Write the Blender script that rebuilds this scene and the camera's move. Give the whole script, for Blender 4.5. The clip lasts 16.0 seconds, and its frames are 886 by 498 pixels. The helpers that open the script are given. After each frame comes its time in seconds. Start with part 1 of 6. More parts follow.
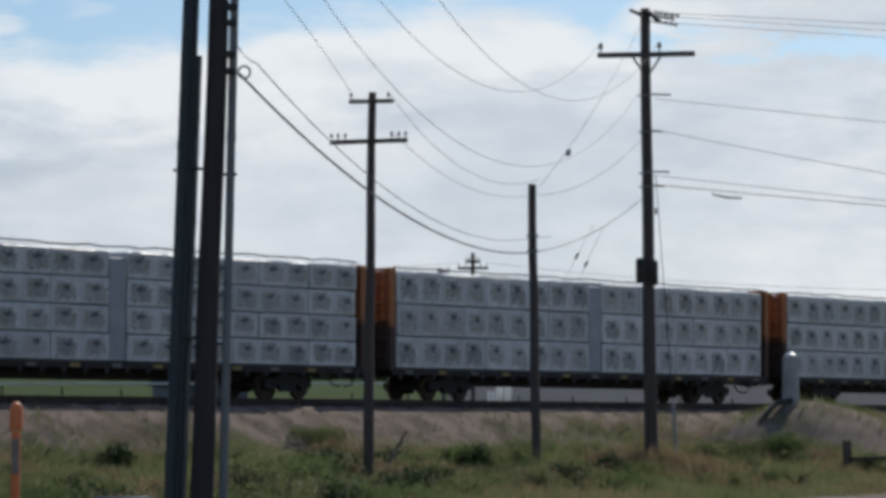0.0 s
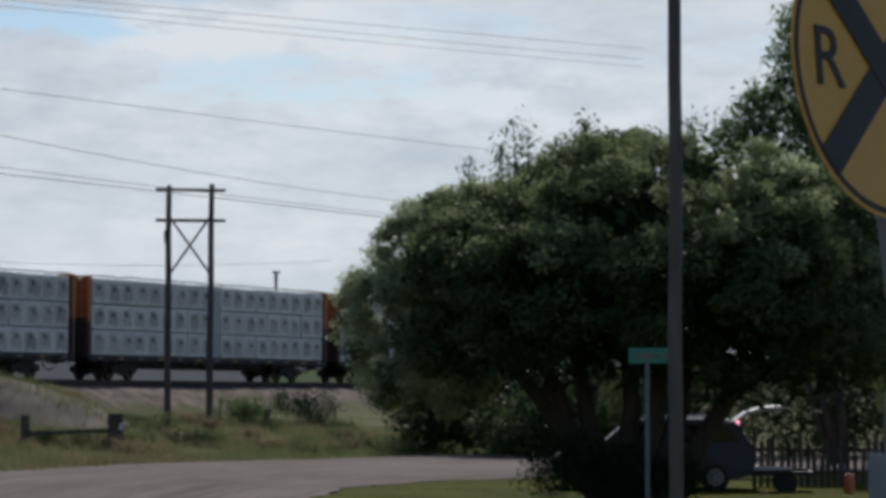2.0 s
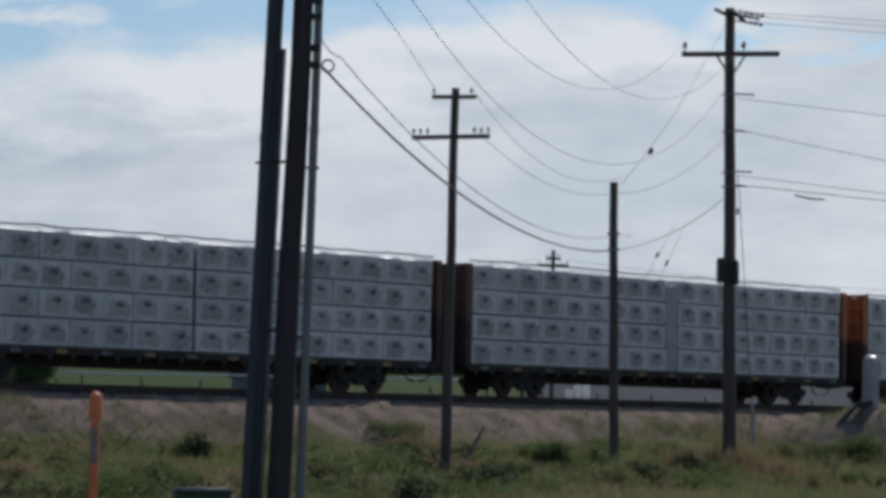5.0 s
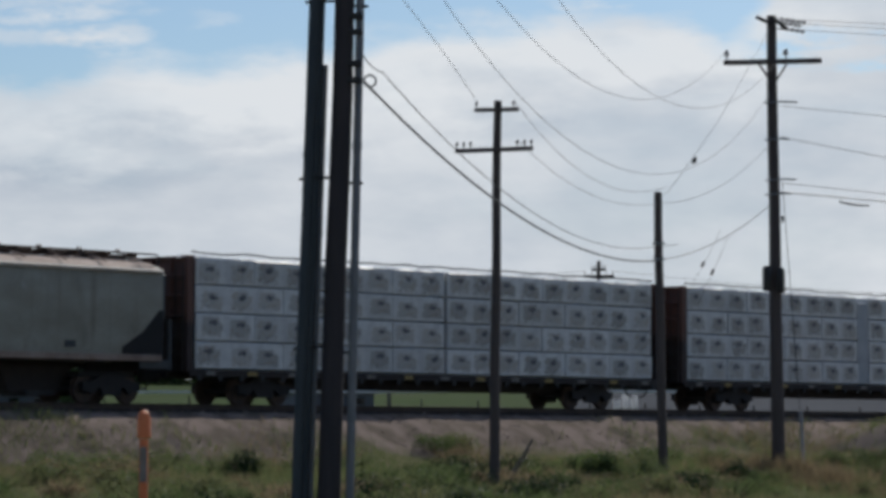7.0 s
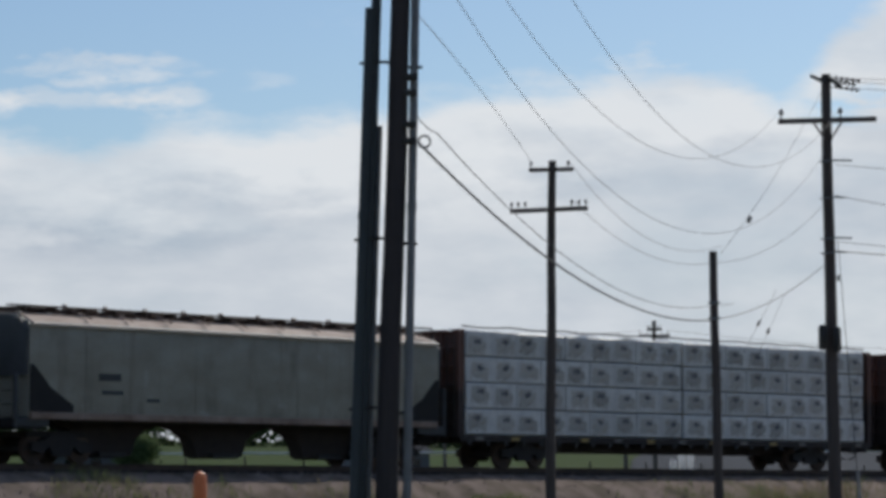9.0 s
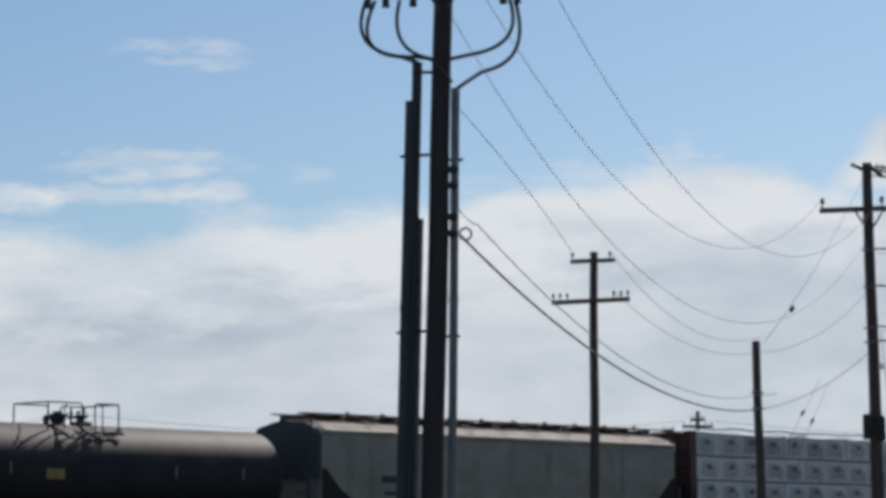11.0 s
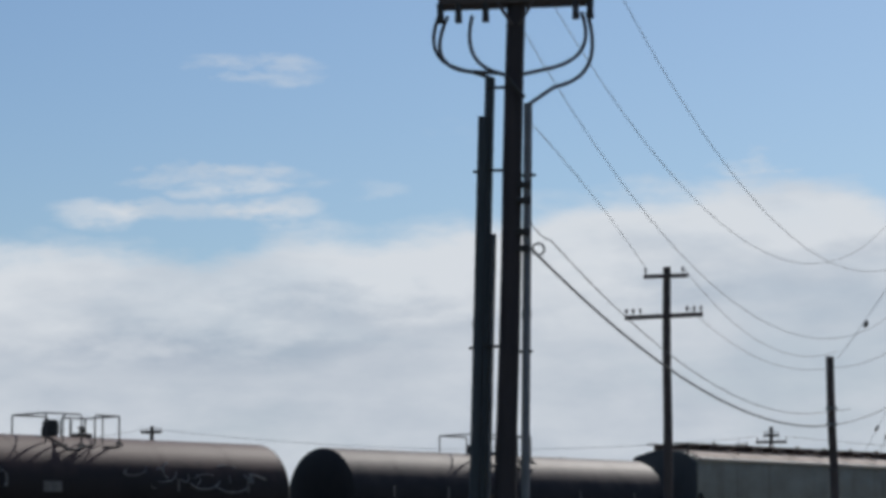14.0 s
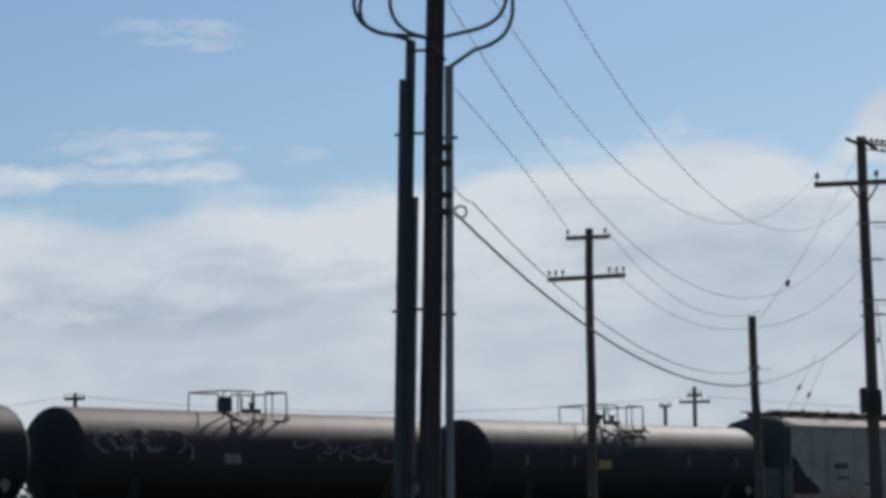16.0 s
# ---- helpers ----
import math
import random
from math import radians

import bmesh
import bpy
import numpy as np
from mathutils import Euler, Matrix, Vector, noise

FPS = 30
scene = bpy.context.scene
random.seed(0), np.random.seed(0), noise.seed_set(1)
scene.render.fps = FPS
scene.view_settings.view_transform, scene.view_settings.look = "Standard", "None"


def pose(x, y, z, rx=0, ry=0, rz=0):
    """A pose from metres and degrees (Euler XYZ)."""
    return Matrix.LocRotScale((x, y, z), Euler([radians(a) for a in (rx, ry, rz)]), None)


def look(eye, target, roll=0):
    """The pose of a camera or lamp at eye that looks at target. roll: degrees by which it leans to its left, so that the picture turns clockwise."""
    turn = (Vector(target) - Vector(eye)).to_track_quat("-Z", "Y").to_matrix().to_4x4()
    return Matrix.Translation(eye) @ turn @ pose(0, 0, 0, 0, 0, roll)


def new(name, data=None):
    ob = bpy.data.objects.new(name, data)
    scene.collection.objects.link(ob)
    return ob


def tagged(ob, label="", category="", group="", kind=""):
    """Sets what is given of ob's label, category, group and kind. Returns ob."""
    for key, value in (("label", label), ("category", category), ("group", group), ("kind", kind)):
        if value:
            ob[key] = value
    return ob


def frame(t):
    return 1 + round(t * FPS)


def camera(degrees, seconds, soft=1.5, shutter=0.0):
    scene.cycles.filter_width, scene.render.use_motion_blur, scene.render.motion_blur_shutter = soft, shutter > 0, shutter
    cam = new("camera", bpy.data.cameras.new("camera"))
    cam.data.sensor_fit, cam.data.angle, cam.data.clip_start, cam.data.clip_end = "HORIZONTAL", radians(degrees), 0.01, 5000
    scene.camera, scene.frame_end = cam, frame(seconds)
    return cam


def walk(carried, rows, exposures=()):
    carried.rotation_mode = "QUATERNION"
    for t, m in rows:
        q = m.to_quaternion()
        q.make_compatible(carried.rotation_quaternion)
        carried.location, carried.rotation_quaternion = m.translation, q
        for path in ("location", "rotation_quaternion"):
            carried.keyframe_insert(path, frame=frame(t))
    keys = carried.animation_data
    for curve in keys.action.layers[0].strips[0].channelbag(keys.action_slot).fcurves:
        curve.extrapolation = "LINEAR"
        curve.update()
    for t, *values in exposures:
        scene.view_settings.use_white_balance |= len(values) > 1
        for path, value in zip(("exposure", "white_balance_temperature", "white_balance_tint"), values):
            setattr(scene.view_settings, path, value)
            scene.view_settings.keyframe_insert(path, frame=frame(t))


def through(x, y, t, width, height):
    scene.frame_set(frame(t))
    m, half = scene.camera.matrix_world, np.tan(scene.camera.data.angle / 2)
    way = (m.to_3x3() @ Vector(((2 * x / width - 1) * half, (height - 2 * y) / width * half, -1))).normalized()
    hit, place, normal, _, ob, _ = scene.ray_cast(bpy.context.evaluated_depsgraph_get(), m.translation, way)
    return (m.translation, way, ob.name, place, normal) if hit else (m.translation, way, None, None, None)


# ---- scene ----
# The camera stands on the shoulder of a gravel road, about 70 m from a railway.
EYE = Vector((0.0, 0.0, 2.2))
cam = camera(16.83, 16.0, soft=4.0)


def aim(bearing, climb, lean):
    """Pose at the eye: degrees right of +y, degrees up, degrees of lean to the left."""
    a, e = radians(bearing), radians(climb)
    way = Vector((math.sin(a) * math.cos(e), math.cos(a) * math.cos(e), math.sin(e)))
    return look(EYE, EYE + way, lean)


PATH = [
    (0.0, 1.544, 2.906, -0.089), (0.2, 3.083, 4.296, -1.971), (0.5, 6.843, 3.555, -1.191), (0.7, 10.106, 2.424, -0.439),
    (0.9, 12.718, 1.740, -1.023), (1.0, 13.854, 1.959, -1.208), (1.2, 17.578, 1.423, -1.460), (1.5, 18.795, 1.538, -0.678),
    (2.0, 17.143, 2.393, -0.066), (2.2, 16.936, 2.106, 0.162), (2.5, 14.854, 2.020, -1.032), (2.8, 14.384, 1.131, 2.688),
    (3.0, 11.679, 1.364, 3.009), (3.2, 8.990, 2.351, 2.864), (3.5, 7.606, 2.400, 1.561), (4.0, 4.527, 2.691, 1.309),
    (4.2, 3.272, 2.162, 0.618), (4.5, 1.464, 2.479, 0.822), (5.0, 0.0, 2.820, 0.900), (5.2, -0.119, 2.684, 0.479),
    (7.3, -1.179, 3.298, -0.373), (7.5, -1.488, 3.752, -0.747), (8.0, -1.953, 4.263, -0.472), (8.2, -1.901, 4.226, -0.516),
    (10.3, -1.989, 4.279, 0.256), (10.5, -2.410, 5.007, -0.568), (11.0, -2.703, 5.999, -0.698), (11.5, -2.356, 5.495, -0.437),
    (12.0, -2.623, 5.287, -0.102), (12.5, -2.434, 5.622, -0.560), (13.0, -2.863, 5.979, -0.485), (13.5, -3.712, 6.083, -0.134),
    (14.0, -4.100, 6.306, -0.576), (14.5, -3.796, 6.304, -1.876), (15.0, -2.948, 5.594, -1.093), (15.2, -3.360, 6.379, -1.553),
    (15.5, -2.661, 4.827, 0.397), (16.0, -2.621, 5.578, -1.287),
]
EXPOSURES = [(t, e, k, 10) for t, e, k in ((0.0, 0.05, 6540), (0.5, -0.02, 6540), (1.0, -0.1, 6450), (1.5, -0.12, 6360), (3.0, -0.15, 6380), (5.0, -0.14, 6400), (7.5, -0.1, 6500), (10.5, -0.1, 6500), (13.0, -0.21, 6360), (16.0, -0.22, 6340))]
walk(cam, [(t, aim(b, c, l)) for t, b, c, l in PATH], EXPOSURES)

# ---------------------------------------------------------------- sky and sun
SUN_BEARING, SUN_HEIGHT = 22.0, 37.0
world = bpy.data.worlds.new("sky")
scene.world = world
world.use_nodes = True
wn, wl = world.node_tree.nodes, world.node_tree.links
wn.clear()


def wnode(kind, **settings):
    n = wn.new(kind)
    for key, value in settings.items():
        setattr(n, key, value)
    return n


def wmath(op, a, b=None, clamp=False):
    n = wnode("ShaderNodeMath", operation=op, use_clamp=clamp)
    for i, v in enumerate((a, b)):
        if v is None:
            continue
        if isinstance(v, (int, float)):
            n.inputs[i].default_value = v
        else:
            wl.new(v, n.inputs[i])
    return n.outputs[0]


def wramp(fac, stops):
    n = wnode("ShaderNodeValToRGB")
    n.color_ramp.interpolation = "EASE"
    el = n.color_ramp.elements
    while len(el) < len(stops):
        el.new(0.5)
    for e, (p, c) in zip(el, stops):
        e.position = p
        e.color = (c, c, c, 1) if isinstance(c, (int, float)) else (*c, 1)
    wl.new(fac, n.inputs[0])
    return n.outputs[0]


def wnoise(vec, scale, detail, rough, stretch, shift):
    m = wnode("ShaderNodeMapping")
    m.inputs["Scale"].default_value = stretch
    m.inputs["Location"].default_value = shift
    wl.new(vec, m.inputs["Vector"])
    n = wnode("ShaderNodeTexNoise")
    n.inputs["Scale"].default_value, n.inputs["Detail"].default_value, n.inputs["Roughness"].default_value = scale, detail, rough
    wl.new(m.outputs[0], n.inputs["Vector"])
    return n.outputs[0]


SKY_GAIN, CLOUD_WHITE, CLOUD_SHADE = 0.10, (7.8, 8.15, 8.5), (4.7, 5.35, 6.2)
nishita = wnode("ShaderNodeTexSky", sky_type="NISHITA", sun_disc=False, sun_elevation=radians(SUN_HEIGHT), sun_rotation=radians(SUN_BEARING),
                air_density=1.0, dust_density=0.6, ozone_density=1.2)
coords = wnode("ShaderNodeTexCoord").outputs["Generated"]
split = wnode("ShaderNodeSeparateXYZ")
wl.new(coords, split.inputs[0])
height = split.outputs["Z"]
TURN, CLIMB = wmath("MULTIPLY", wmath("ARCTAN2", split.outputs["X"], split.outputs["Y"]), 57.296), wmath("MULTIPLY", wmath("ARCSINE", height), 57.296)
bank = wnoise(coords, 5.0, 7.0, 0.55, (1.0, 1.0, 3.2), (0.35, 0.0, 0.1))
wisps = wnoise(coords, 13.0, 6.0, 0.6, (1.0, 1.0, 4.5), (2.0, 1.0, 0.0))
fluff = wnoise(coords, 26.0, 6.0, 0.6, (1.0, 1.0, 2.6), (0.0, 4.0, 2.0))
shade = wnoise(coords, 9.0, 5.0, 0.55, (1.0, 1.0, 3.0), (5.0, 3.0, 1.0))
# ragged cloud outlines: the sight line is pushed about by noise
turn_w = wmath("ADD", TURN, wmath("MULTIPLY", wmath("SUBTRACT", wisps, 0.5), 4.2))
climb_w = wmath("ADD", CLIMB, wmath("ADD", wmath("MULTIPLY", wmath("SUBTRACT", fluff, 0.5), 1.15), wmath("MULTIPLY", wmath("SUBTRACT", bank, 0.5), 0.5)))


ragged = wnoise(coords, 34.0, 7.0, 0.62, (1.0, 1.0, 3.2), (3.0, 1.0, 6.0))


def soft_step(v, lo, hi):
    n = wnode("ShaderNodeMapRange", interpolation_type="SMOOTHSTEP")
    n.inputs["From Min"].default_value, n.inputs["From Max"].default_value = lo, hi
    wl.new(v, n.inputs["Value"])
    return n.outputs[0]


def puff(bearing, climb, wide, tall, amount):
    """One soft patch of sky, by its bearing, climb and half sizes in degrees."""
    dx = wmath("DIVIDE", wmath("SUBTRACT", turn_w, bearing), wide)
    dy = wmath("DIVIDE", wmath("SUBTRACT", climb_w, climb), tall)
    far = wmath("ADD", wmath("MULTIPLY", dx, dx), wmath("MULTIPLY", dy, dy))
    return wmath("MULTIPLY", wmath("MULTIPLY", soft_step(far, 1.8, 0.0), soft_step(ragged, 0.34, 0.60)), amount)


def total(patches, start):
    for p in patches:
        start = wmath("ADD", start, puff(*p))
    return start


# the top edge of the cloud bank, in degrees of climb by bearing
EDGE = [(-30, 7.0), (-12, 6.35), (-10.4, 6.5), (-8.9, 6.1), (-6.9, 6.75), (-5.0, 6.7), (-3.5, 6.85), (-1.8, 7.1), (0.0, 7.4), (1.7, 7.7), (3.4, 7.5), (4.6, 7.0),
        (5.3, 7.7), (6.0, 8.6), (7.5, 9.6), (10, 11.0), (14, 12.0), (26, 12.0), (40, 9.0), (60, 7.0)]
edge = wramp(wmath("DIVIDE", wmath("ADD", TURN, 40.0), 100.0), [((b + 40) / 100, c / 20) for b, c in EDGE])
below = wmath("SUBTRACT", wmath("MULTIPLY", edge, 20.0), climb_w)
below = wmath("ADD", below, wmath("MULTIPLY", wmath("SUBTRACT", ragged, 0.5), 0.9))
cover = soft_step(below, -0.34, 0.50)
cover = total([(-8.3, 7.62, 1.3, 0.24, 0.75), (-8.7, 7.10, 1.2, 0.22, 0.6), (-7.5, 7.05, 0.6, 0.26, 0.6), (-10.3, 7.05, 1.0, 0.26, 0.65), (2.0, 7.95, 0.9, 0.20, 0.75), (-7.5, 9.85, 1.5, 0.3, 0.65), (-5.5, 7.45, 0.7, 0.13, 0.3), (-4.0, 8.6, 1.6, 0.2, 0.1)], cover)
cover = total([(7.2, 6.85, 2.2, 0.42, -1.2), (9.6, 6.55, 2.0, 0.30, -1.0), (14.0, 5.6, 3.4, 0.55, -0.75), (12.2, 7.5, 1.1, 0.5, -0.8), (17.0, 6.7, 2.0, 0.3, -0.3), (22.5, 6.2, 1.6, 0.5, -0.4)], cover)
cover = wmath("SUBTRACT", cover, wmath("MULTIPLY", soft_step(shade, 0.56, 0.35), 0.12), True)
high = wramp(wmath("ADD", wmath("MULTIPLY", wmath("SUBTRACT", bank, 0.5), 0.9), wmath("ADD", wmath("MULTIPLY", wmath("SUBTRACT", wisps, 0.5), 0.45), 0.34)), [(0.40, 0.0), (0.46, 0.45), (0.525, 0.95), (1.0, 1.0)])
cloud = wmath("MAXIMUM", cover, wmath("MULTIPLY", high, soft_step(CLIMB, 12.0, 20.0)))
grey = wnode("ShaderNodeMix", data_type="RGBA")
lit = wmath("ADD", wmath("MULTIPLY", soft_step(shade, 0.36, 0.62), 0.34), wmath("MULTIPLY", soft_step(below, 2.4, 0.4), 0.40))
lit = wmath("ADD", lit, wmath("MULTIPLY", soft_step(bank, 0.36, 0.62), 0.22))
lit = wmath("ADD", lit, wmath("MULTIPLY", wmath("SUBTRACT", fluff, 0.42), 0.9))
lit = total([(-6.3, 5.35, 3.0, 0.4, -0.30), (-8.7, 4.4, 3.6, 0.5, -0.36), (-4.0, 4.9, 2.0, 0.3, -0.25), (4.45, 6.15, 0.9, 0.25, -0.3), (0.4, 5.45, 1.2, 0.32, -0.3), (19.8, 5.2, 0.9, 0.25, -0.25)], lit)
lit = total([(12.2, 6.55, 2.4, 0.28, 0.6), (3.2, 6.7, 2.4, 0.5, 0.2), (18.5, 5.6, 2.0, 0.6, 0.2), (9.5, 5.6, 2.6, 0.5, 0.15), (17.0, 4.6, 9.0, 3.2, 0.32), (12.8, 6.75, 3.0, 0.35, 0.3)], wmath("ADD", lit, 0.13))
lit = wmath("MULTIPLY", lit, 1.0, True)
wl.new(lit, grey.inputs["Factor"])
grey.inputs["A"].default_value, grey.inputs["B"].default_value = (*CLOUD_SHADE, 1), (*CLOUD_WHITE, 1)
blend = wnode("ShaderNodeMix", data_type="RGBA")
wl.new(cloud, blend.inputs["Factor"])
clean = wnode("ShaderNodeMix", data_type="RGBA", blend_type="MULTIPLY")
clean.inputs["Factor"].default_value = 1.0
clean.inputs["B"].default_value = (0.58, 0.70, 0.84, 1)
wl.new(nishita.outputs[0], clean.inputs["A"])
wl.new(clean.outputs["Result"], blend.inputs["A"])
wl.new(grey.outputs["Result"], blend.inputs["B"])
back = wnode("ShaderNodeBackground")
back.inputs["Strength"].default_value = SKY_GAIN
wl.new(blend.outputs["Result"], back.inputs["Color"])
wl.new(back.outputs[0], wnode("ShaderNodeOutputWorld").inputs["Surface"])

sun = new("sun", bpy.data.lights.new("sun", "SUN"))
sun.data.energy, sun.data.angle, sun.data.color = 3.8, radians(0.6), (1.0, 0.95, 0.88)
a, e = radians(SUN_BEARING), radians(SUN_HEIGHT)
sun.matrix_world = look(Vector((0, 0, 60)) + 60 * Vector((math.sin(a) * math.cos(e), math.cos(a) * math.cos(e), math.sin(e))), Vector((0, 0, 60)))


# ---------------------------------------------------------------- materials
def material(name, colour, rough=0.8, metal=0.0, second=None, scale=3.0, fine=40.0, mix=0.6, bump=0.15, spread=0.0, stretch=(1, 1, 1), clear=0.0, island=0.0):
    """Two colours mixed by a coarse and a fine noise, with fine relief; spread varies the tone from object to object, island from piece to piece."""
    m = bpy.data.materials.new(name)
    m.use_nodes = True
    n, l = m.node_tree.nodes, m.node_tree.links
    b = n["Principled BSDF"]
    b.inputs["Metallic"].default_value = metal
    if rough > 0.93:
        b.inputs["Specular IOR Level"].default_value = 0.02
    second = second or tuple(c * 0.62 for c in colour)
    tc = n.new("ShaderNodeTexCoord")
    mp = n.new("ShaderNodeMapping")
    mp.inputs["Scale"].default_value = stretch
    l.new(tc.outputs["Object"], mp.inputs["Vector"])
    big, small = n.new("ShaderNodeTexNoise"), n.new("ShaderNodeTexNoise")
    for t, s, d in ((big, scale, 5.0), (small, fine, 3.0)):
        t.inputs["Scale"].default_value, t.inputs["Detail"].default_value = s, d
        l.new(mp.outputs[0], t.inputs["Vector"])
    add = n.new("ShaderNodeMath")
    add.operation = "MULTIPLY_ADD"
    l.new(small.outputs[0], add.inputs[0])
    add.inputs[1].default_value = 0.45
    l.new(big.outputs[0], add.inputs[2])
    r = n.new("ShaderNodeMapRange")
    r.inputs["From Min"].default_value, r.inputs["From Max"].default_value = 0.50, 0.92
    r.inputs["To Max"].default_value = mix
    l.new(add.outputs[0], r.inputs["Value"])
    c = n.new("ShaderNodeMix")
    c.data_type = "RGBA"
    c.inputs["A"].default_value, c.inputs["B"].default_value = (*colour, 1), (*second, 1)
    l.new(r.outputs[0], c.inputs["Factor"])
    out = c.outputs["Result"]
    if spread or island:
        hsv = n.new("ShaderNodeHueSaturation")
        v = n.new("ShaderNodeMapRange")
        s = spread or island
        v.inputs["To Min"].default_value, v.inputs["To Max"].default_value = 1 - s, 1 + s
        if spread:
            l.new(n.new("ShaderNodeObjectInfo").outputs["Random"], v.inputs["Value"])
        else:
            l.new(n.new("ShaderNodeNewGeometry").outputs["Random Per Island"], v.inputs["Value"])
        l.new(v.outputs[0], hsv.inputs["Value"])
        l.new(out, hsv.inputs["Color"])
        out = hsv.outputs[0]
    l.new(out, b.inputs["Base Color"])
    rr = n.new("ShaderNodeMapRange")
    rr.inputs["To Min"].default_value, rr.inputs["To Max"].default_value = max(rough - 0.1, 0.03), min(rough + 0.1, 1.0)
    l.new(small.outputs[0], rr.inputs["Value"])
    l.new(rr.outputs[0], b.inputs["Roughness"])
    if clear:
        b.inputs["Coat Weight"].default_value = clear
    if bump:
        bp = n.new("ShaderNodeBump")
        bp.inputs["Strength"].default_value, bp.inputs["Distance"].default_value = bump, 0.02
        l.new(add.outputs[0], bp.inputs["Height"])
        l.new(bp.outputs[0], b.inputs["Normal"])
    return m


def upper_toned(m, upper_tone, low, high):
    """An upper colour that fades in unevenly between two heights; on tanks it also carries the light from above."""
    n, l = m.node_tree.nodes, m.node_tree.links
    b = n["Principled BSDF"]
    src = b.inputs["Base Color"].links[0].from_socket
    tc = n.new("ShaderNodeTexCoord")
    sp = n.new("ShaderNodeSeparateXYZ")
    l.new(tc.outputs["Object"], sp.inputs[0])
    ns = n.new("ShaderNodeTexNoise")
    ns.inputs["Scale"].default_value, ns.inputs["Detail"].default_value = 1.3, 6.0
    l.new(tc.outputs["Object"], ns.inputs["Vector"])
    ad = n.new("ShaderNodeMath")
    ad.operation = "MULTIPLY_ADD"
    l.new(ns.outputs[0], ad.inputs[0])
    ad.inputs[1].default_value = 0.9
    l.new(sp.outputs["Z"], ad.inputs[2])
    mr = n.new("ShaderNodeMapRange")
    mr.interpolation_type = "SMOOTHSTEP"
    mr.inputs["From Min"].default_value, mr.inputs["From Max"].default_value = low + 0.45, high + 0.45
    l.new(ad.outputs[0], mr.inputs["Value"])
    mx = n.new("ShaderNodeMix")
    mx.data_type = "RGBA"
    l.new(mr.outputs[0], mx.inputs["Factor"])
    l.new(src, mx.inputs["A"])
    mx.inputs["B"].default_value = (*upper_tone, 1)
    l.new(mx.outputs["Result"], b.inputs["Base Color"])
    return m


def streaked(m):
    """Rust and dirt that has run down a steel side in narrow streaks, thickest low down."""
    n, l = m.node_tree.nodes, m.node_tree.links
    b = n["Principled BSDF"]
    src = b.inputs["Base Color"].links[0].from_socket
    tc = n.new("ShaderNodeTexCoord")
    out = src
    for stretch, scale, lo, hi, colour, most in (((1.0, 1.0, 0.10), 3.0, 0.56, 0.74, (0.11, 0.085, 0.065), 0.42), ((1.0, 1.0, 0.5), 0.9, 0.58, 0.74, (0.10, 0.085, 0.06), 0.6), ((1.0, 1.0, 1.0), 1.1, 0.66, 0.70, (0.42, 0.41, 0.38), 0.35)):
        mp = n.new("ShaderNodeMapping")
        mp.inputs["Scale"].default_value = stretch
        l.new(tc.outputs["Object"], mp.inputs["Vector"])
        ns = n.new("ShaderNodeTexNoise")
        ns.inputs["Scale"].default_value, ns.inputs["Detail"].default_value = scale, 5.0
        l.new(mp.outputs[0], ns.inputs["Vector"])
        mr = n.new("ShaderNodeMapRange")
        mr.inputs["From Min"].default_value, mr.inputs["From Max"].default_value, mr.inputs["To Max"].default_value = lo, hi, most
        l.new(ns.outputs[0], mr.inputs["Value"])
        mx = n.new("ShaderNodeMix")
        mx.data_type = "RGBA"
        l.new(mr.outputs[0], mx.inputs["Factor"])
        l.new(out, mx.inputs["A"])
        mx.inputs["B"].default_value = (*colour, 1)
        out = mx.outputs["Result"]
    l.new(out, b.inputs["Base Color"])
    return m


def leaf_material(name, colour, second, through=0.35, vary=0.3):
    m = material(name, colour, 0.55, 0.0, second, 0.9, 8.0, 0.9, 0.0, island=vary)
    n, l = m.node_tree.nodes, m.node_tree.links
    b = n["Principled BSDF"]
    b.inputs["Specular IOR Level"].default_value = 0.12
    t = n.new("ShaderNodeBsdfTranslucent")
    l.new(b.inputs["Base Color"].links[0].from_socket, t.inputs["Color"])
    mx = n.new("ShaderNodeMixShader")
    mx.inputs[0].default_value = through
    l.new(b.outputs[0], mx.inputs[1])
    l.new(t.outputs[0], mx.inputs[2])
    l.new(mx.outputs[0], n["Material Output"].inputs["Surface"])
    return m


def glass_material(name, colour):
    m = bpy.data.materials.new(name)
    m.use_nodes = True
    b = m.node_tree.nodes["Principled BSDF"]
    b.inputs["Base Color"].default_value, b.inputs["Roughness"].default_value = (*colour, 1), 0.05
    b.inputs["Specular IOR Level"].default_value = 0.8
    return m


M_POLE = material("creosote_wood", (0.068, 0.054, 0.050), 0.9, 0, (0.105, 0.085, 0.078), 1.2, 26.0, 0.7, 0.5, stretch=(5, 5, 0.5))
M_POLE_DARK = material("tarred_wood", (0.026, 0.023, 0.027), 0.85, 0, (0.052, 0.043, 0.044), 1.2, 26.0, 0.7, 0.5, stretch=(5, 5, 0.5))
M_TRUCK = material("oily_cast_iron", (0.020, 0.018, 0.018), 0.8, 0.1, (0.035, 0.028, 0.025), 5, 40, 0.6, 0.2)
M_STONE = material("bank_stone", (0.27, 0.222, 0.19), 0.97, 0, (0.19, 0.155, 0.13), 3, 18, 0.7, 0.2, island=0.35)
M_POLE_GREY = material("weathered_wood", (0.15, 0.13, 0.115), 0.9, 0, (0.07, 0.06, 0.052), 1.4, 26.0, 0.8, 0.5, stretch=(5, 5, 0.5))
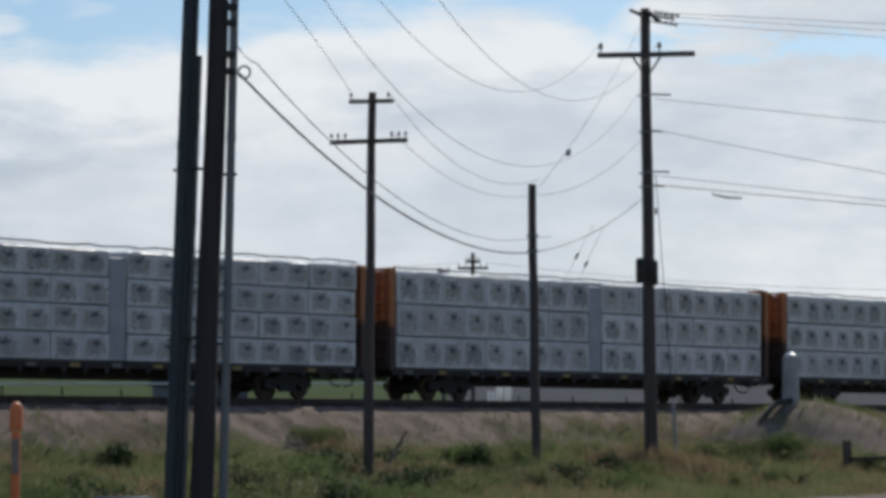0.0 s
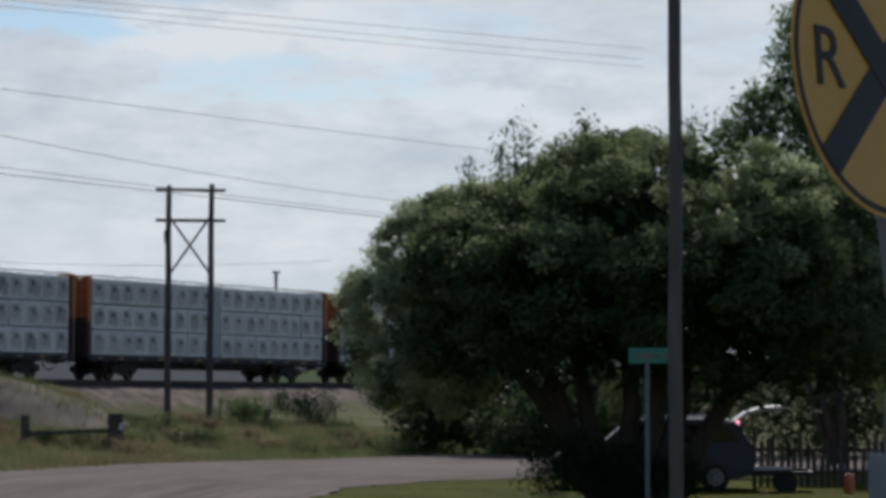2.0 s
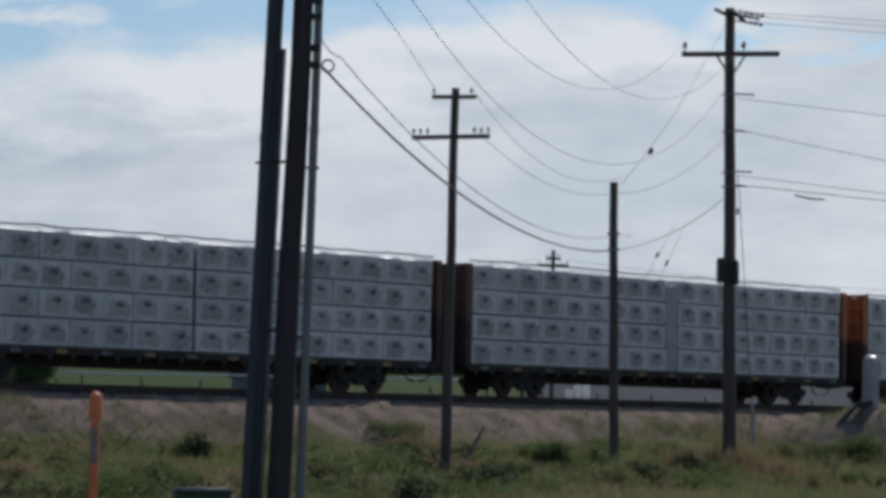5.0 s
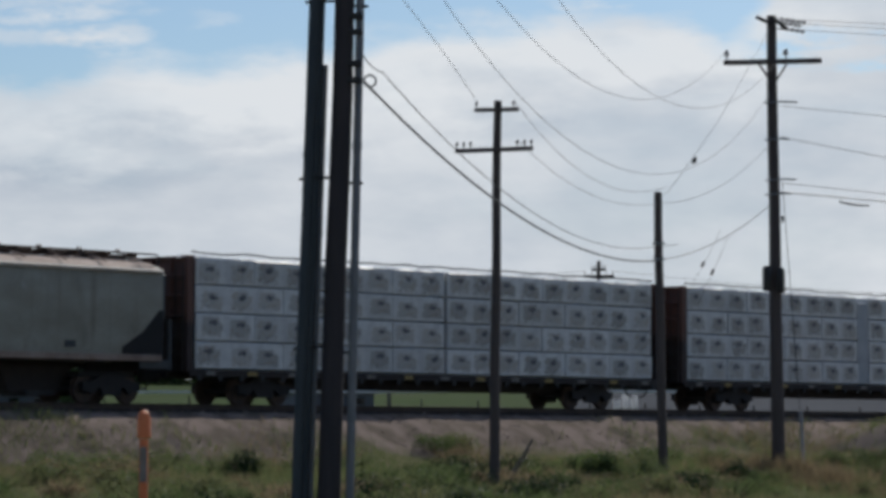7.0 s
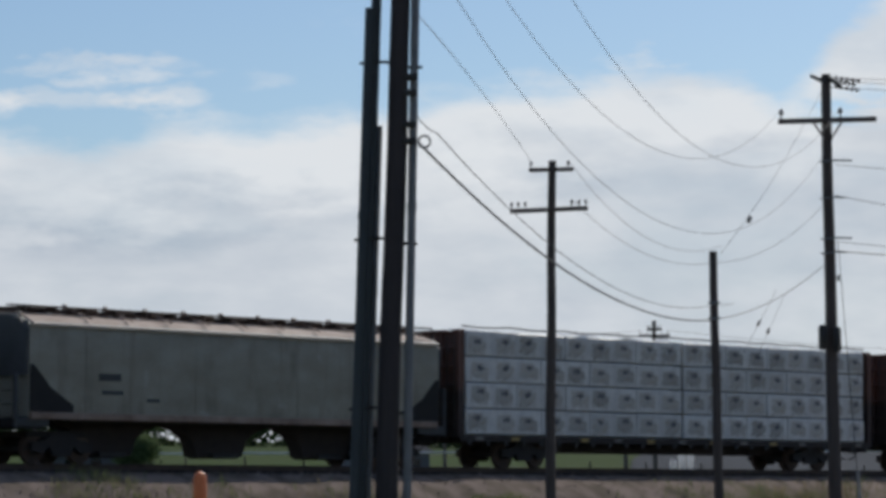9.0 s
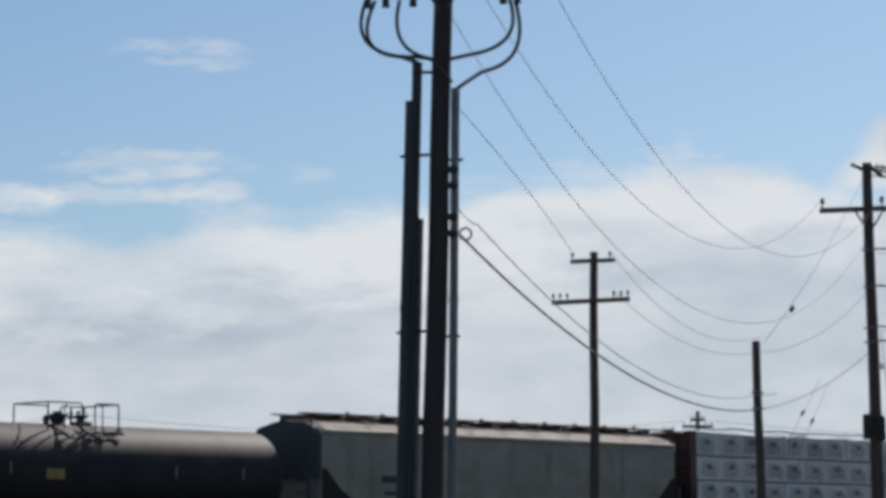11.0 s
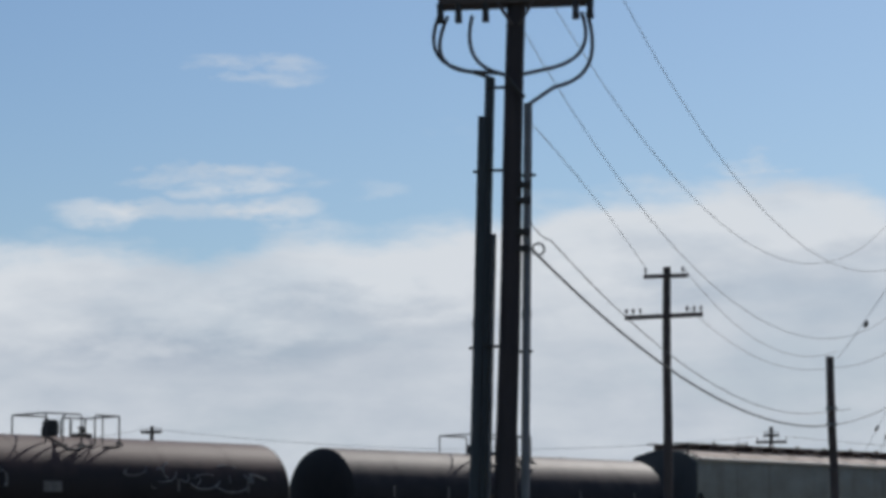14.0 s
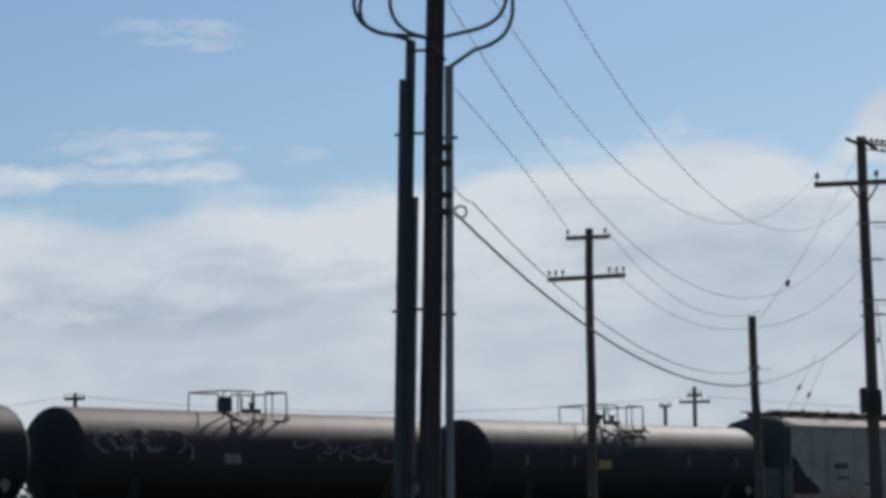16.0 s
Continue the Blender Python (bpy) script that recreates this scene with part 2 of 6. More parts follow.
M_CONDUIT = material("dark_conduit", (0.018, 0.028, 0.035), 0.6, 0, (0.042, 0.055, 0.062), 1.5, 30, 0.7, 0.1, stretch=(3, 3, 0.5))
M_GALV = material("galvanised_steel", (0.17, 0.18, 0.19), 0.6, 0.1, (0.11, 0.12, 0.13), 3, 30, 0.7, 0.1)
M_WIRE = material("wire", (0.03, 0.03, 0.032), 0.6, 0, (0.06, 0.06, 0.06), 2, 20, 0.5, 0)
M_WIRE_PALE = material("bare_wire", (0.20, 0.205, 0.215), 0.8, 0.0, (0.16, 0.165, 0.17), 2, 20, 0.5, 0)
M_GLASS_INS = material("insulator", (0.22, 0.2, 0.19), 0.3, 0, (0.1, 0.09, 0.09), 20, 60, 0.5, 0)
M_IRON = material("dark_iron", (0.05, 0.048, 0.046), 0.7, 0.2, (0.02, 0.02, 0.02), 5, 40, 0.6, 0.2)
M_RUST = material("rusty_iron", (0.10, 0.065, 0.045), 0.9, 0, (0.05, 0.035, 0.03), 4, 40, 0.8, 0.3)
M_RAIL = material("rail_steel", (0.09, 0.06, 0.045), 0.75, 0.3, (0.05, 0.035, 0.03), 4, 40, 0.6, 0.2)
M_TIE = material("sleeper_wood", (0.04, 0.034, 0.031), 0.95, 0, (0.075, 0.062, 0.055), 3, 30, 0.7, 0.4, spread=0.3)
M_GRAVEL = material("road_gravel", (0.20, 0.163, 0.148), 0.96, 0, (0.125, 0.102, 0.092), 0.25, 5, 0.8, 0.7, stretch=(1, 0.5, 1))
M_WRAP = material("lumber_wrap", (0.62, 0.625, 0.61), 0.42, 0, (0.42, 0.425, 0.43), 1.9, 9, 0.8, 1.2, spread=0.10)
M_INK = material("dark_print", (0.06, 0.064, 0.080), 0.7, 0, (0.13, 0.13, 0.135), 5, 24, 0.8, 0.0)
M_INK_PALE = material("pale_print", (0.40, 0.39, 0.37), 0.6, 0, (0.31, 0.30, 0.28), 2.2, 14, 0.5, 0.0, spread=0.16)
M_INK_TAN = material("tan_print", (0.38, 0.34, 0.29), 0.6, 0, (0.29, 0.26, 0.23), 2.2, 14, 0.5, 0.0, spread=0.2)
M_INK_MID = material("grey_print", (0.22, 0.22, 0.23), 0.6, 0, (0.28, 0.265, 0.25), 3, 14, 0.6, 0.0, spread=0.2)
# bulkheads: darker below mid-height, orange or oxide above
M_ORANGE = upper_toned(material("orange_brown_paint", (0.085, 0.042, 0.032), 0.7, 0, (0.05, 0.03, 0.026), 1.6, 18, 0.8, 0.2), (0.40, 0.155, 0.058), 2.45, 2.95)
M_BROWN = upper_toned(material("oxide_paint", (0.05, 0.03, 0.026), 0.75, 0, (0.032, 0.022, 0.02), 1.6, 18, 0.8, 0.2), (0.125, 0.06, 0.045), 2.4, 3.1)
M_FRAME = material("car_underframe", (0.042, 0.032, 0.028), 0.85, 0, (0.024, 0.019, 0.018), 3, 30, 0.8, 0.2)
M_YELLOW = material("yellow_reflector", (0.34, 0.24, 0.07), 0.6, 0, (0.16, 0.11, 0.05), 6, 40, 0.6, 0)
M_PALEPLATE = material("pale_stencil", (0.22, 0.20, 0.18), 0.7, 0, (0.10, 0.09, 0.08), 6, 40, 0.8, 0)
M_BEAM = material("centre_beam_paint", (0.37, 0.39, 0.41), 0.6, 0, (0.27, 0.29, 0.31), 2, 18, 0.8, 0.1)
# tank tops: rusty dust, and the light from above put into the colour
M_TANK = upper_toned(material("tank_paint", (0.016, 0.014, 0.016), 0.6, 0, (0.028, 0.024, 0.026), 0.8, 14, 0.8, 0.12, stretch=(1, 1.5, 1)), (0.088, 0.064, 0.058), 2.75, 3.6)
M_TANK_RUST = upper_toned(material("rusted_tank_paint", (0.018, 0.015, 0.015), 0.6, 0, (0.034, 0.026, 0.025), 0.7, 14, 0.9, 0.15, stretch=(1, 1.5, 1)), (0.102, 0.060, 0.052), 2.7, 3.5)
for m in (M_TANK, M_TANK_RUST):
    m.node_tree.nodes["Principled BSDF"].inputs["Specular IOR Level"].default_value = 0.2
# near-black copy of the tank paint: the ends' shade is in the colour
M_TANK_END = material("dark_shaded_paint", (0.010, 0.010, 0.011), 0.85, 0, (0.024, 0.022, 0.022), 1.0, 14, 0.7, 0.1)
M_HOPPER = material("hopper_paint", (0.315, 0.305, 0.255), 0.65, 0, (0.21, 0.195, 0.155), 0.7, 12, 0.8, 0.12, stretch=(1, 1, 2))
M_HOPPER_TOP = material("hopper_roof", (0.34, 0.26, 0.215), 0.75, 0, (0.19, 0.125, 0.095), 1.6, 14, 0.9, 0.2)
# bright chord: the sunlit line along the roof edge is painted in
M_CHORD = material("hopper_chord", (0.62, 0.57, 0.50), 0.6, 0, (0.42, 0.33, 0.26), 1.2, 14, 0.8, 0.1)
M_HOPPER = streaked(M_HOPPER)
# end walls far darker than the sides: their shade is in the colour
M_HOPPER_END = material("hopper_shade_paint", (0.065, 0.07, 0.075), 0.75, 0, (0.04, 0.043, 0.045), 1.0, 14, 0.8, 0.1)
M_WHITE = material("white_paint", (0.70, 0.71, 0.72), 0.45, 0, (0.52, 0.52, 0.51), 1.5, 20, 0.7, 0.08)
M_CAMPER = material("camper_paint", (0.42, 0.415, 0.40), 0.5, 0, (0.29, 0.285, 0.27), 1.2, 20, 0.8, 0.08)
M_SIDING = material("blue_grey_siding", (0.13, 0.14, 0.165), 0.8, 0, (0.09, 0.095, 0.11), 0.8, 10, 0.7, 0.1)
M_SLATE = material("slate_roof", (0.05, 0.053, 0.062), 0.97, 0, (0.032, 0.034, 0.04), 1.0, 12, 0.7, 0.2)
M_GRAFFITI = material("graffiti_paint", (0.32, 0.31, 0.30), 0.8, 0, (0.12, 0.11, 0.105), 3, 20, 0.8, 0)
M_VAN = material("dark_blue_paint", (0.016, 0.028, 0.066), 0.35, 0, (0.022, 0.034, 0.072), 2, 30, 0.5, 0)
M_TYRE = material("tyre_rubber", (0.025, 0.025, 0.026), 0.9, 0, (0.05, 0.048, 0.045), 6, 40, 0.6, 0.2)
M_CHROME = material("hub_metal", (0.34, 0.35, 0.36), 0.45, 0.5, (0.22, 0.22, 0.23), 6, 40, 0.6, 0)
M_RED = material("red_lens", (0.45, 0.03, 0.04), 0.3, 0, (0.35, 0.02, 0.03), 6, 40, 0.6, 0)
red = M_RED.node_tree.nodes["Principled BSDF"]
red.inputs["Emission Color"].default_value, red.inputs["Emission Strength"].default_value = (1.0, 0.35, 0.5, 1), 1.6
M_RED_DARK = material("dark_red_lens", (0.10, 0.012, 0.016), 0.4, 0, (0.07, 0.01, 0.012), 6, 40, 0.6, 0)
M_SIGN_YELLOW = material("sign_yellow", (0.64, 0.35, 0.05), 0.5, 0, (0.54, 0.29, 0.045), 2.5, 25, 0.7, 0.03)
M_SIGN_BLACK = material("sign_black", (0.018, 0.017, 0.017), 0.6, 0, (0.03, 0.028, 0.026), 4, 25, 0.7, 0)
M_SIGN_GREEN = material("sign_green", (0.03, 0.22, 0.15), 0.5, 0, (0.04, 0.26, 0.18), 4, 25, 0.6, 0)
M_CABINET = material("green_cabinet", (0.03, 0.06, 0.045), 0.6, 0, (0.045, 0.08, 0.06), 2, 25, 0.7, 0.05)
M_MARKER = material("orange_plastic", (0.62, 0.17, 0.05), 0.5, 0, (0.5, 0.13, 0.04), 3, 25, 0.7, 0.03)
M_CONCRETE = material("concrete", (0.40, 0.40, 0.40), 0.9, 0, (0.28, 0.28, 0.28), 2, 20, 0.8, 0.3)
M_FENCE = material("fence_wood", (0.13, 0.115, 0.10), 0.95, 0, (0.07, 0.06, 0.052), 2, 25, 0.8, 0.4, spread=0.25)
M_BARK = material("bark", (0.055, 0.043, 0.034), 0.95, 0, (0.10, 0.08, 0.065), 2.5, 18, 0.8, 0.8, stretch=(3, 3, 0.7))
M_LEAF = leaf_material("tree_leaves", (0.060, 0.088, 0.032), (0.10, 0.13, 0.055), 0.35)
# paler foliage, with the sun on the crown's edges put into the colour
M_LEAF_PALE = leaf_material("pale_lit_leaves", (0.30, 0.36, 0.19), (0.42, 0.46, 0.29), 0.62)
# lighter copy of the tree's leaves: sun on the crown's top, as colour
M_LEAF_TOP = leaf_material("sunlit_top_leaves", (0.19, 0.24, 0.10), (0.28, 0.32, 0.16), 0.5)
# for dark shrubs, and for crown insides with their shade in the colour
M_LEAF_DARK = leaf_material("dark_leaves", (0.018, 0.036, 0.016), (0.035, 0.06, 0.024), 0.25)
M_LEAF_YELLOW = leaf_material("yellow_leaves", (0.33, 0.37, 0.11), (0.44, 0.46, 0.17), 0.6)
M_LEAF_MID = leaf_material("cottonwood_leaves", (0.10, 0.15, 0.065), (0.19, 0.25, 0.12), 0.5)
M_SAGE = leaf_material("weed_leaves", (0.070, 0.115, 0.036), (0.14, 0.17, 0.072), 0.45, 0.12)
M_GRASS = leaf_material("wild_grass", (0.100, 0.150, 0.052), (0.21, 0.20, 0.10), 0.45, 0.12)
M_STRAW = leaf_material("dry_grass", (0.29, 0.225, 0.135), (0.19, 0.15, 0.085), 0.4)
M_LAWN_BLADE = leaf_material("lawn_blades", (0.044, 0.074, 0.007), (0.15, 0.122, 0.008), 0.4)
M_FLAP = leaf_material("wrap_flap", (0.86, 0.87, 0.88), (0.74, 0.75, 0.77), 0.72)
M_WINDOW = glass_material("dark_glass", (0.012, 0.014, 0.017))


def ground_material():
    """Weedy ground that turns to bare bank dirt and ballast, darkened for the train's shadow, near the track, and to
    green field beyond it.
    """
    m = material("ground", (0.070, 0.090, 0.030), 0.97, 0, (0.165, 0.135, 0.082), 0.16, 3.0, 0.9, 0.4)
    n, l = m.node_tree.nodes, m.node_tree.links
    bsdf = n["Principled BSDF"]
    weeds = bsdf.inputs["Base Color"].links[0].from_socket
    tc = n.new("ShaderNodeTexCoord")
    sp = n.new("ShaderNodeSeparateXYZ")
    l.new(tc.outputs["Object"], sp.inputs[0])

    def calc(op, a, b=0.0, c=0.0):
        k = n.new("ShaderNodeMath")
        k.operation = op
        for i, v in enumerate((a, b, c)):
            if isinstance(v, (int, float)):
                k.inputs[i].default_value = v
            else:
                l.new(v, k.inputs[i])
        return k.outputs[0]

    def cloudy(scale, detail):
        t = n.new("ShaderNodeTexNoise")
        t.inputs["Scale"].default_value, t.inputs["Detail"].default_value = scale, detail
        l.new(tc.outputs["Object"], t.inputs["Vector"])
        return t.outputs[0]

    def step(v, lo, hi):
        k = n.new("ShaderNodeMapRange")
        k.interpolation_type = "SMOOTHSTEP"
        k.inputs["From Min"].default_value, k.inputs["From Max"].default_value = lo, hi
        l.new(v, k.inputs["Value"])
        return k.outputs[0]

    def over(fac, below, above):
        k = n.new("ShaderNodeMix")
        k.data_type = "RGBA"
        l.new(fac, k.inputs["Factor"])
        l.new(below, k.inputs["A"])
        l.new(above, k.inputs["B"])
        return k.outputs["Result"]

    def two(c0, c1, scale, detail=8.0):
        k = n.new("ShaderNodeMix")
        k.data_type = "RGBA"
        k.inputs["A"].default_value, k.inputs["B"].default_value = (*c0, 1), (*c1, 1)
        l.new(step(cloudy(scale, detail), 0.35, 0.65), k.inputs["Factor"])
        return k.outputs["Result"]
    off = calc("MULTIPLY_ADD", sp.outputs["X"], AY, calc("MULTIPLY", calc("SUBTRACT", sp.outputs["Y"], 105.5), -AX))
    rough_off = calc("ADD", off, calc("MULTIPLY_ADD", cloudy(0.35, 6.0), 7.0, -3.5))
    dirt = two((0.225, 0.178, 0.152), (0.125, 0.102, 0.080), 1.1)
    # dark ballast: the train's shadow on the shoulder is put into the colour
    stone = two((0.085, 0.074, 0.068), (0.036, 0.031, 0.029), 3.5)
    field = two((0.036, 0.062, 0.016), (0.048, 0.064, 0.026), 0.05)
    # the spoil heap
    hx, hy = calc("SUBTRACT", sp.outputs["X"], 16.6), calc("SUBTRACT", sp.outputs["Y"], 112.5)
    mx = calc("MULTIPLY_ADD", hx, 0.8, calc("MULTIPLY", hy, 0.6))
    my = calc("MULTIPLY_ADD", hx, -0.6, calc("MULTIPLY", hy, 0.8))
    mx = calc("DIVIDE", calc("SUBTRACT", mx, 1.6), 6.4)
    far = calc("SQRT", calc("ADD", calc("MULTIPLY", mx, mx), calc("POWER", calc("DIVIDE", my, 4.0), 2.0)))
    far = calc("ADD", far, calc("MULTIPLY_ADD", cloudy(0.9, 5.0), 0.5, -0.25))
    heap = two((0.22, 0.178, 0.15), (0.165, 0.132, 0.11), 0.6)
    out = over(step(rough_off, 6.0, 4.6), weeds, dirt)
    out = over(step(far, 1.0, 0.85), out, heap)
    out = over(step(calc("MULTIPLY_ADD", cloudy(2.0, 4.0), 0.8, off), 3.6, 3.1), out, stone)
    out = over(step(off, -6.0, -9.0), out, field)
    l.new(out, bsdf.inputs["Base Color"])
    return m


M_LAWN = material("lawn", (0.028, 0.052, 0.007), 0.95, 0, (0.105, 0.087, 0.007), 0.35, 6.0, 0.9, 0.7)


# ---------------------------------------------------------------- mesh building
class Build:
    """Collects solids into one mesh."""

    def __init__(self):
        self.v, self.f, self.k, self.mats = [], [], [], []

    def mat(self, m):
        if m not in self.mats:
            self.mats.append(m)
        return self.mats.index(m)

    def add(self, verts, faces, m):
        o, i = len(self.v), self.mat(m)
        self.v += [tuple(p) for p in verts]
        self.f += [tuple(o + j for j in f) for f in faces]
        self.k += [i] * len(faces)

    def box(self, c, s, m, bevel=0.0, turn=None):
        """A box with chamfered edges, centre c and full size s."""
        h = [d / 2 for d in s]
        b = min(bevel, min(h) * 0.8)
        if b <= 0:
            pts = [Vector((x * h[0], y * h[1], z * h[2])) for x in (-1, 1) for y in (-1, 1) for z in (-1, 1)]
            faces = [(0, 1, 3, 2), (4, 6, 7, 5), (0, 4, 5, 1), (2, 3, 7, 6), (0, 2, 6, 4), (1, 5, 7, 3)]
        else:
            pts, faces, index = [], [], {}
            for x in (-1, 1):
                for y in (-1, 1):
                    for z in (-1, 1):
                        for ax in range(3):
                            p = [x * (h[0] - b), y * (h[1] - b), z * (h[2] - b)]
                            p[ax] = (x, y, z)[ax] * h[ax]
                            index[(x, y, z, ax)] = len(pts)
                            pts.append(Vector(p))
            for ax in range(3):
                u, w = [i for i in range(3) if i != ax]
                for sg in (-1, 1):
                    ring = []
                    for su, sw in ((-1, -1), (1, -1), (1, 1), (-1, 1)):
                        key = [0, 0, 0]
                        key[ax], key[u], key[w] = sg, su, sw
                        ring.append(index[(*key, ax)])
                    flip = (sg > 0) == (ax == 1)
                    faces.append(tuple(reversed(ring)) if flip else tuple(ring))
                for su in (-1, 1):
                    for sw in (-1, 1):
                        ka, kb = [0, 0, 0], [0, 0, 0]
                        ka[ax], kb[ax] = -1, 1
                        ka[u] = kb[u] = su
                        ka[w] = kb[w] = sw
                        faces.append((index[(*ka, u)], index[(*kb, u)], index[(*kb, w)], index[(*ka, w)]))
            for x in (-1, 1):
                for y in (-1, 1):
                    for z in (-1, 1):
                        faces.append(tuple(index[(x, y, z, i)] for i in range(3)))
        if turn is not None:
            pts = [turn @ p for p in pts]
        self.add([Vector(c) + p for p in pts], faces, m)
        return self

    def tube(self, path, radii, m, n=10, caps=True):
        """A round tube through the points of path."""
        path = [Vector(p) for p in path]
        if isinstance(radii, (int, float)):
            radii = [radii] * len(path)
        verts, faces = [], []
        side = None
        for i, p in enumerate(path):
            d = (path[min(i + 1, len(path) - 1)] - path[max(i - 1, 0)]).normalized()
            if side is None:
                side = d.orthogonal().normalized()
            else:
                side = (side - d * side.dot(d)).normalized()
            up = d.cross(side)
            for j in range(n):
                t = 2 * math.pi * j / n
                verts.append(p + radii[i] * (math.cos(t) * side + math.sin(t) * up))
        for i in range(len(path) - 1):
            for j in range(n):
                a, b = i * n + j, i * n + (j + 1) % n
                faces.append((a, b, b + n, a + n))
        if caps:
            faces.append(tuple(reversed(range(n))))
            faces.append(tuple(range(len(verts) - n, len(verts))))
        self.add(verts, faces, m)
        return self

    def prism(self, outline, axis, lo, hi, m):
        """An outline of (a, b) points pushed along an axis (0 x, 1 y, 2 z) from lo to hi."""
        def put(a, b, c):
            return ((c, a, b), (a, c, b), (a, b, c))[axis]
        n = len(outline)
        verts = [put(a, b, lo) for a, b in outline] + [put(a, b, hi) for a, b in outline]
        faces = [tuple(range(n)), tuple(reversed(range(n, 2 * n)))]
        faces += [(i, i + n, (i + 1) % n + n, (i + 1) % n) for i in range(n)]
        self.add(verts, faces, m)
        return self

    def mesh(self, name, smooth=None):
        me = bpy.data.meshes.new(name)
        me.from_pydata([tuple(p) for p in self.v], [], self.f)
        for m in self.mats:
            me.materials.append(m)
        me.polygons.foreach_set("material_index", self.k)
        bm = bmesh.new()
        bm.from_mesh(me)
        if len(bm.faces) < 60000:
            bmesh.ops.recalc_face_normals(bm, faces=bm.faces[:])
        bm.to_mesh(me)
        bm.free()
        if smooth is not None:
            me.polygons.foreach_set("use_smooth", [True] * len(me.polygons))
            me.set_sharp_from_angle(angle=radians(smooth))
        me.update()
        return me


def part(name, b, parent, label="", at=None, smooth=35):
    me = b if isinstance(b, bpy.types.Mesh) else b.mesh(name, smooth)
    ob = new(name, me)
    ob.parent = parent
    if at is not None:
        ob.matrix_basis = at
    if label:
        ob["label"] = label
    return ob


def thing(name, label, category, group="", kind="", at=None, b=None, smooth=35):
    ob = new(name, b.mesh(name, smooth) if b else None)
    if at is not None:
        ob.matrix_basis = at
    return tagged(ob, label, category, group, kind)


def ease(a, b, x):
    t = min(max((x - a) / (b - a), 0.0), 1.0)
    return t * t * (3 - 2 * t)


# ---------------------------------------------------------------- lie of the land
TRACK, HEADING, GRADE = Vector((0, 105.5)), radians(48.93), -0.008
AX, AY = 0.657, 0.754


def along(x, y):
    """Distance along the track, distance from it towards the camera, and the rails' height there."""
    s = x * AX + (y - 105.5) * AY
    return s, x * AY - (y - 105.5) * AX, 2.26 + GRADE * s


def ground_height(x, y):
    s, q, zr = along(x, y)
    s = min(max(s, -90.0), 140.0)
    zr = 2.26 + GRADE * s
    low = -0.1 - 0.5 * ease(3, 12, x) * ease(25, 60, y)
    if q > 0:
        base = low + (0.45 + 0.5 * ease(3, 12, x) * ease(25, 60, y)) * (1 - ease(8, 22, q))
        z = base + (zr - 0.24 - base) * (1 - ease(2.65, 6.4, q))
    else:
        d = -q
        z = zr - 0.24 - 0.7 * ease(2.6, 5, d) + 0.019 * max(min(d, 700) - 16, 0)
    # spoil heap beside the line
    mx, my = (x - 16.6) * 0.80 + (y - 112.5) * 0.60, -(x - 16.6) * 0.60 + (y - 112.5) * 0.80
    r = math.hypot(mx / (5.0 if mx < 0 else 7.6), my / 4.0)
    heap = max(0.0, 1 - r)
    z = max(z, z * (1 - ease(0.0, 0.25, heap)) + (z + 1.85 * (1 - (1 - heap) ** 1.5)) * ease(0.0, 0.25, heap)) if heap > 0 else z
    bumps = 0.07 * noise.noise((x * 0.35, y * 0.35, 1.0)) + 0.03 * noise.noise((x * 1.3, y * 1.3, 4.0))
    return z + bumps * (1 if q > 3 else 0.3)


def spaced(stops):
    out = []
    for (a, b, step) in stops:
        n = max(1, round((b - a) / step))
        out += [a + (b - a) * i / n for i in range(n)]
    return out + [stops[-1][1]]


def sheet(name, xs, ys, mat_of, lift=0.0, keep=None):
    nx, ny = len(xs), len(ys)
    v = [(x, y, ground_height(x, y) + lift) for y in ys for x in xs]
    mats, f, k = [], [], []
    for j in range(ny - 1):
        for i in range(nx - 1):
            cx, cy = (xs[i] + xs[i + 1]) / 2, (ys[j] + ys[j + 1]) / 2
            m = mat_of(cx, cy)
            if m not in mats:
                mats.append(m)
            f.append((j * nx + i, j * nx + i + 1, (j + 1) * nx + i + 1, (j + 1) * nx + i))
            k.append(mats.index(m))
    me = bpy.data.meshes.new(name)
    me.from_pydata(v, [], f)
    for m in mats:
        me.materials.append(m)
    me.polygons.foreach_set("material_index", k)
    me.polygons.foreach_set("use_smooth", [True] * len(f))
    return new(name, me)


M_GROUND = ground_material()
XS = spaced([(-4000, -400, 450), (-400, -60, 34), (-60, -22, 2.0), (-22, 48, 0.7), (48, 120, 2.4), (120, 500, 38), (500, 4000, 440)])
YS = spaced([(-600, -40, 80), (-40, 20, 4), (20, 30, 1.2), (30, 130, 0.75), (130, 180, 2.0), (180, 900, 26), (900, 4500, 400)])
ground = tagged(sheet("ground", XS, YS, lambda x, y: M_GROUND), "rough weedy ground of dry grass and dirt beside the railway", "ground", kind="structure")


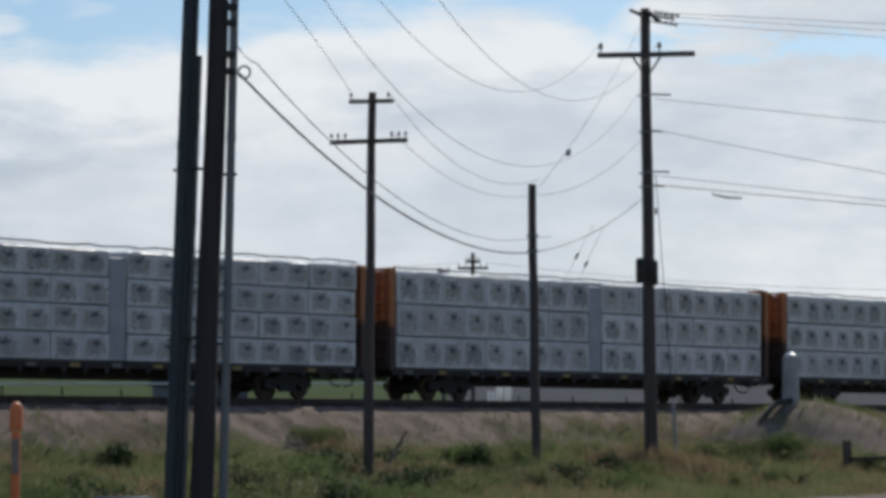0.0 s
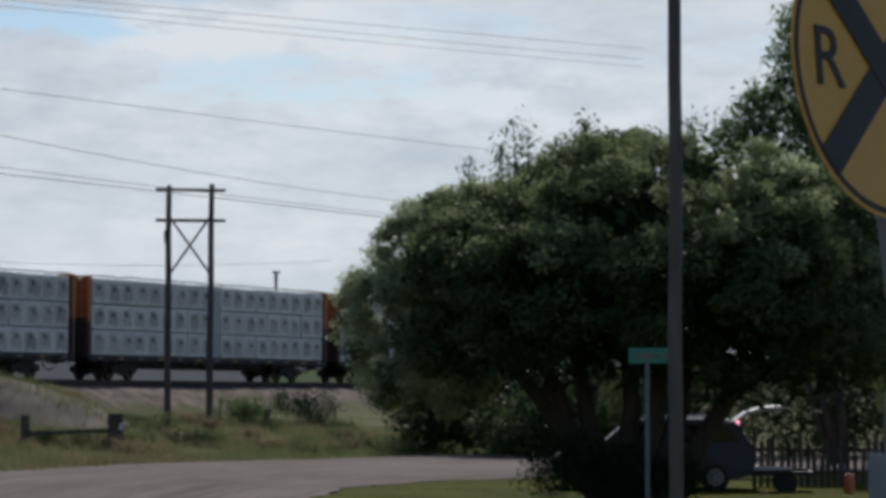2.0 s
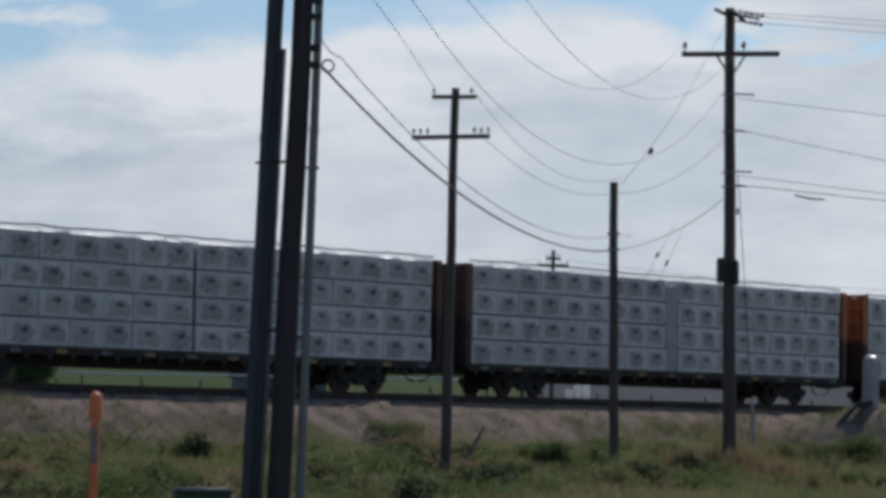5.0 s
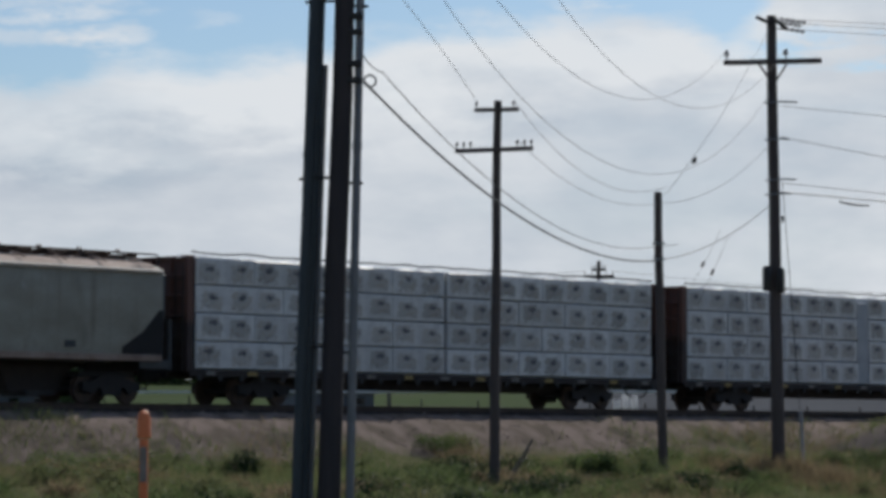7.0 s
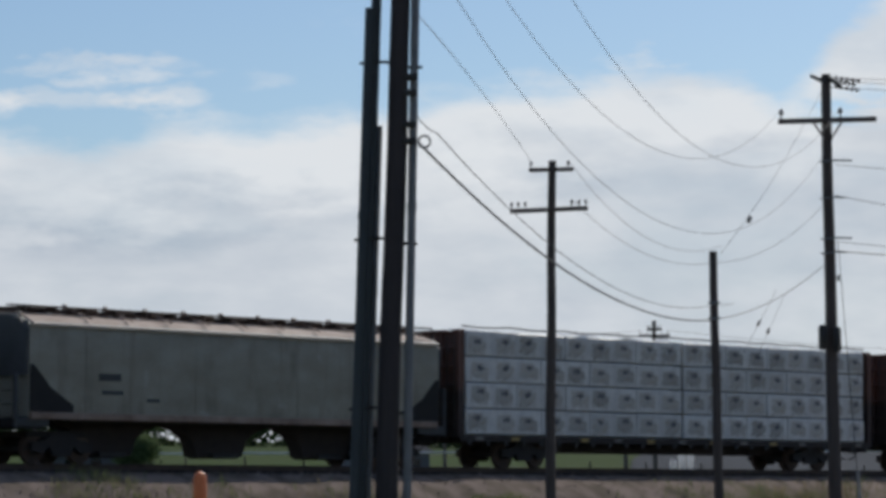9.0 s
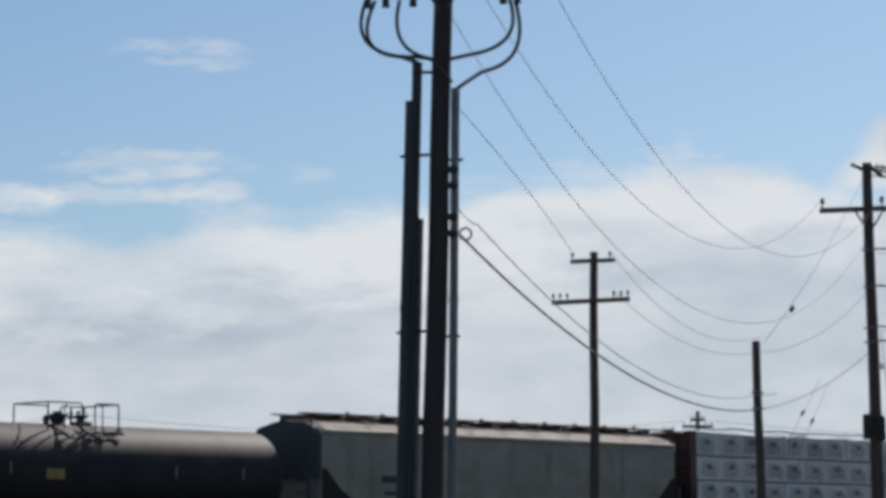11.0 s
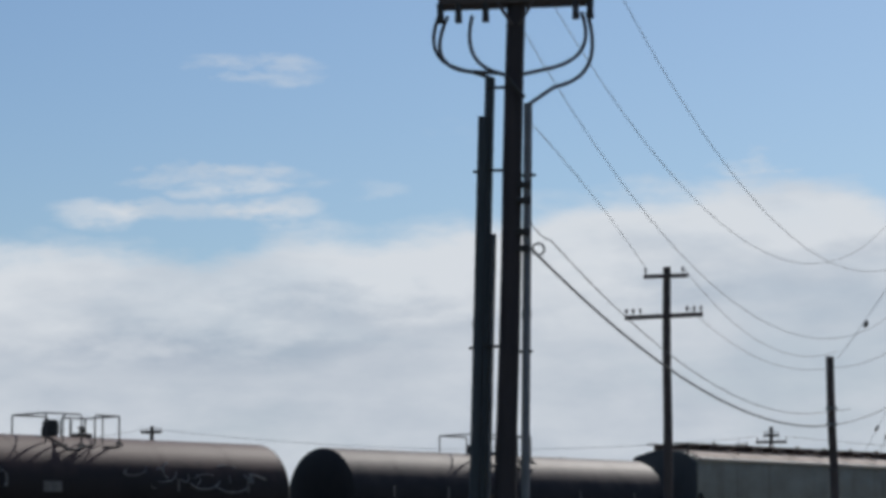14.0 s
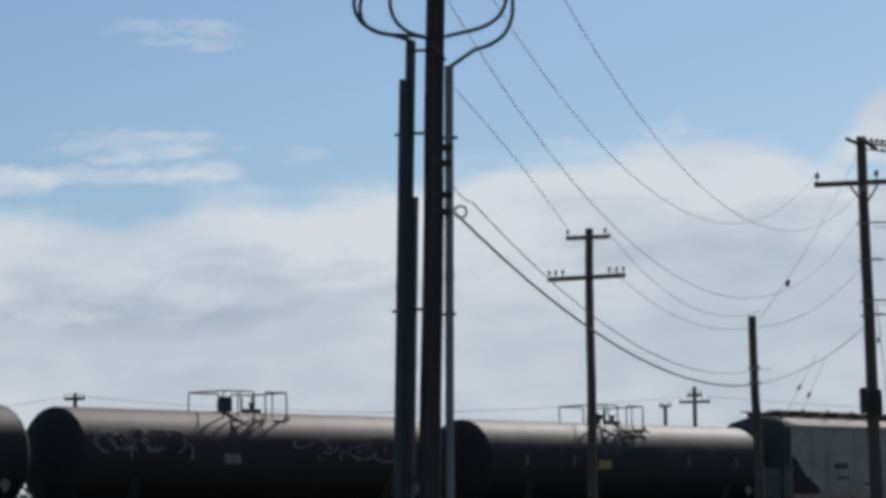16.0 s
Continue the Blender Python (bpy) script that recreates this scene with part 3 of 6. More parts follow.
def strip(name, edge_a, edge_b, mat, lift, across=18, steps=60):
    """A sheet laid on the ground between two curves, each given by a few points."""
    def curve(pts, t):
        t = t * (len(pts) - 1)
        i = min(int(t), len(pts) - 2)
        u = t - i
        p0, p1, p2, p3 = (Vector(pts[min(max(j, 0), len(pts) - 1)]) for j in (i - 1, i, i + 1, i + 2))
        return 0.5 * ((2 * p1) + (p2 - p0) * u + (2 * p0 - 5 * p1 + 4 * p2 - p3) * u * u + (3 * p1 - p0 - 3 * p2 + p3) * u ** 3)
    b = Build()
    v, f = [], []
    for i in range(steps + 1):
        pa, pb = curve(edge_a, i / steps), curve(edge_b, i / steps)
        for j in range(across + 1):
            p = pa.lerp(pb, j / across)
            w = 0.35 if j in (0, across) else 0.0
            x = p.x + w * noise.noise((p.x * 0.8, p.y * 0.8, 3.0))
            y = p.y + w * 1.5 * noise.noise((p.x * 0.8, p.y * 0.8, 8.0))
            v.append((x, y, ground_height(x, y) + lift))
    n = across + 1
    for i in range(steps):
        for j in range(across):
            f.append((i * n + j, i * n + j + 1, (i + 1) * n + j + 1, (i + 1) * n + j))
    b.add(v, f, mat)
    ob = new(name, b.mesh(name, 60))
    uv = ob.data.uv_layers.new(name="lane")
    for lp in ob.data.loops:
        uv.data[lp.index].uv = (lp.vertex_index // n / steps * 6.0, lp.vertex_index % n / across)
    return ob


def rutted(m):
    """Pale wheel tracks running along the road."""
    n, l = m.node_tree.nodes, m.node_tree.links
    b = n["Principled BSDF"]
    src = b.inputs["Base Color"].links[0].from_socket
    mp = n.new("ShaderNodeMapping")
    mp.inputs["Scale"].default_value = (0.5, 26.0, 1.0)
    l.new(n.new("ShaderNodeTexCoord").outputs["UV"], mp.inputs["Vector"])
    ns = n.new("ShaderNodeTexNoise")
    ns.inputs["Scale"].default_value, ns.inputs["Detail"].default_value, ns.inputs["Roughness"].default_value = 1.0, 5.0, 0.6
    l.new(mp.outputs[0], ns.inputs["Vector"])
    r = n.new("ShaderNodeMapRange")
    r.inputs["From Min"].default_value, r.inputs["From Max"].default_value = 0.32, 0.68
    r.inputs["To Min"].default_value, r.inputs["To Max"].default_value = 0.72, 1.30
    l.new(ns.outputs[0], r.inputs["Value"])
    hsv = n.new("ShaderNodeHueSaturation")
    l.new(r.outputs[0], hsv.inputs["Value"])
    l.new(src, hsv.inputs["Color"])
    l.new(hsv.outputs[0], b.inputs["Base Color"])


rutted(M_GRAVEL)
LAWN_EDGE = [(5.5, 4), (6.6, 18), (8.4, 32), (11.6, 47.8), (14.0, 56.0), (18.0, 67.5), (21.6, 73.0), (26.0, 75.0), (40, 78), (70, 84)]
ROAD_FAR = [(-14, 3), (-9, 14), (-4, 30), (2.0, 49.0), (5.0, 62.0), (9.2, 78.0), (16.8, 90.0), (24.5, 94.5), (44, 101), (76, 108)]
tagged(strip("road", LAWN_EDGE, ROAD_FAR, M_GRAVEL, 0.05, 40, 90), "pale grey-brown gravel road bending behind the trees", "road", kind="structure")
tagged(strip("lawn", LAWN_EDGE, [(60, 4), (60, 18), (60, 32), (60, 44), (60, 52), (60, 62), (60, 68), (60, 72), (62, 78), (72, 84)], M_LAWN, 0.03, 60, 60),
       "mown yellow-green lawn corner beside the gravel road", "lawn", kind="structure")


M_ASPHALT = material("far_asphalt", (0.060, 0.066, 0.076), 0.95, 0, (0.040, 0.044, 0.05), 0.05, 2.0, 0.8, 0.2)
tagged(strip("far_road", [(7, 250), (12, 400), (19, 560), (30, 860)], [(60, 250), (100, 400), (150, 560), (240, 860)], M_ASPHALT, 0.3, 30, 60),
       "wide grey asphalt yard beyond the railway", "road", kind="structure")


# ---------------------------------------------------------------- the railway
def track_pose(s, q=0.0, up=0.0):
    x, y = AX * s + AY * q, 105.5 + AY * s - AX * q
    return pose(x, y, 2.26 + GRADE * s + up, 0, math.degrees(math.atan(-GRADE)), math.degrees(HEADING))


def railway():
    rw = thing("railway_track", "rusty steel railway track on dark sleepers and stone ballast", "railway track", kind="structure", at=track_pose(0))
    for y in (-0.72, 0.72):
        b = Build()
        b.box((20, y, -0.02), (270, 0.07, 0.045), M_RAIL, 0.01)
        b.box((20, y, -0.10), (270, 0.02, 0.12), M_RAIL)
        b.box((20, y, -0.17), (270, 0.14, 0.02), M_RAIL)
        part("rail", b, rw)
    tie = Build().box((0, 0, -0.27), (0.23, 2.6, 0.18), M_TIE, 0.02).mesh("sleeper")
    for i in range(260):
        part("sleeper", tie, rw, at=pose(-60 + 0.6 * i, random.uniform(-0.05, 0.05), 0))


railway()


WHEELS, SHARED = [], {}


def wheelset_mesh():
    if "wheelset" not in SHARED:
        w = Build()
        for y in (-0.76, 0.76):
            sg = 1 if y > 0 else -1
            w.tube([(0, y + 0.07 * sg, 0), (0, y - 0.05 * sg, 0)], 0.42, M_RUST, 24)
            w.tube([(0, y - 0.05 * sg, 0), (0, y - 0.08 * sg, 0)], 0.455, M_RUST, 24)
            w.tube([(0, y + 0.07 * sg, 0), (0, y + 0.10 * sg, 0)], 0.17, M_IRON, 10)
            for k in range(3):
                t = 2 * math.pi * k / 3
                w.tube([(0.3 * math.cos(t), y + 0.06 * sg, 0.3 * math.sin(t)), (0.3 * math.cos(t), y + 0.085 * sg, 0.3 * math.sin(t))], 0.04, M_IRON, 6)
        w.tube([(0, -1.06, 0), (0, 1.06, 0)], 0.08, M_IRON, 8)
        SHARED["wheelset"] = w.mesh("wheelset", 35)
    return SHARED["wheelset"]


def bogie(car, x):
    b = Build()
    for y in (-1.0, 1.0):
        b.prism([(x - 1.15, 0.38), (x - 0.75, 0.28), (x - 0.45, 0.5), (x - 0.32, 0.22), (x + 0.32, 0.22), (x + 0.45, 0.5), (x + 0.75, 0.28), (x + 1.15, 0.38),
                 (x + 1.15, 0.62), (x + 0.7, 0.66), (x + 0.4, 0.84), (x - 0.4, 0.84), (x - 0.7, 0.66), (x - 1.15, 0.62)], 1, y - 0.09, y + 0.09, M_TRUCK)
        for k in range(3):
            b.tube([(x - 0.2 + 0.2 * k, y, 0.3), (x - 0.2 + 0.2 * k, y, 0.62)], 0.085, M_TRUCK, 8)
    b.box((x, 0, 0.66), (0.42, 2.2, 0.3), M_TRUCK, 0.04)
    b.box((x, 0, 0.55), (1.5, 1.9, 0.34), M_TRUCK, 0.05)
    b.box((x, 0, 0.86), (2.3, 1.7, 0.2), M_TRUCK, 0.05)
    bg = part("bogie", b, car)
    for dx in (-0.88, 0.88):
        WHEELS.append((part("wheelset", wheelset_mesh(), bg, at=pose(x + dx, 0, 0.42)), x + dx))


def coupler(car, x, way):
    b = Build()
    b.box((x + 0.35 * way, 0, 0.85), (0.75, 0.2, 0.24), M_TRUCK, 0.04)
    b.box((x + 0.68 * way, 0.03, 0.85), (0.28, 0.3, 0.3), M_TRUCK, 0.06)
    b.tube([(x, 0.3, 0.8), (x + 0.3 * way, 0.32, 0.5), (x + 0.62 * way, 0.32, 0.45)], 0.03, M_TRUCK, 6)
    part("coupler", b, car)


def bundle_mesh(length, tall):
    b = Build()
    b.box((0, 0, tall / 2), (length - 0.018, 1.22, tall - 0.035), M_WRAP, 0.035)
    return b.mesh("lumber_pack")


def print_mesh(wide, tall, seed):
    """A printed panel on thin wrap: a ragged grey-tan field with a dark blot in its upper half, cell by cell."""
    rn = random.Random(seed)
    b = Build()
    nx, nz = 13, 9
    sx, sz = wide * rn.uniform(0.74, 0.84), tall * 0.70
    v = [(sx * (i / nx - 0.5) + 0.04 * (j / nz - 0.5), 0, sz * (j / nz - 0.5)) for j in range(nz + 1) for i in range(nx + 1)]
    cx, lean = rn.uniform(5.0, 7.5), rn.uniform(-0.5, 0.5)
    by_mat = {}
    for j in range(nz):
        for i in range(nx):
            edge = min(i, nx - 1 - i, j) + (1 if j > 2 else 0)
            if rn.random() < (0.55, 0.18, 0.05, 0.02)[min(edge, 3)] or (i > 9 and j > 6):
                continue
            d = ((i - cx - lean * (j - 6)) / 2.6) ** 2 + ((j - 6.0) / 1.2) ** 2
            if d < 0.72 + rn.uniform(-0.4, 0.4):
                m = M_INK
            elif rn.random() < 0.10 or d < 1.5 and rn.random() < 0.6:
                m = M_INK_MID
            elif rn.random() < 0.35:
                m = M_INK_TAN
            else:
                m = M_INK_PALE
            by_mat.setdefault(m, []).append((j * (nx + 1) + i, j * (nx + 1) + i + 1, (j + 1) * (nx + 1) + i + 1, (j + 1) * (nx + 1) + i))
    first = True
    for m, faces in by_mat.items():
        if first:
            b.add(v, faces, m)
            first = False
        else:
            o = b.mat(m)
            b.f += faces
            b.k += [o] * len(faces)
    return b.mesh("printed_mark")


def lumber_car(tiers, paint_a, paint_b, seed):
    """A centre-beam flat car with a bulkhead at each end; x runs forward along the train, rails at z = 0."""
    rnd = random.Random(seed)
    words = {3: "three", 4: "four"}[tiers]
    car = thing("lumber_car", f"centre-beam flat car with {words} tiers of white-wrapped lumber", "freight car", "cars of the freight train")
    half = 11.85
    b = Build()
    b.prism([(-half, 1.02), (half, 1.02), (half, 0.82), (8.1, 0.80), (6.6, 0.52), (-6.6, 0.52), (-8.1, 0.80), (-half, 0.82)], 1, -0.35, 0.35, M_FRAME)
    for y in (-1.36, 1.36):
        b.box((0, y, 0.97), (2 * half, 0.07, 0.22), M_FRAME, 0.015)
    for i in range(19):
        b.box((-half + 0.6 + i * (2 * half - 1.2) / 18, 0, 0.95), (0.12, 2.72, 0.16), M_FRAME)
    for i in range(26):
        b.box((-half + 0.4 + i * (2 * half - 0.8) / 25, -1.40, 0.82), (0.16, 0.05, 0.2), M_IRON, 0.01)
    part("underframe", b, car)
    part("deck", Build().box((0, 0, 1.06), (2 * half, 2.74, 0.05), M_FRAME, 0.01), car)
    for i in range(13):
        x = -half + 0.9 + i * (2 * half - 1.8) / 12
        plate = M_YELLOW if i % 2 else M_PALEPLATE
        part("reflector", Build().box((x, -1.402, 0.965), (0.42, 0.01, 0.13), plate, 0.003), car, "faded yellow reflector strip" if i % 2 else "pale stencil panel")
    top = 4.62
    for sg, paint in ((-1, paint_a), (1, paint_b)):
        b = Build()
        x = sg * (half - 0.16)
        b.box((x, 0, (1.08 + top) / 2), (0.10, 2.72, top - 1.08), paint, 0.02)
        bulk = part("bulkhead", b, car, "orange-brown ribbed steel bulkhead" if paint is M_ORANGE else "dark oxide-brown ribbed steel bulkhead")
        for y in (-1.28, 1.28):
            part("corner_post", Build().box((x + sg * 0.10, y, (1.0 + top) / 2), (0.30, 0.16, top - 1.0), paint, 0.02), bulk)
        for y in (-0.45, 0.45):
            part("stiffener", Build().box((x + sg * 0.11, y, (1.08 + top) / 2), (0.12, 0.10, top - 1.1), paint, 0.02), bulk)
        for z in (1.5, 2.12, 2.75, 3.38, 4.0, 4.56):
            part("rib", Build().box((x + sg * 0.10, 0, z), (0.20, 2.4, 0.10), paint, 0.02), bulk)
        lad = Build()
        for y in (-1.20, -0.86):
            lad.box((x + sg * 0.30, y, 2.7), (0.03, 0.03, 3.4), M_IRON)
        for k in range(9):
            lad.tube([(x + sg * 0.30, -1.20, 1.2 + 0.38 * k), (x + sg * 0.30, -0.86, 1.2 + 0.38 * k)], 0.013, M_IRON, 5)
        part("ladder", lad, bulk)
    b = Build()
    b.box((0, 0, top - 0.06), (2 * half - 0.3, 0.36, 0.12), M_BEAM, 0.02)
    for i in range(9):
        b.box((-half + 1.4 + i * (2 * half - 2.8) / 8, 0, (1.08 + top) / 2), (0.16, 0.12, top - 1.15), M_BEAM, 0.02)
    part("centre_beam", b, car)
    if seed == 7:
        part("centre_post", Build().box((0.15, 0, (1.1 + top) / 2 - 0.12), (0.14, 2.3, top - 1.35), M_FRAME, 0.03), car, "dark narrow gap post at the middle of the car")
    else:
        part("centre_post", Build().box((0.15, 0, (1.1 + top) / 2 - 0.12), (0.74, 2.5, top - 1.35), M_BEAM, 0.03), car, "pale blue-grey steel post at the middle of the car")
    # tiers of bundles, a run on each side of the middle post
    base, full = 1.09, 4.60 - 1.09 - (0.0 if tiers == 4 else 0.10)
    tall = full / tiers
    runs = [(-half + 0.32, 0.07 if seed == 7 else -0.25), (0.23 if seed == 7 else 0.55, half - 0.32)]
    meshes, marks = {}, tuple(print_mesh(1.18, tall * k, seed * 10 + i) for i, k in enumerate((1.0, 0.94, 1.04, 0.98, 0.9, 1.0)))
    for tier in range(tiers):
        for lo, hi in runs:
            x = lo
            left = hi - lo
            cuts = {0: [2.44, 2.44, 3.66], 1: [3.66, 2.44, 2.44]}[(tier + seed) % 2]
            size = [c * left / 10.98 for c in cuts] + [2.44 * left / 10.98]
            for sz in size:
                key = round(sz, 2)
                if key not in meshes:
                    meshes[key] = bundle_mesh(key, tall)
                for y in (-0.68, 0.68):
                    m = pose(x + sz / 2 + rnd.uniform(-0.01, 0.01), y + rnd.uniform(-0.03, 0.03), base + tier * tall, 0, 0, rnd.uniform(-0.25, 0.25))
                    lb = part("lumber_pack", meshes[key], car, at=m)
                    if y < 0:
                        n = max(1, round(sz / 1.2))
                        for k in range(n):
                            at = pose((k + 0.5) * sz / n - sz / 2 + rnd.uniform(-0.1, 0.1), -0.615, tall * 0.47 + rnd.uniform(-0.05, 0.05), 0, rnd.uniform(-4, 4))
                            part("printed_mark", rnd.choice(marks), lb, at=at)
                x += sz
    # loose flaps of wrap standing up along the near top edge, and a tie-down cable
    for i in range(34):
        x = -half + 0.5 + i * (2 * half - 1.0) / 33 + rnd.uniform(-0.25, 0.25)
        if abs(x - 0.15) < 0.7 or rnd.random() < 0.15:
            continue
        w, h = rnd.uniform(0.3, 0.75), rnd.uniform(0.06, 0.15)
        f = Build()
        n = 6
        v = [(-w + 2 * w * k / n, 0.03 * math.sin(k * 1.9 + i) * up, -0.03 + (h * rnd.uniform(0.45, 1.0) * math.sin(math.pi * (k + 0.6) / (n + 1.2)) ** 0.5 + 0.03) * up) for up in (0, 1) for k in range(n + 1)]
        f.add(v, [(k, k + 1, n + 2 + k, n + 1 + k) for k in range(n)], M_FLAP)
        part("wrap_flap", f, car, at=pose(x, -1.1 + rnd.uniform(-0.1, 0.25), base + full - 0.02, rnd.uniform(-20, 20), 0, rnd.uniform(-6, 6)))
    b = Build()
    pts = [(-half + 0.2 + i * (2 * half - 0.4) / 40, -1.22 + rnd.uniform(-0.03, 0.03), base + full + 0.10 + rnd.uniform(0, 0.06)) for i in range(41)]
    b.tube(pts, 0.028, M_IRON, 5)
    part("tie_down_cable", b, car, "dark tie-down cable along the load's top edge")
    for x in (-8.3, 8.3):
        bogie(car, x)
    coupler(car, half, 1)
    coupler(car, -half, -1)
    return car


def tank_car(paint, seed, vents):
    rnd = random.Random(seed)
    car = thing("tank_car", "dark brown-black tank car with a railed dome platform" if vents else "rusty dark tank car with worn graffiti and railings", "freight car", "cars of the freight train")
    half, r, cz = 7.7, 1.50, 2.47
    dish = 0.42
    b = Build()
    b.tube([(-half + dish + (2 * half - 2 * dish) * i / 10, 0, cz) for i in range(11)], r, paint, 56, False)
    # weld rings
    shell = part("tank_shell", b, car)
    for x in (-5.2, -2.6, 0.0, 2.6, 5.2):
        part("weld_ring", Build().tube([(x - 0.03, 0, cz), (x + 0.03, 0, cz)], r + 0.006, paint, 48, False), shell)
    for sg in (-1, 1):
        b = Build()
        steps = [math.pi / 2 * k / 8 for k in range(9)]
        b.tube([(sg * (half - dish + dish * math.sin(t)), 0, cz) for t in steps], [max(r * math.cos(t) ** 0.8, 0.02) for t in steps], M_TANK_END, 56, False)
        part("tank_end", b, car, "near-black dished tank end")
    for sg in (-1, 1):
        b = Build()
        x = sg * (half + 0.02)
        b.prism([(-1.3, 0.95), (1.3, 0.95), (1.3, 1.25), (-1.3, 1.25)], 0, min(x, x - sg * 1.9), max(x, x - sg * 1.9), M_TANK_END)
        b.prism([(-1.2, 1.25), (1.2, 1.25), (1.38, 1.9), (0.9, 1.55), (0, 1.4), (-0.9, 1.55), (-1.38, 1.9)], 0, sg * 5.3 - 0.2, sg * 5.3 + 0.2, M_TANK_END)
        b.box((sg * (half + 0.1), 0, 1.0), (0.3, 2.7, 0.24), M_TANK_END, 0.03)
        part("underframe", b, car)
    # walkway platform, railing and fittings on top
    zt = cz + r
    w = 0.80
    for x0, x1 in ((-1.33, -0.05), (0.43, 1.33)):
        rail = Build()
        for y in (-w, w):
            rail.tube([(x0, y, zt - 0.32), (x0, y, zt + 0.56), (x0 + 0.06, y, zt + 0.60), (x1 - 0.06, y, zt + 0.60), (x1, y, zt + 0.56), (x1, y, zt - 0.32)], 0.026, M_IRON, 6)
        if x0 < 0:
            rail.tube([(-0.72, -w, zt - 0.2), (-0.72, -w, zt + 0.50), (-0.62, -w, zt + 0.58)], 0.022, M_IRON, 6)
            rail.tube([(x0, -w, zt + 0.60), (x0, w, zt + 0.60)], 0.024, M_IRON, 6)
        else:
            rail.tube([(x1, -w, zt + 0.60), (x1, w, zt + 0.60)], 0.024, M_IRON, 6)
            rail.tube([(0.72, -w, zt - 0.2), (0.72, -w, zt + 0.58)], 0.022, M_IRON, 6)
        part("railing", rail, car)
    man = Build()
    man.tube([(-0.35, 0, zt - 0.12), (-0.35, 0, zt + 0.10), (-0.35, 0, zt + 0.12), (-0.35, 0, zt + 0.30)] if vents else [(-0.55, 0, zt - 0.12), (-0.55, 0, zt + 0.04), (-0.55, 0, zt + 0.05), (-0.55, 0, zt + 0.40)], [0.17, 0.2, 0.24, 0.31] if vents else [0.2, 0.2, 0.24, 0.24], M_IRON, 18)
    man.tube([(-0.35, 0, zt + 0.28), (-0.35, 0, zt + 0.38)] if vents else [(-0.55, 0, zt + 0.40), (-0.55, 0, zt + 0.46)], 0.14 if vents else 0.2, M_IRON, 14)
    part("manway", man, car)
    val = Build()
    val.box((0.58, 0, zt + 0.05), (0.5, 0.4, 0.12), M_IRON, 0.03)
    val.tube([(0.58, 0, zt), (0.58, 0, zt + 0.22), (0.58, 0, zt + 0.30)], [0.06, 0.08, 0.13], M_IRON, 10)
    val.tube([(0.25, 0.1, zt), (0.25, 0.1, zt + 0.5)], 0.035, M_IRON, 8)
    part("valve_group", val, car)
    part("vent_valve", Build().tube([(-1.02, -0.3, zt - 0.1), (-1.02, -0.3, zt + 0.12), (-1.02, -0.3, zt + 0.24)], [0.05, 0.09, 0.06], M_IRON, 8), car)

    def on_shell(x, up, off=0.10):
        return (x, -math.sqrt(max((r + off) ** 2 - (zt - up - cz) ** 2, 0.0)), zt - up)
    runs = [[(-1.02, -0.35, zt + 0.0), on_shell(-1.0, 0.28), on_shell(-0.85, 0.46), on_shell(-0.45, 0.44), on_shell(-0.15, 0.26)],
            [on_shell(-0.15, 0.05), on_shell(0.05, 0.36), on_shell(0.35, 0.52), on_shell(0.62, 0.40), on_shell(0.68, 0.16)],
            [on_shell(0.0, 0.30), on_shell(0.5, 0.26), on_shell(1.1, 0.24), on_shell(1.33, 0.30)]]
    for pts in runs if vents else runs[:1]:
        part("drain_pipe", Build().tube(pts, 0.034, M_IRON, 8), car, "thin bent dark pipe over the tank's shoulder")
    ring = [2 * math.pi * k / 12 for k in range(13)]
    part("hand_wheel", Build().tube([(1.30 + 0.10 * math.cos(a), -w - 0.05, zt - 0.22 + 0.10 * math.sin(a)) for a in ring], 0.022, M_IRON, 6), car)
    for k in range(3):
        px = -0.9 + 0.9 * k
        part("platform", Build().box((px, -w, zt - 0.30), (0.5, 0.30, 0.04), M_IRON, 0.01), car)
    hand = Build()
    pts = [(-half + 1.0 + i * (2 * half - 2) / 12, -r - 0.08, cz - 0.55) for i in range(13)]
    hand.tube(pts, 0.014, M_TANK_END, 5)
    part("handrail", hand, car)
    for x in (-5.6, -3.2, 3.0, 5.7):
        part("stencil_mark", Build().box((x, -r * 0.985 - 0.02, cz + 0.12), (0.07, 0.02, 0.36), M_PALEPLATE, 0.005), car, "pale vertical stencil mark")
    part("placard", Build().box((-1.6, -r - 0.005, cz - 0.02), (0.66, 0.02, 0.3), M_YELLOW if vents else M_PALEPLATE, 0.005), car, "faded yellow panel")
    dia = Build()
    dia.prism([(6.6, cz - 1.1), (6.8, cz - 0.85), (6.6, cz - 0.6), (6.4, cz - 0.85)], 1, -1.33, -1.30, M_PALEPLATE)
    part("diamond_placard", dia, car, "dull white diamond placard")
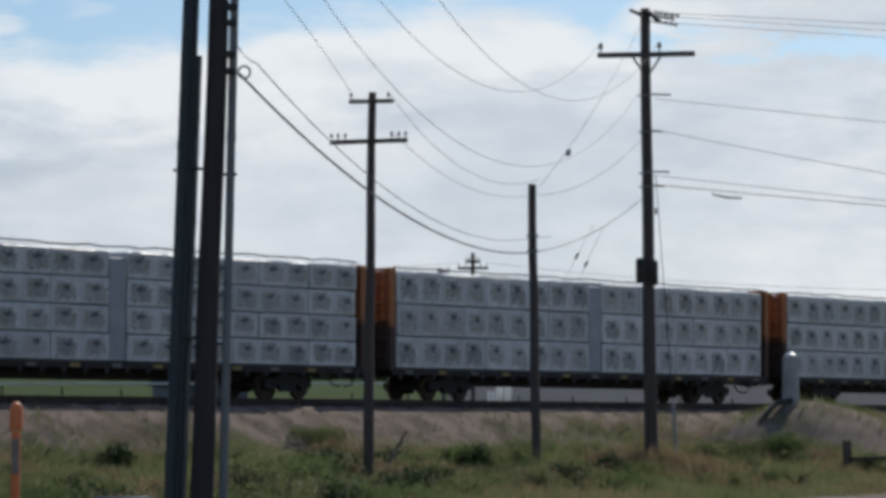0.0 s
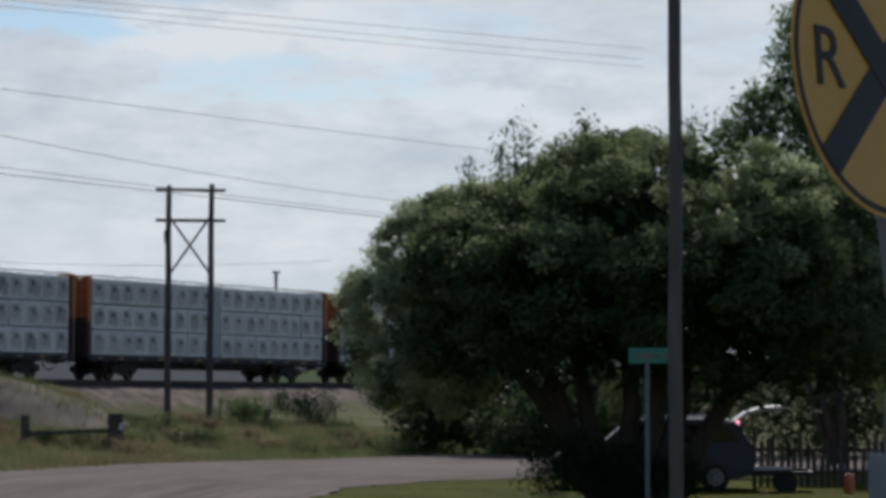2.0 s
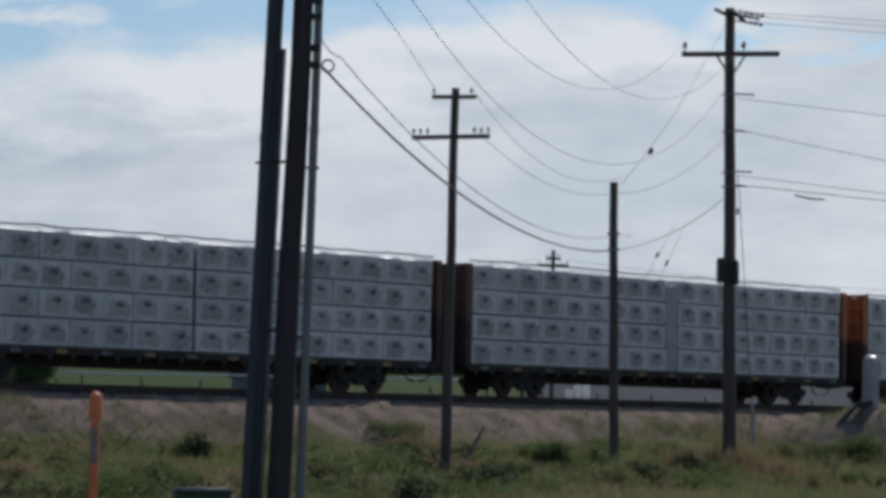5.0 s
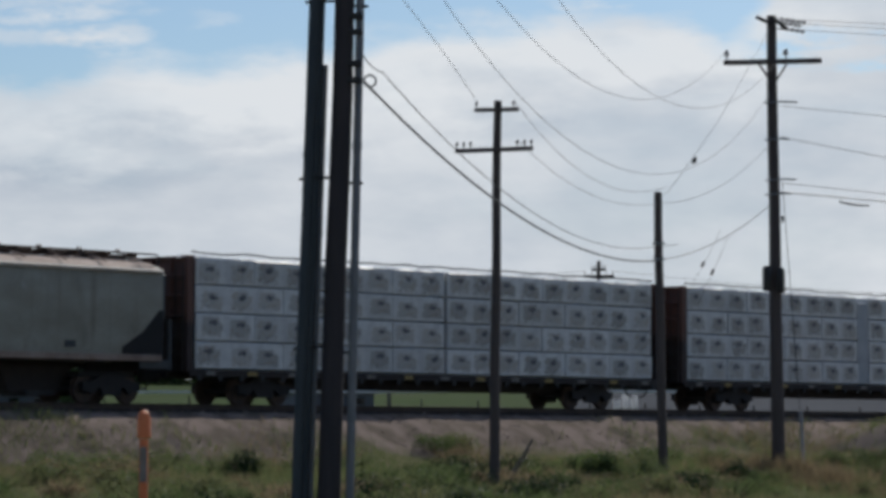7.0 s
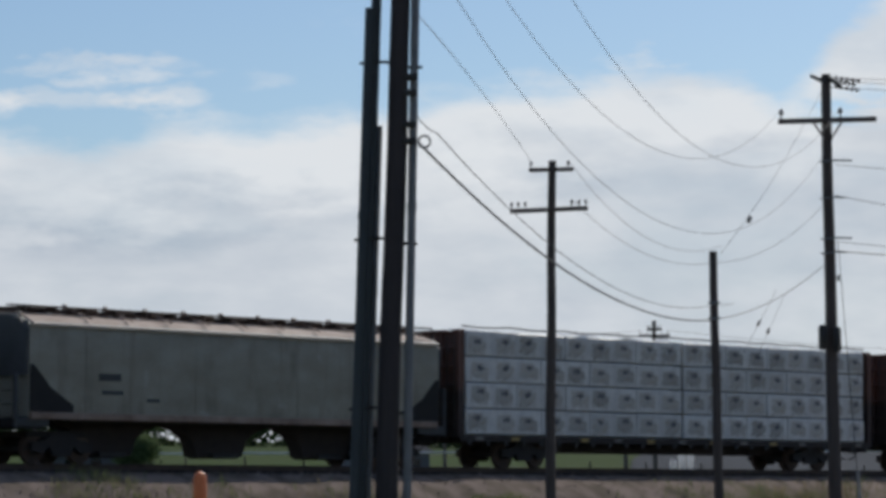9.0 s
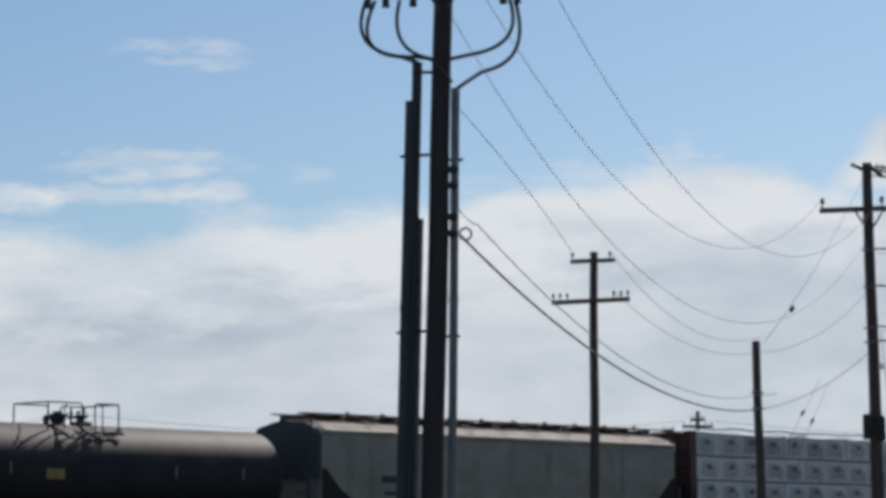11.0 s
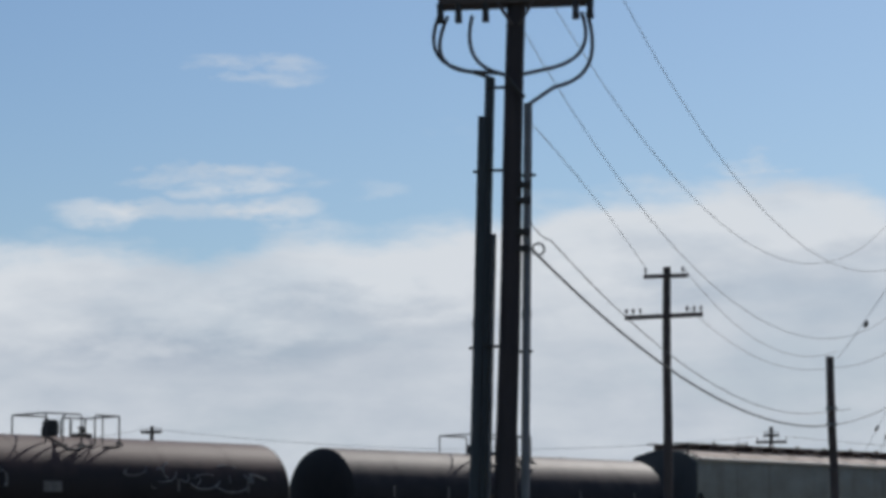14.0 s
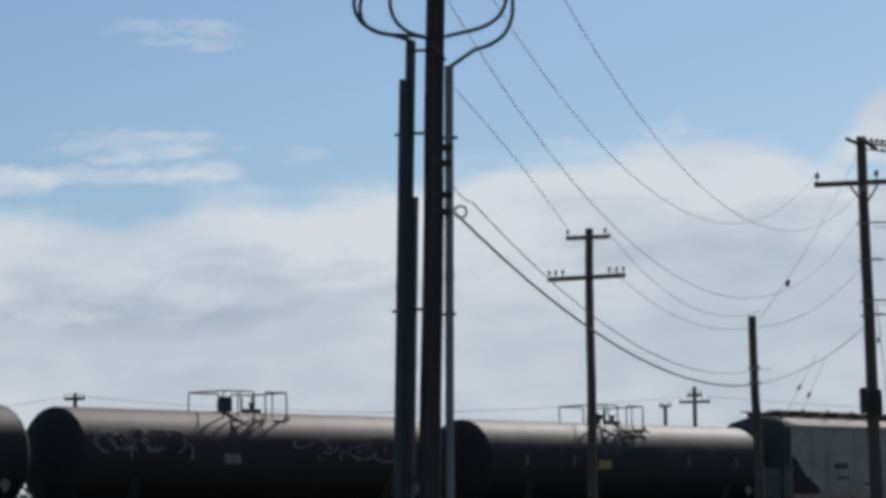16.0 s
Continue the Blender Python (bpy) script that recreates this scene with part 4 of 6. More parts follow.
    if not vents:
        for cx, n in ((-6.2, 9), (-5.2, 9), (-4.3, 7), (1.2, 2), (2.4, 4), (3.4, 4), (4.4, 4), (5.6, 3)):
            for k in range(n):
                x, z, fat = cx + rnd.uniform(-0.55, 0.55), cz + rnd.uniform(0.20, 0.62), rnd.uniform(0.010, 0.028)
                a0, turn, size = rnd.uniform(0, 6.28), rnd.choice((-1, 1)) * rnd.uniform(0.8, 3.0), rnd.uniform(0.14, 0.42)
                pts = []
                for q in range(8):
                    a = a0 + turn * q / 7
                    zz = min(z + 0.8 * size * math.sin(a), cz + 0.8)
                    pts.append((x + size * 1.3 * math.cos(a) + 0.05 * q, -math.sqrt(max(r * r - (zz - cz) ** 2, 0.01)) - 0.004, zz))
                part("graffiti_stroke", Build().tube(pts, fat, M_GRAFFITI, 5), car, "pale looping spray-paint stroke")
    for x in (-5.8, 5.8):
        bogie(car, x)
    coupler(car, half + 0.1, 1)
    coupler(car, -half - 0.1, -1)
    return car


def hopper_car(seed):
    car = thing("hopper_car", "weathered pale grey covered hopper car with a rusty roof walkway", "freight car", "cars of the freight train")
    half = 9.1
    # rounded body cross-section, near side at -y
    side = [(-1.50, 1.35), (-1.55, 1.8), (-1.57, 3.1), (-1.56, 3.95), (-1.50, 4.06), (-1.2, 4.22), (-0.7, 4.36), (0, 4.42), (0.7, 4.36), (1.2, 4.22), (1.50, 4.06), (1.56, 3.95), (1.57, 3.1), (1.55, 1.8), (1.50, 1.35)]
    b = Build()
    b.prism(side, 0, -half + 0.45, half - 0.45, M_HOPPER)
    part("body", b, car)
    roof = [(-1.58, 4.00), (-1.50, 4.10), (-1.22, 4.25), (-0.7, 4.39), (0, 4.46), (0.7, 4.39), (1.22, 4.25), (1.50, 4.10), (1.58, 4.00), (1.45, 3.95), (0, 4.25), (-1.45, 3.95)]
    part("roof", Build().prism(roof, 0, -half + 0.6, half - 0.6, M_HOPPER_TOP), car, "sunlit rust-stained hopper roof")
    for i in range(4):
        x = -half + 2.6 + i * (2 * half - 5.2) / 3
        part("side_seam", Build().box((x, -1.570, 2.6), (0.04, 0.012, 2.3), M_HOPPER, 0.004), car)
    part("side_sill", Build().box((0, -1.53, 1.38), (2 * half - 1.0, 0.14, 0.2), M_HOPPER_TOP, 0.02), car, "stained lower sill")
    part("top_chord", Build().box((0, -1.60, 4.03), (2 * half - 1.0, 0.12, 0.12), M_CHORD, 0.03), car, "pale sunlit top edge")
    walk_b = Build()
    for y in (-0.62, 0.62):
        walk_b.box((0, y, 4.62), (2 * half - 0.8, 0.30, 0.04), M_RUST, 0.01)
    for i in range(15):
        walk_b.box((-half + 0.9 + i * (2 * half - 1.8) / 14, 0, 4.52), (0.08, 1.6, 0.16), M_RUST)
    part("roof_walkway", walk_b, car, "rusty roof walkway")
    for i in range(10):
        x = -half + 2.0 + i * (2 * half - 4.0) / 9
        hatch = part("roof_hatch", Build().box((x, 0, 4.56), (1.1, 0.6, 0.14), M_RUST, 0.04), car)
        part("hatch_clamp", Build().box((x + 0.62, -0.5, 4.66), (0.16, 0.10, 0.14), M_CHORD, 0.02), hatch, "pale hatch clamp")
        part("roof_rib", Build().box((x + 0.9, -1.0, 4.40), (0.06, 0.9, 0.05), M_HOPPER_TOP, 0.01, Euler((radians(16), 0, 0)).to_matrix()), car)
    for sg in (-1, 1):
        e = Build()
        x0 = sg * (half - 0.45)
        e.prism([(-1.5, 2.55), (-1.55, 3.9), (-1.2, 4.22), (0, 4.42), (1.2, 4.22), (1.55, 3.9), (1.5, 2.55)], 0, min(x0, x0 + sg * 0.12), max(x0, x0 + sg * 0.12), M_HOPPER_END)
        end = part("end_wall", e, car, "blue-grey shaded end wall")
        s = Build()
        s.prism([(x0, 2.6), (x0 + sg * 0.05, 2.6), (x0 - sg * 2.4, 1.25), (x0 - sg * 2.5, 1.25)], 1, -1.4, 1.4, M_TANK_END)
        for y in (-1.42, 1.42):
            s.box((sg * (half - 0.06), y, 1.8), (0.12, 0.14, 1.6), M_HOPPER_END, 0.02)
            s.box((sg * (half - 0.65), y, 1.2), (1.3, 0.12, 0.28), M_HOPPER_END, 0.02)
        s.box((sg * (half - 0.5), 0, 1.15), (1.1, 2.9, 0.3), M_TANK_END, 0.03)
        s.box((sg * (half - 0.9), 0, 1.95), (0.1, 0.5, 1.5), M_HOPPER_END, 0.02)
        part("end_frame", s, end)
        # thin near-black plate on the side, in the outline of the end slope
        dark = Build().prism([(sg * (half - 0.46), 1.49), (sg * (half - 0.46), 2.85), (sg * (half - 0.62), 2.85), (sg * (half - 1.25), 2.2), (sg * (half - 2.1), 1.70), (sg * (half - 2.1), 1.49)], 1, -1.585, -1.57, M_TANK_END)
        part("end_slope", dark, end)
        part("grab_rail", Build().tube([(sg * (half - 0.40), -1.2, 4.24), (sg * (half - 0.25), -1.2, 4.46), (sg * (half - 0.45), -1.2, 4.58), (sg * (half - 1.1), -1.2, 4.58)], 0.03, M_IRON, 6), end)
        for k in range(4):
            part("ladder_rung", Build().tube([(sg * (half + 0.02), -1.35, 1.3 + 0.4 * k), (sg * (half + 0.02), -0.9, 1.3 + 0.4 * k)], 0.02, M_IRON, 5), end)
    for i in range(3):
        x = -4.6 + 4.6 * i
        hb = Build()
        hb.prism([(x - 2.3, 1.40), (x + 2.3, 1.40), (x + 2.0, 1.18), (x + 1.5, 1.02), (x + 1.15, 0.78), (x + 0.95, 0.26), (x - 0.95, 0.26), (x - 1.15, 0.78), (x - 1.5, 1.02), (x - 2.0, 1.18)], 1, -0.3, 0.3, M_FRAME)
        hb.box((x, 0, 0.28), (1.1, 1.2, 0.16), M_IRON, 0.03)
        for y in (-1.24, 1.24):
            hb.box((x, y, 1.26), (4.5, 0.06, 0.12), M_FRAME, 0.02)
        part("hopper_outlet", hb, car)
    for x, z, sx, sz in ((-5.6, 2.55, 0.85, 0.22), (-5.5, 2.1, 0.8, 0.12), (4.9, 1.75, 0.42, 0.2), (-3.9, 1.9, 0.5, 0.1)):
        part("stencil_mark", Build().box((x, -1.582, z), (sx, 0.012, sz), M_HOPPER_END, 0.003), car, "faded dark stencil bar")
    for x in (-7.0, 7.0):
        bogie(car, x)
    coupler(car, half, 1)
    coupler(car, -half, -1)
    return car


# where each car's middle stands at the start, forward along the track
TRAIN = []
for start, tiers, pa, pb, seed in ((87.5, 3, M_ORANGE, M_ORANGE, 1), (62.2, 3, M_ORANGE, M_BROWN, 2), (37.0, 3, M_ORANGE, M_ORANGE, 3), (12.0, 3, M_ORANGE, M_ORANGE, 4), (-13.2, 4, M_BROWN, M_ORANGE, 6), (-38.4, 4, M_BROWN, M_BROWN, 7)):
    TRAIN.append((lumber_car(tiers, pa, pb, seed), start))
TRAIN.append((hopper_car(8), -60.2))
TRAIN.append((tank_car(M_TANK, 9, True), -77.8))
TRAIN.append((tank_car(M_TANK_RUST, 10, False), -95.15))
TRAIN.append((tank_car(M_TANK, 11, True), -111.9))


def travel(t):
    """How far the train has gone: about 5 m/s, slowing a little."""
    lag = ((0, -0.15), (2, -0.07), (4, -0.05), (6, -0.28), (8, -0.55), (10, -0.55), (12, -0.70), (14, -1.00), (16, -1.30))
    for (t0, d0), (t1, d1) in zip(lag, lag[1:]):
        if t <= t1:
            return 5.0 * t + d0 + (d1 - d0) * (t - t0) / (t1 - t0)


# ---------------------------------------------------------------- poles and wires
def spot(bearing, climb, reach):
    """A place fitted to the camera's view by bearing, climb and level distance from where the camera stands."""
    a = radians(bearing)
    return Vector((reach * math.sin(a), reach * math.cos(a), EYE.z + reach * math.tan(radians(climb))))


def wood_pole(b, base, top, r0, r1, m, n=16):
    base, top = Vector(base), Vector(top)
    pts = [base.lerp(top, i / 8) + Vector((0.012 * math.sin(i * 1.7), 0, 0)) for i in range(9)]
    b.tube(pts, [r0 + (r1 - r0) * i / 8 for i in range(9)], m, n)


def pin_insulator(thing_ob, p, s=1.0):
    b = Build()
    p = Vector(p)
    b.tube([p, p + Vector((0, 0, 0.12 * s))], 0.018 * s, M_IRON, 6)
    b.tube([p + Vector((0, 0, 0.10 * s)), p + Vector((0, 0, 0.14 * s)), p + Vector((0, 0, 0.20 * s)), p + Vector((0, 0, 0.24 * s))], [0.055 * s, 0.06 * s, 0.05 * s, 0.03 * s], M_GLASS_INS, 8)
    part("insulator", b, thing_ob)


def crossarm(pole, c, half, thick, tilt=0.0, deep=0.0, brace=0.0):
    c = Vector(c)
    t = Euler((0, radians(tilt), radians(deep))).to_matrix()
    arm = part("crossarm", Build().box(c, (2 * half, thick * 0.85, thick), M_POLE, 0.01, t), pole)
    if brace:
        b = Build()
        for sg in (-1, 1):
            b.tube([c + Vector((sg * brace, -0.09, -thick / 2)), c + Vector((sg * 0.06, -0.2, -thick / 2 - brace * 1.35))], 0.034, M_POLE, 6)
        part("brace", b, arm)
    return lambda u, dz=0.0: c + t @ Vector((u, 0, thick / 2 + dz))


def pole_a():
    p = thing("utility_pole", "dark weathered utility pole with two crossarms and pin insulators", "utility pole", "poles beside the railway")
    base, top = Vector((0.14, 80.5, -0.3)), spot(0.188, 5.90, 80.5)
    b = Build()
    wood_pole(b, base, top, 0.15, 0.105, M_POLE)
    part("shaft", b, p)
    lo = crossarm(p, spot(0.12, 4.965, 80.35), 1.05, 0.12, -1.9)
    hi = crossarm(p, spot(0.17, 5.73, 80.35), 0.60, 0.11, -1.0)
    for u in (-1.0, -0.82, -0.63, 0.62, 0.82, 1.0):
        pin_insulator(p, lo(u), 0.75)
    for u in (-0.54, 0.46):
        pin_insulator(p, hi(u), 0.75)
    b = Build().tube([base + Vector((0.25, -0.6, 0.3)), base + Vector((0.95, -0.7, 1.45))], 0.02, M_POLE_GREY, 6)
    part("leaning_stake", b, p)
    return lo, hi


def pole_stump():
    p = thing("utility_pole", "bare dark utility pole cut short without crossarms", "utility pole", "poles beside the railway")
    b = Build()
    wood_pole(b, (5.25, 90.3, -0.3), spot(3.248, 4.14, 90.45), 0.15, 0.12, M_POLE)
    part("shaft", b, p)
    for climb in (3.16, 2.86):
        q = spot(3.26, climb, 90.45)
        part("cable_clamp", Build().box(q, (0.34, 0.34, 0.07), M_GALV, 0.01), p)


def pole_b():
    p = thing("utility_pole", "tall dark utility pole with a braced crossarm and switch gear", "utility pole", "poles beside the railway")
    base, top = Vector((9.16, 95.0, -0.3)), spot(5.43, 7.47, 95.4)
    b = Build()
    wood_pole(b, base, top, 0.225, 0.155, M_POLE, 18)
    part("shaft", b, p)
    arm = crossarm(p, spot(5.45, 6.60, 95.1), 1.55, 0.16, -1.1, 0, 0.44)
    pin_insulator(p, arm(-1.45), 1.3)
    pin_insulator(p, arm(0.42), 1.3)
    b = Build()
    t = spot(5.43, 7.38, 95.2)
    b.tube([t + Vector((-0.48, 0, 0.12)), t + Vector((0, -0.1, -0.12))], 0.06, M_IRON, 8)
    b.tube([t + Vector((0.05, -0.1, 0.05)), t + Vector((0.5, 0, -0.28))], 0.06, M_IRON, 8)
    for dz, l in ((0.05, 1.0), (-0.06, 0.85), (-0.24, 0.95)):
        for k in range(5):
            x = 0.30 + (l - 0.3) * k / 4
            b.tube([t + Vector((x, 0, dz - 0.03 * k)), t + Vector((x + 0.07, 0, dz - 0.03 * k))], 0.065, M_GLASS_INS, 8)
        b.tube([t + Vector((0.1, 0, dz)), t + Vector((l + 0.1, 0, dz - 0.12))], 0.02, M_IRON, 6)
    part("dead_end_insulators", b, p)
    for climb, l in ((5.82, 0.55), (5.12, 0.3), (4.35, 0.5), (4.08, 0.35)):
        q = spot(5.46, climb, 95.2)
        b = Build().tube([q + Vector((-0.28, -0.1, -0.02)), q + Vector((0.22, -0.1, 0.03)), q + Vector((0.2 + l, 0, 0.02))], 0.028, M_GALV, 6)
        part("wire_bracket", b, p)
    for dx, lo_c, hi_c, r in ((-0.22, 2.24, 2.72, 0.14), (0.23, 2.2, 2.68, 0.12)):
        b = Build()
        u, v = spot(5.44, lo_c, 95.2) + Vector((dx, -0.1, 0)), spot(5.44, hi_c, 95.2) + Vector((dx, -0.1, 0))
        b.tube([u, u.lerp(v, 0.08), u.lerp(v, 0.9), v], [r * 0.7, r, r, r * 0.6], M_IRON, 14)
        part("cable_terminal", b, p)
    b = Build()
    b.tube([base + Vector((0.9, 0.8, 0.2)), base + Vector((0.78, 0.7, 2.45))], 0.06, M_CONCRETE, 8)
    part("guy_guard", b, p, "dirty white plastic guy-wire guard")
    b = Build().tube([base + Vector((0.9, 0.8, 0.2)), base + Vector((0.72, 0.66, 3.0)), spot(5.62, 4.3, 95.3)], 0.012, M_WIRE, 5)
    part("guy_wire", b, p)
    b = Build()
    q = spot(5.62, 3.55, 95.3)
    b.tube([q, q + Vector((0, 0, 0.2))], 0.04, M_IRON, 8)
    part("strain_insulator", b, p)
    return arm


def h_frame():
    p = thing("h_frame_pole", "two-post dark timber utility frame with crossarms and cross bracing", "utility pole", "poles beside the railway")
    tops, bases = (spot(11.908, 3.60, 123.4), spot(12.722, 3.63, 124.4)), (Vector((25.42, 120.85, -0.1)), Vector((27.32, 121.45, -0.1)))
    for b0, t0 in zip(bases, tops):
        b = Build()
        wood_pole(b, b0, t0, 0.15, 0.11, M_POLE)
        part("post", b, p)
    for climb in (3.51, 2.93):
        c = spot(12.305, climb, 123.7)
        c.y -= 0.15
        crossarm(p, c, 1.5, 0.13, -0.5, 6)
    lo0, lo1 = bases[0].lerp(tops[0], 0.63), bases[1].lerp(tops[1], 0.63)
    hi0, hi1 = bases[0].lerp(tops[0], 0.875), bases[1].lerp(tops[1], 0.875)
    for u, v in ((lo0, hi1), (hi0, lo1)):
        part("cross_brace", Build().tube([u, v], 0.05, M_POLE, 6), p)
    pl = bases[0].lerp(tops[0], 0.79)
    part("insulator", Build().tube([pl + Vector((-0.12, -0.15, -0.25)), pl + Vector((-0.12, -0.15, 0.25))], 0.1, M_IRON, 8), p)
    part("tag", Build().box(bases[1] + Vector((0.17, -0.1, 0.7)), (0.14, 0.02, 0.42), M_WHITE, 0.005), p, "white tag plate")


def pole_c():
    """The riser pole with conduits and cable loops."""
    p = thing("riser_pole", "stout dark utility pole with cable conduits strapped along it", "utility pole")
    base, top = Vector((-2.92, 54.1, -0.3)), spot(-2.62, 11.35, 54.25)
    lean = (top - base).normalized()

    def on(climb, dx=0.0, dy=0.0):
        z = EYE.z + 54.2 * math.tan(radians(climb))
        return base + lean * ((z - base.z) / lean.z) + Vector((dx, dy, 0))
    b = Build()
    wood_pole(b, base, top, 0.215, 0.17, M_POLE_DARK, 22)
    part("shaft", b, p)
    pipes = ((-0.45, 0.02, 9.58, 0.095, M_CONDUIT, "conduit", "dark blue-grey conduit pipe"), (-0.55, -0.10, 8.82, 0.098, M_CONDUIT, "conduit", "dark blue-grey conduit pipe"),
             (-0.32, 0.10, 6.6, 0.045, M_GALV, "thin_conduit", "thin grey conduit"), (0.26, -0.02, 9.07, 0.08, M_GALV, "riser_conduit", "grey steel riser conduit"))
    for dx, dy, climb, r, m, name, label in pipes:
        b = Build()
        lo, hi = on(-2.9, dx * (1.04 if dx < -0.5 else 1.55 if dx > 0 else 1.02), dy), on(climb, dx, dy)
        b.tube([lo.lerp(hi, i / 6) for i in range(7)], r, m, 12)
        for k in (0.33, 0.66):
            q = lo.lerp(hi, k)
            b.tube([q - lean * 0.06, q + lean * 0.06], r * 1.12, m, 12)
        part(name, b, p, label)
    for climb in (4.43, 7.8, 9.38, 1.2):
        b = Build()
        q = on(climb)
        b.box(q + Vector((-0.33, -0.05, 0)), (0.42, 0.06, 0.05), M_IRON, 0.01)
        part("standoff_bracket", b, p)
        if climb < 9:
            part("standoff_bracket", Build().box(q + Vector((0.28, -0.05, -0.1)), (0.3, 0.06, 0.05), M_IRON, 0.01), p)
            part("conduit_strap", Build().box(q + Vector((-0.62, -0.12, -0.03)), (0.2, 0.05, 0.05), M_IRON, 0.01), p)
    arm_c = on(11.02, 0, -0.22)
    arm = crossarm(p, arm_c, 1.42, 0.15, -0.6, 0, 0.32)
    crossarm(p, on(11.02, 0, 0.24), 1.42, 0.15, -0.6)
    for u in (-1.38, -1.05, -0.55, 1.10, 1.36):
        b = Build()
        q = arm(u, -0.12)
        b.tube([q, q + Vector((0, -0.02, -0.18)), q + Vector((0, -0.02, -0.36))], [0.075, 0.06, 0.07], M_IRON, 8)
        b.tube([q + Vector((0, 0, 0.1)), q + Vector((0.03, 0, 0.36))], 0.06, M_GLASS_INS, 8)
        part("cable_terminal", b, p)

    def loop(u0, drop, mid_dx, mid_climb, end):
        q = arm(u0, -0.35)
        m = on(mid_climb, mid_dx, -0.2)
        pts = []
        c1 = Vector((q.x + (0.35 * (1 if u0 > 0 else -1)) * drop, q.y, m.z + 0.15))
        for i in range(15):
            t = i / 14
            if t < 0.7:
                s = t / 0.7
                pts.append(q * (1 - s) ** 2 + c1 * 2 * s * (1 - s) + m * s * s)
            else:
                pts.append(m.lerp(end, (t - 0.7) / 0.3))
        b = Build().tube(pts, 0.036, M_WIRE, 7)
        part("cable_loop", b, p)
    loop(-1.42, 1.0, -0.75, 9.66, on(9.58, -0.45, 0.0))
    loop(-0.80, 0.7, -0.15, 9.6, on(9.15, 0.2, -0.22))
    loop(-1.25, 1.2, -0.9, 9.68, on(9.62, -0.2, -0.22))
    loop(1.30, 1.0, 0.75, 9.35, on(9.06, 0.28, -0.02))
    loop(1.20, 0.9, 0.55, 9.68, on(9.66, 0.1, 0.2))
    # old hardware where the message cables leave
    for climb in (6.28, 6.6, 7.2, 7.5):
        b = Build()
        q = on(climb)
        b.box(q + Vector((0.22, -0.12, 0)), (0.26, 0.12, 0.12), M_IRON, 0.02)
        part("cable_clamp", b, p)
    b = Build()
    q = on(6.28, 0.50, 0)
    b.tube([q + Vector((0.11 * math.cos(t), 0, 0.11 * math.sin(t))) for t in [2 * math.pi * i / 12 for i in range(13)]], 0.02, M_GALV, 6)
    part("cable_ring", b, p)
    return on, arm


def wire(a, c, sag, r=0.014, mat=None, label="thin overhead wire sagging between poles"):
    a, c = Vector(a), Vector(c)
    pts = []
    for i in range(25):
        t = i / 24
        q = a.lerp(c, t)
        q.z -= 4 * sag * t * (1 - t)
        pts.append(q)
    return thing("overhead_wire", label, "wire", "overhead wires", b=Build().tube(pts, r, mat or (M_WIRE if r > 0.0125 else M_WIRE_PALE), 6))


a_lo, a_hi = pole_a()
pole_stump()
b_arm = pole_b()
h_frame()
c_on, c_arm = pole_c()

STUMP_LO, STUMP_HI = spot(3.26, 2.84, 90.4), spot(3.26, 3.12, 90.4)


def wire_by(a, c, bearing, climb, r=0.008, mat=None, label="thin overhead wire sagging between poles"):
    """A wire from a to c that hangs through the sight line at that bearing and climb."""
    a, c = Vector(a), Vector(c)
    k = math.tan(radians(bearing))
    t = (k * a.y - a.x) / ((c.x - a.x) - k * (c.y - a.y))
    q = a.lerp(c, t)
    z = EYE.z + math.hypot(q.x, q.y) * math.tan(radians(climb))
    return wire(a, c, (q.z - z) / (4 * t * (1 - t)), r, mat, label)


THICK = "thick black message cable sagging between poles"
wire_by(c_on(6.24, 0.42), STUMP_LO, 0.0, 4.11, 0.024, M_WIRE, THICK)
wire_by(c_on(6.45, 0.72), STUMP_HI, 0.21, 4.24, 0.011, M_WIRE, THICK)
wire_by(c_on(6.95, 0.26), c_on(6.45, 0.72), -2.15, 6.5, 0.010, M_WIRE, "short curled black cable end on the pole")
wire_by(STUMP_LO, spot(5.35, 3.85, 95.2), 4.27, 3.14, 0.013, M_WIRE, THICK)
wire(STUMP_HI, spot(3.62, 3.14, 91), 0.02, 0.010)
wire_by(spot(-2.36, 8.68, 54.2), a_hi(-0.54, 0.2), -1.09, 7.14)
wire_by(spot(-2.75, 10.9, 54.2), spot(5.40, 6.0, 95.1), -0.75, 7.68)
wire_by(spot(-2.35, 11.7, 54.2), b_arm(-1.45, 0.3), 0.23, 7.77)
wire_by(spot(-1.35, 12.6, 54.2), b_arm(0.42, 0.3), 1.42, 7.74)
wire_by(a_hi(0.46, 0.2), spot(3.4, 4.24, 90.6), 1.88, 4.48)
wire_by(a_lo(0.62, 0.2), spot(3.26, 3.93, 90.4), 1.67, 4.26)
wire_by(spot(3.26, 3.93, 90.4), spot(5.36, 5.0, 95.2), 4.48, 4.27)
wire(spot(3.4, 4.1, 90.6), spot(4.38, 5.45, 93), 0.05, 0.009)
wire(spot(4.38, 5.45, 93), spot(5.38, 7.2, 95.1), 0.05, 0.007)
thing("strain_insulator", "small dark strain insulator hanging in a guy wire", "insulator",
      b=Build().tube([spot(3.92, 4.68, 92), spot(3.952, 4.74, 92), spot(3.98, 4.80, 92)], [0.04, 0.075, 0.04], M_IRON, 8))
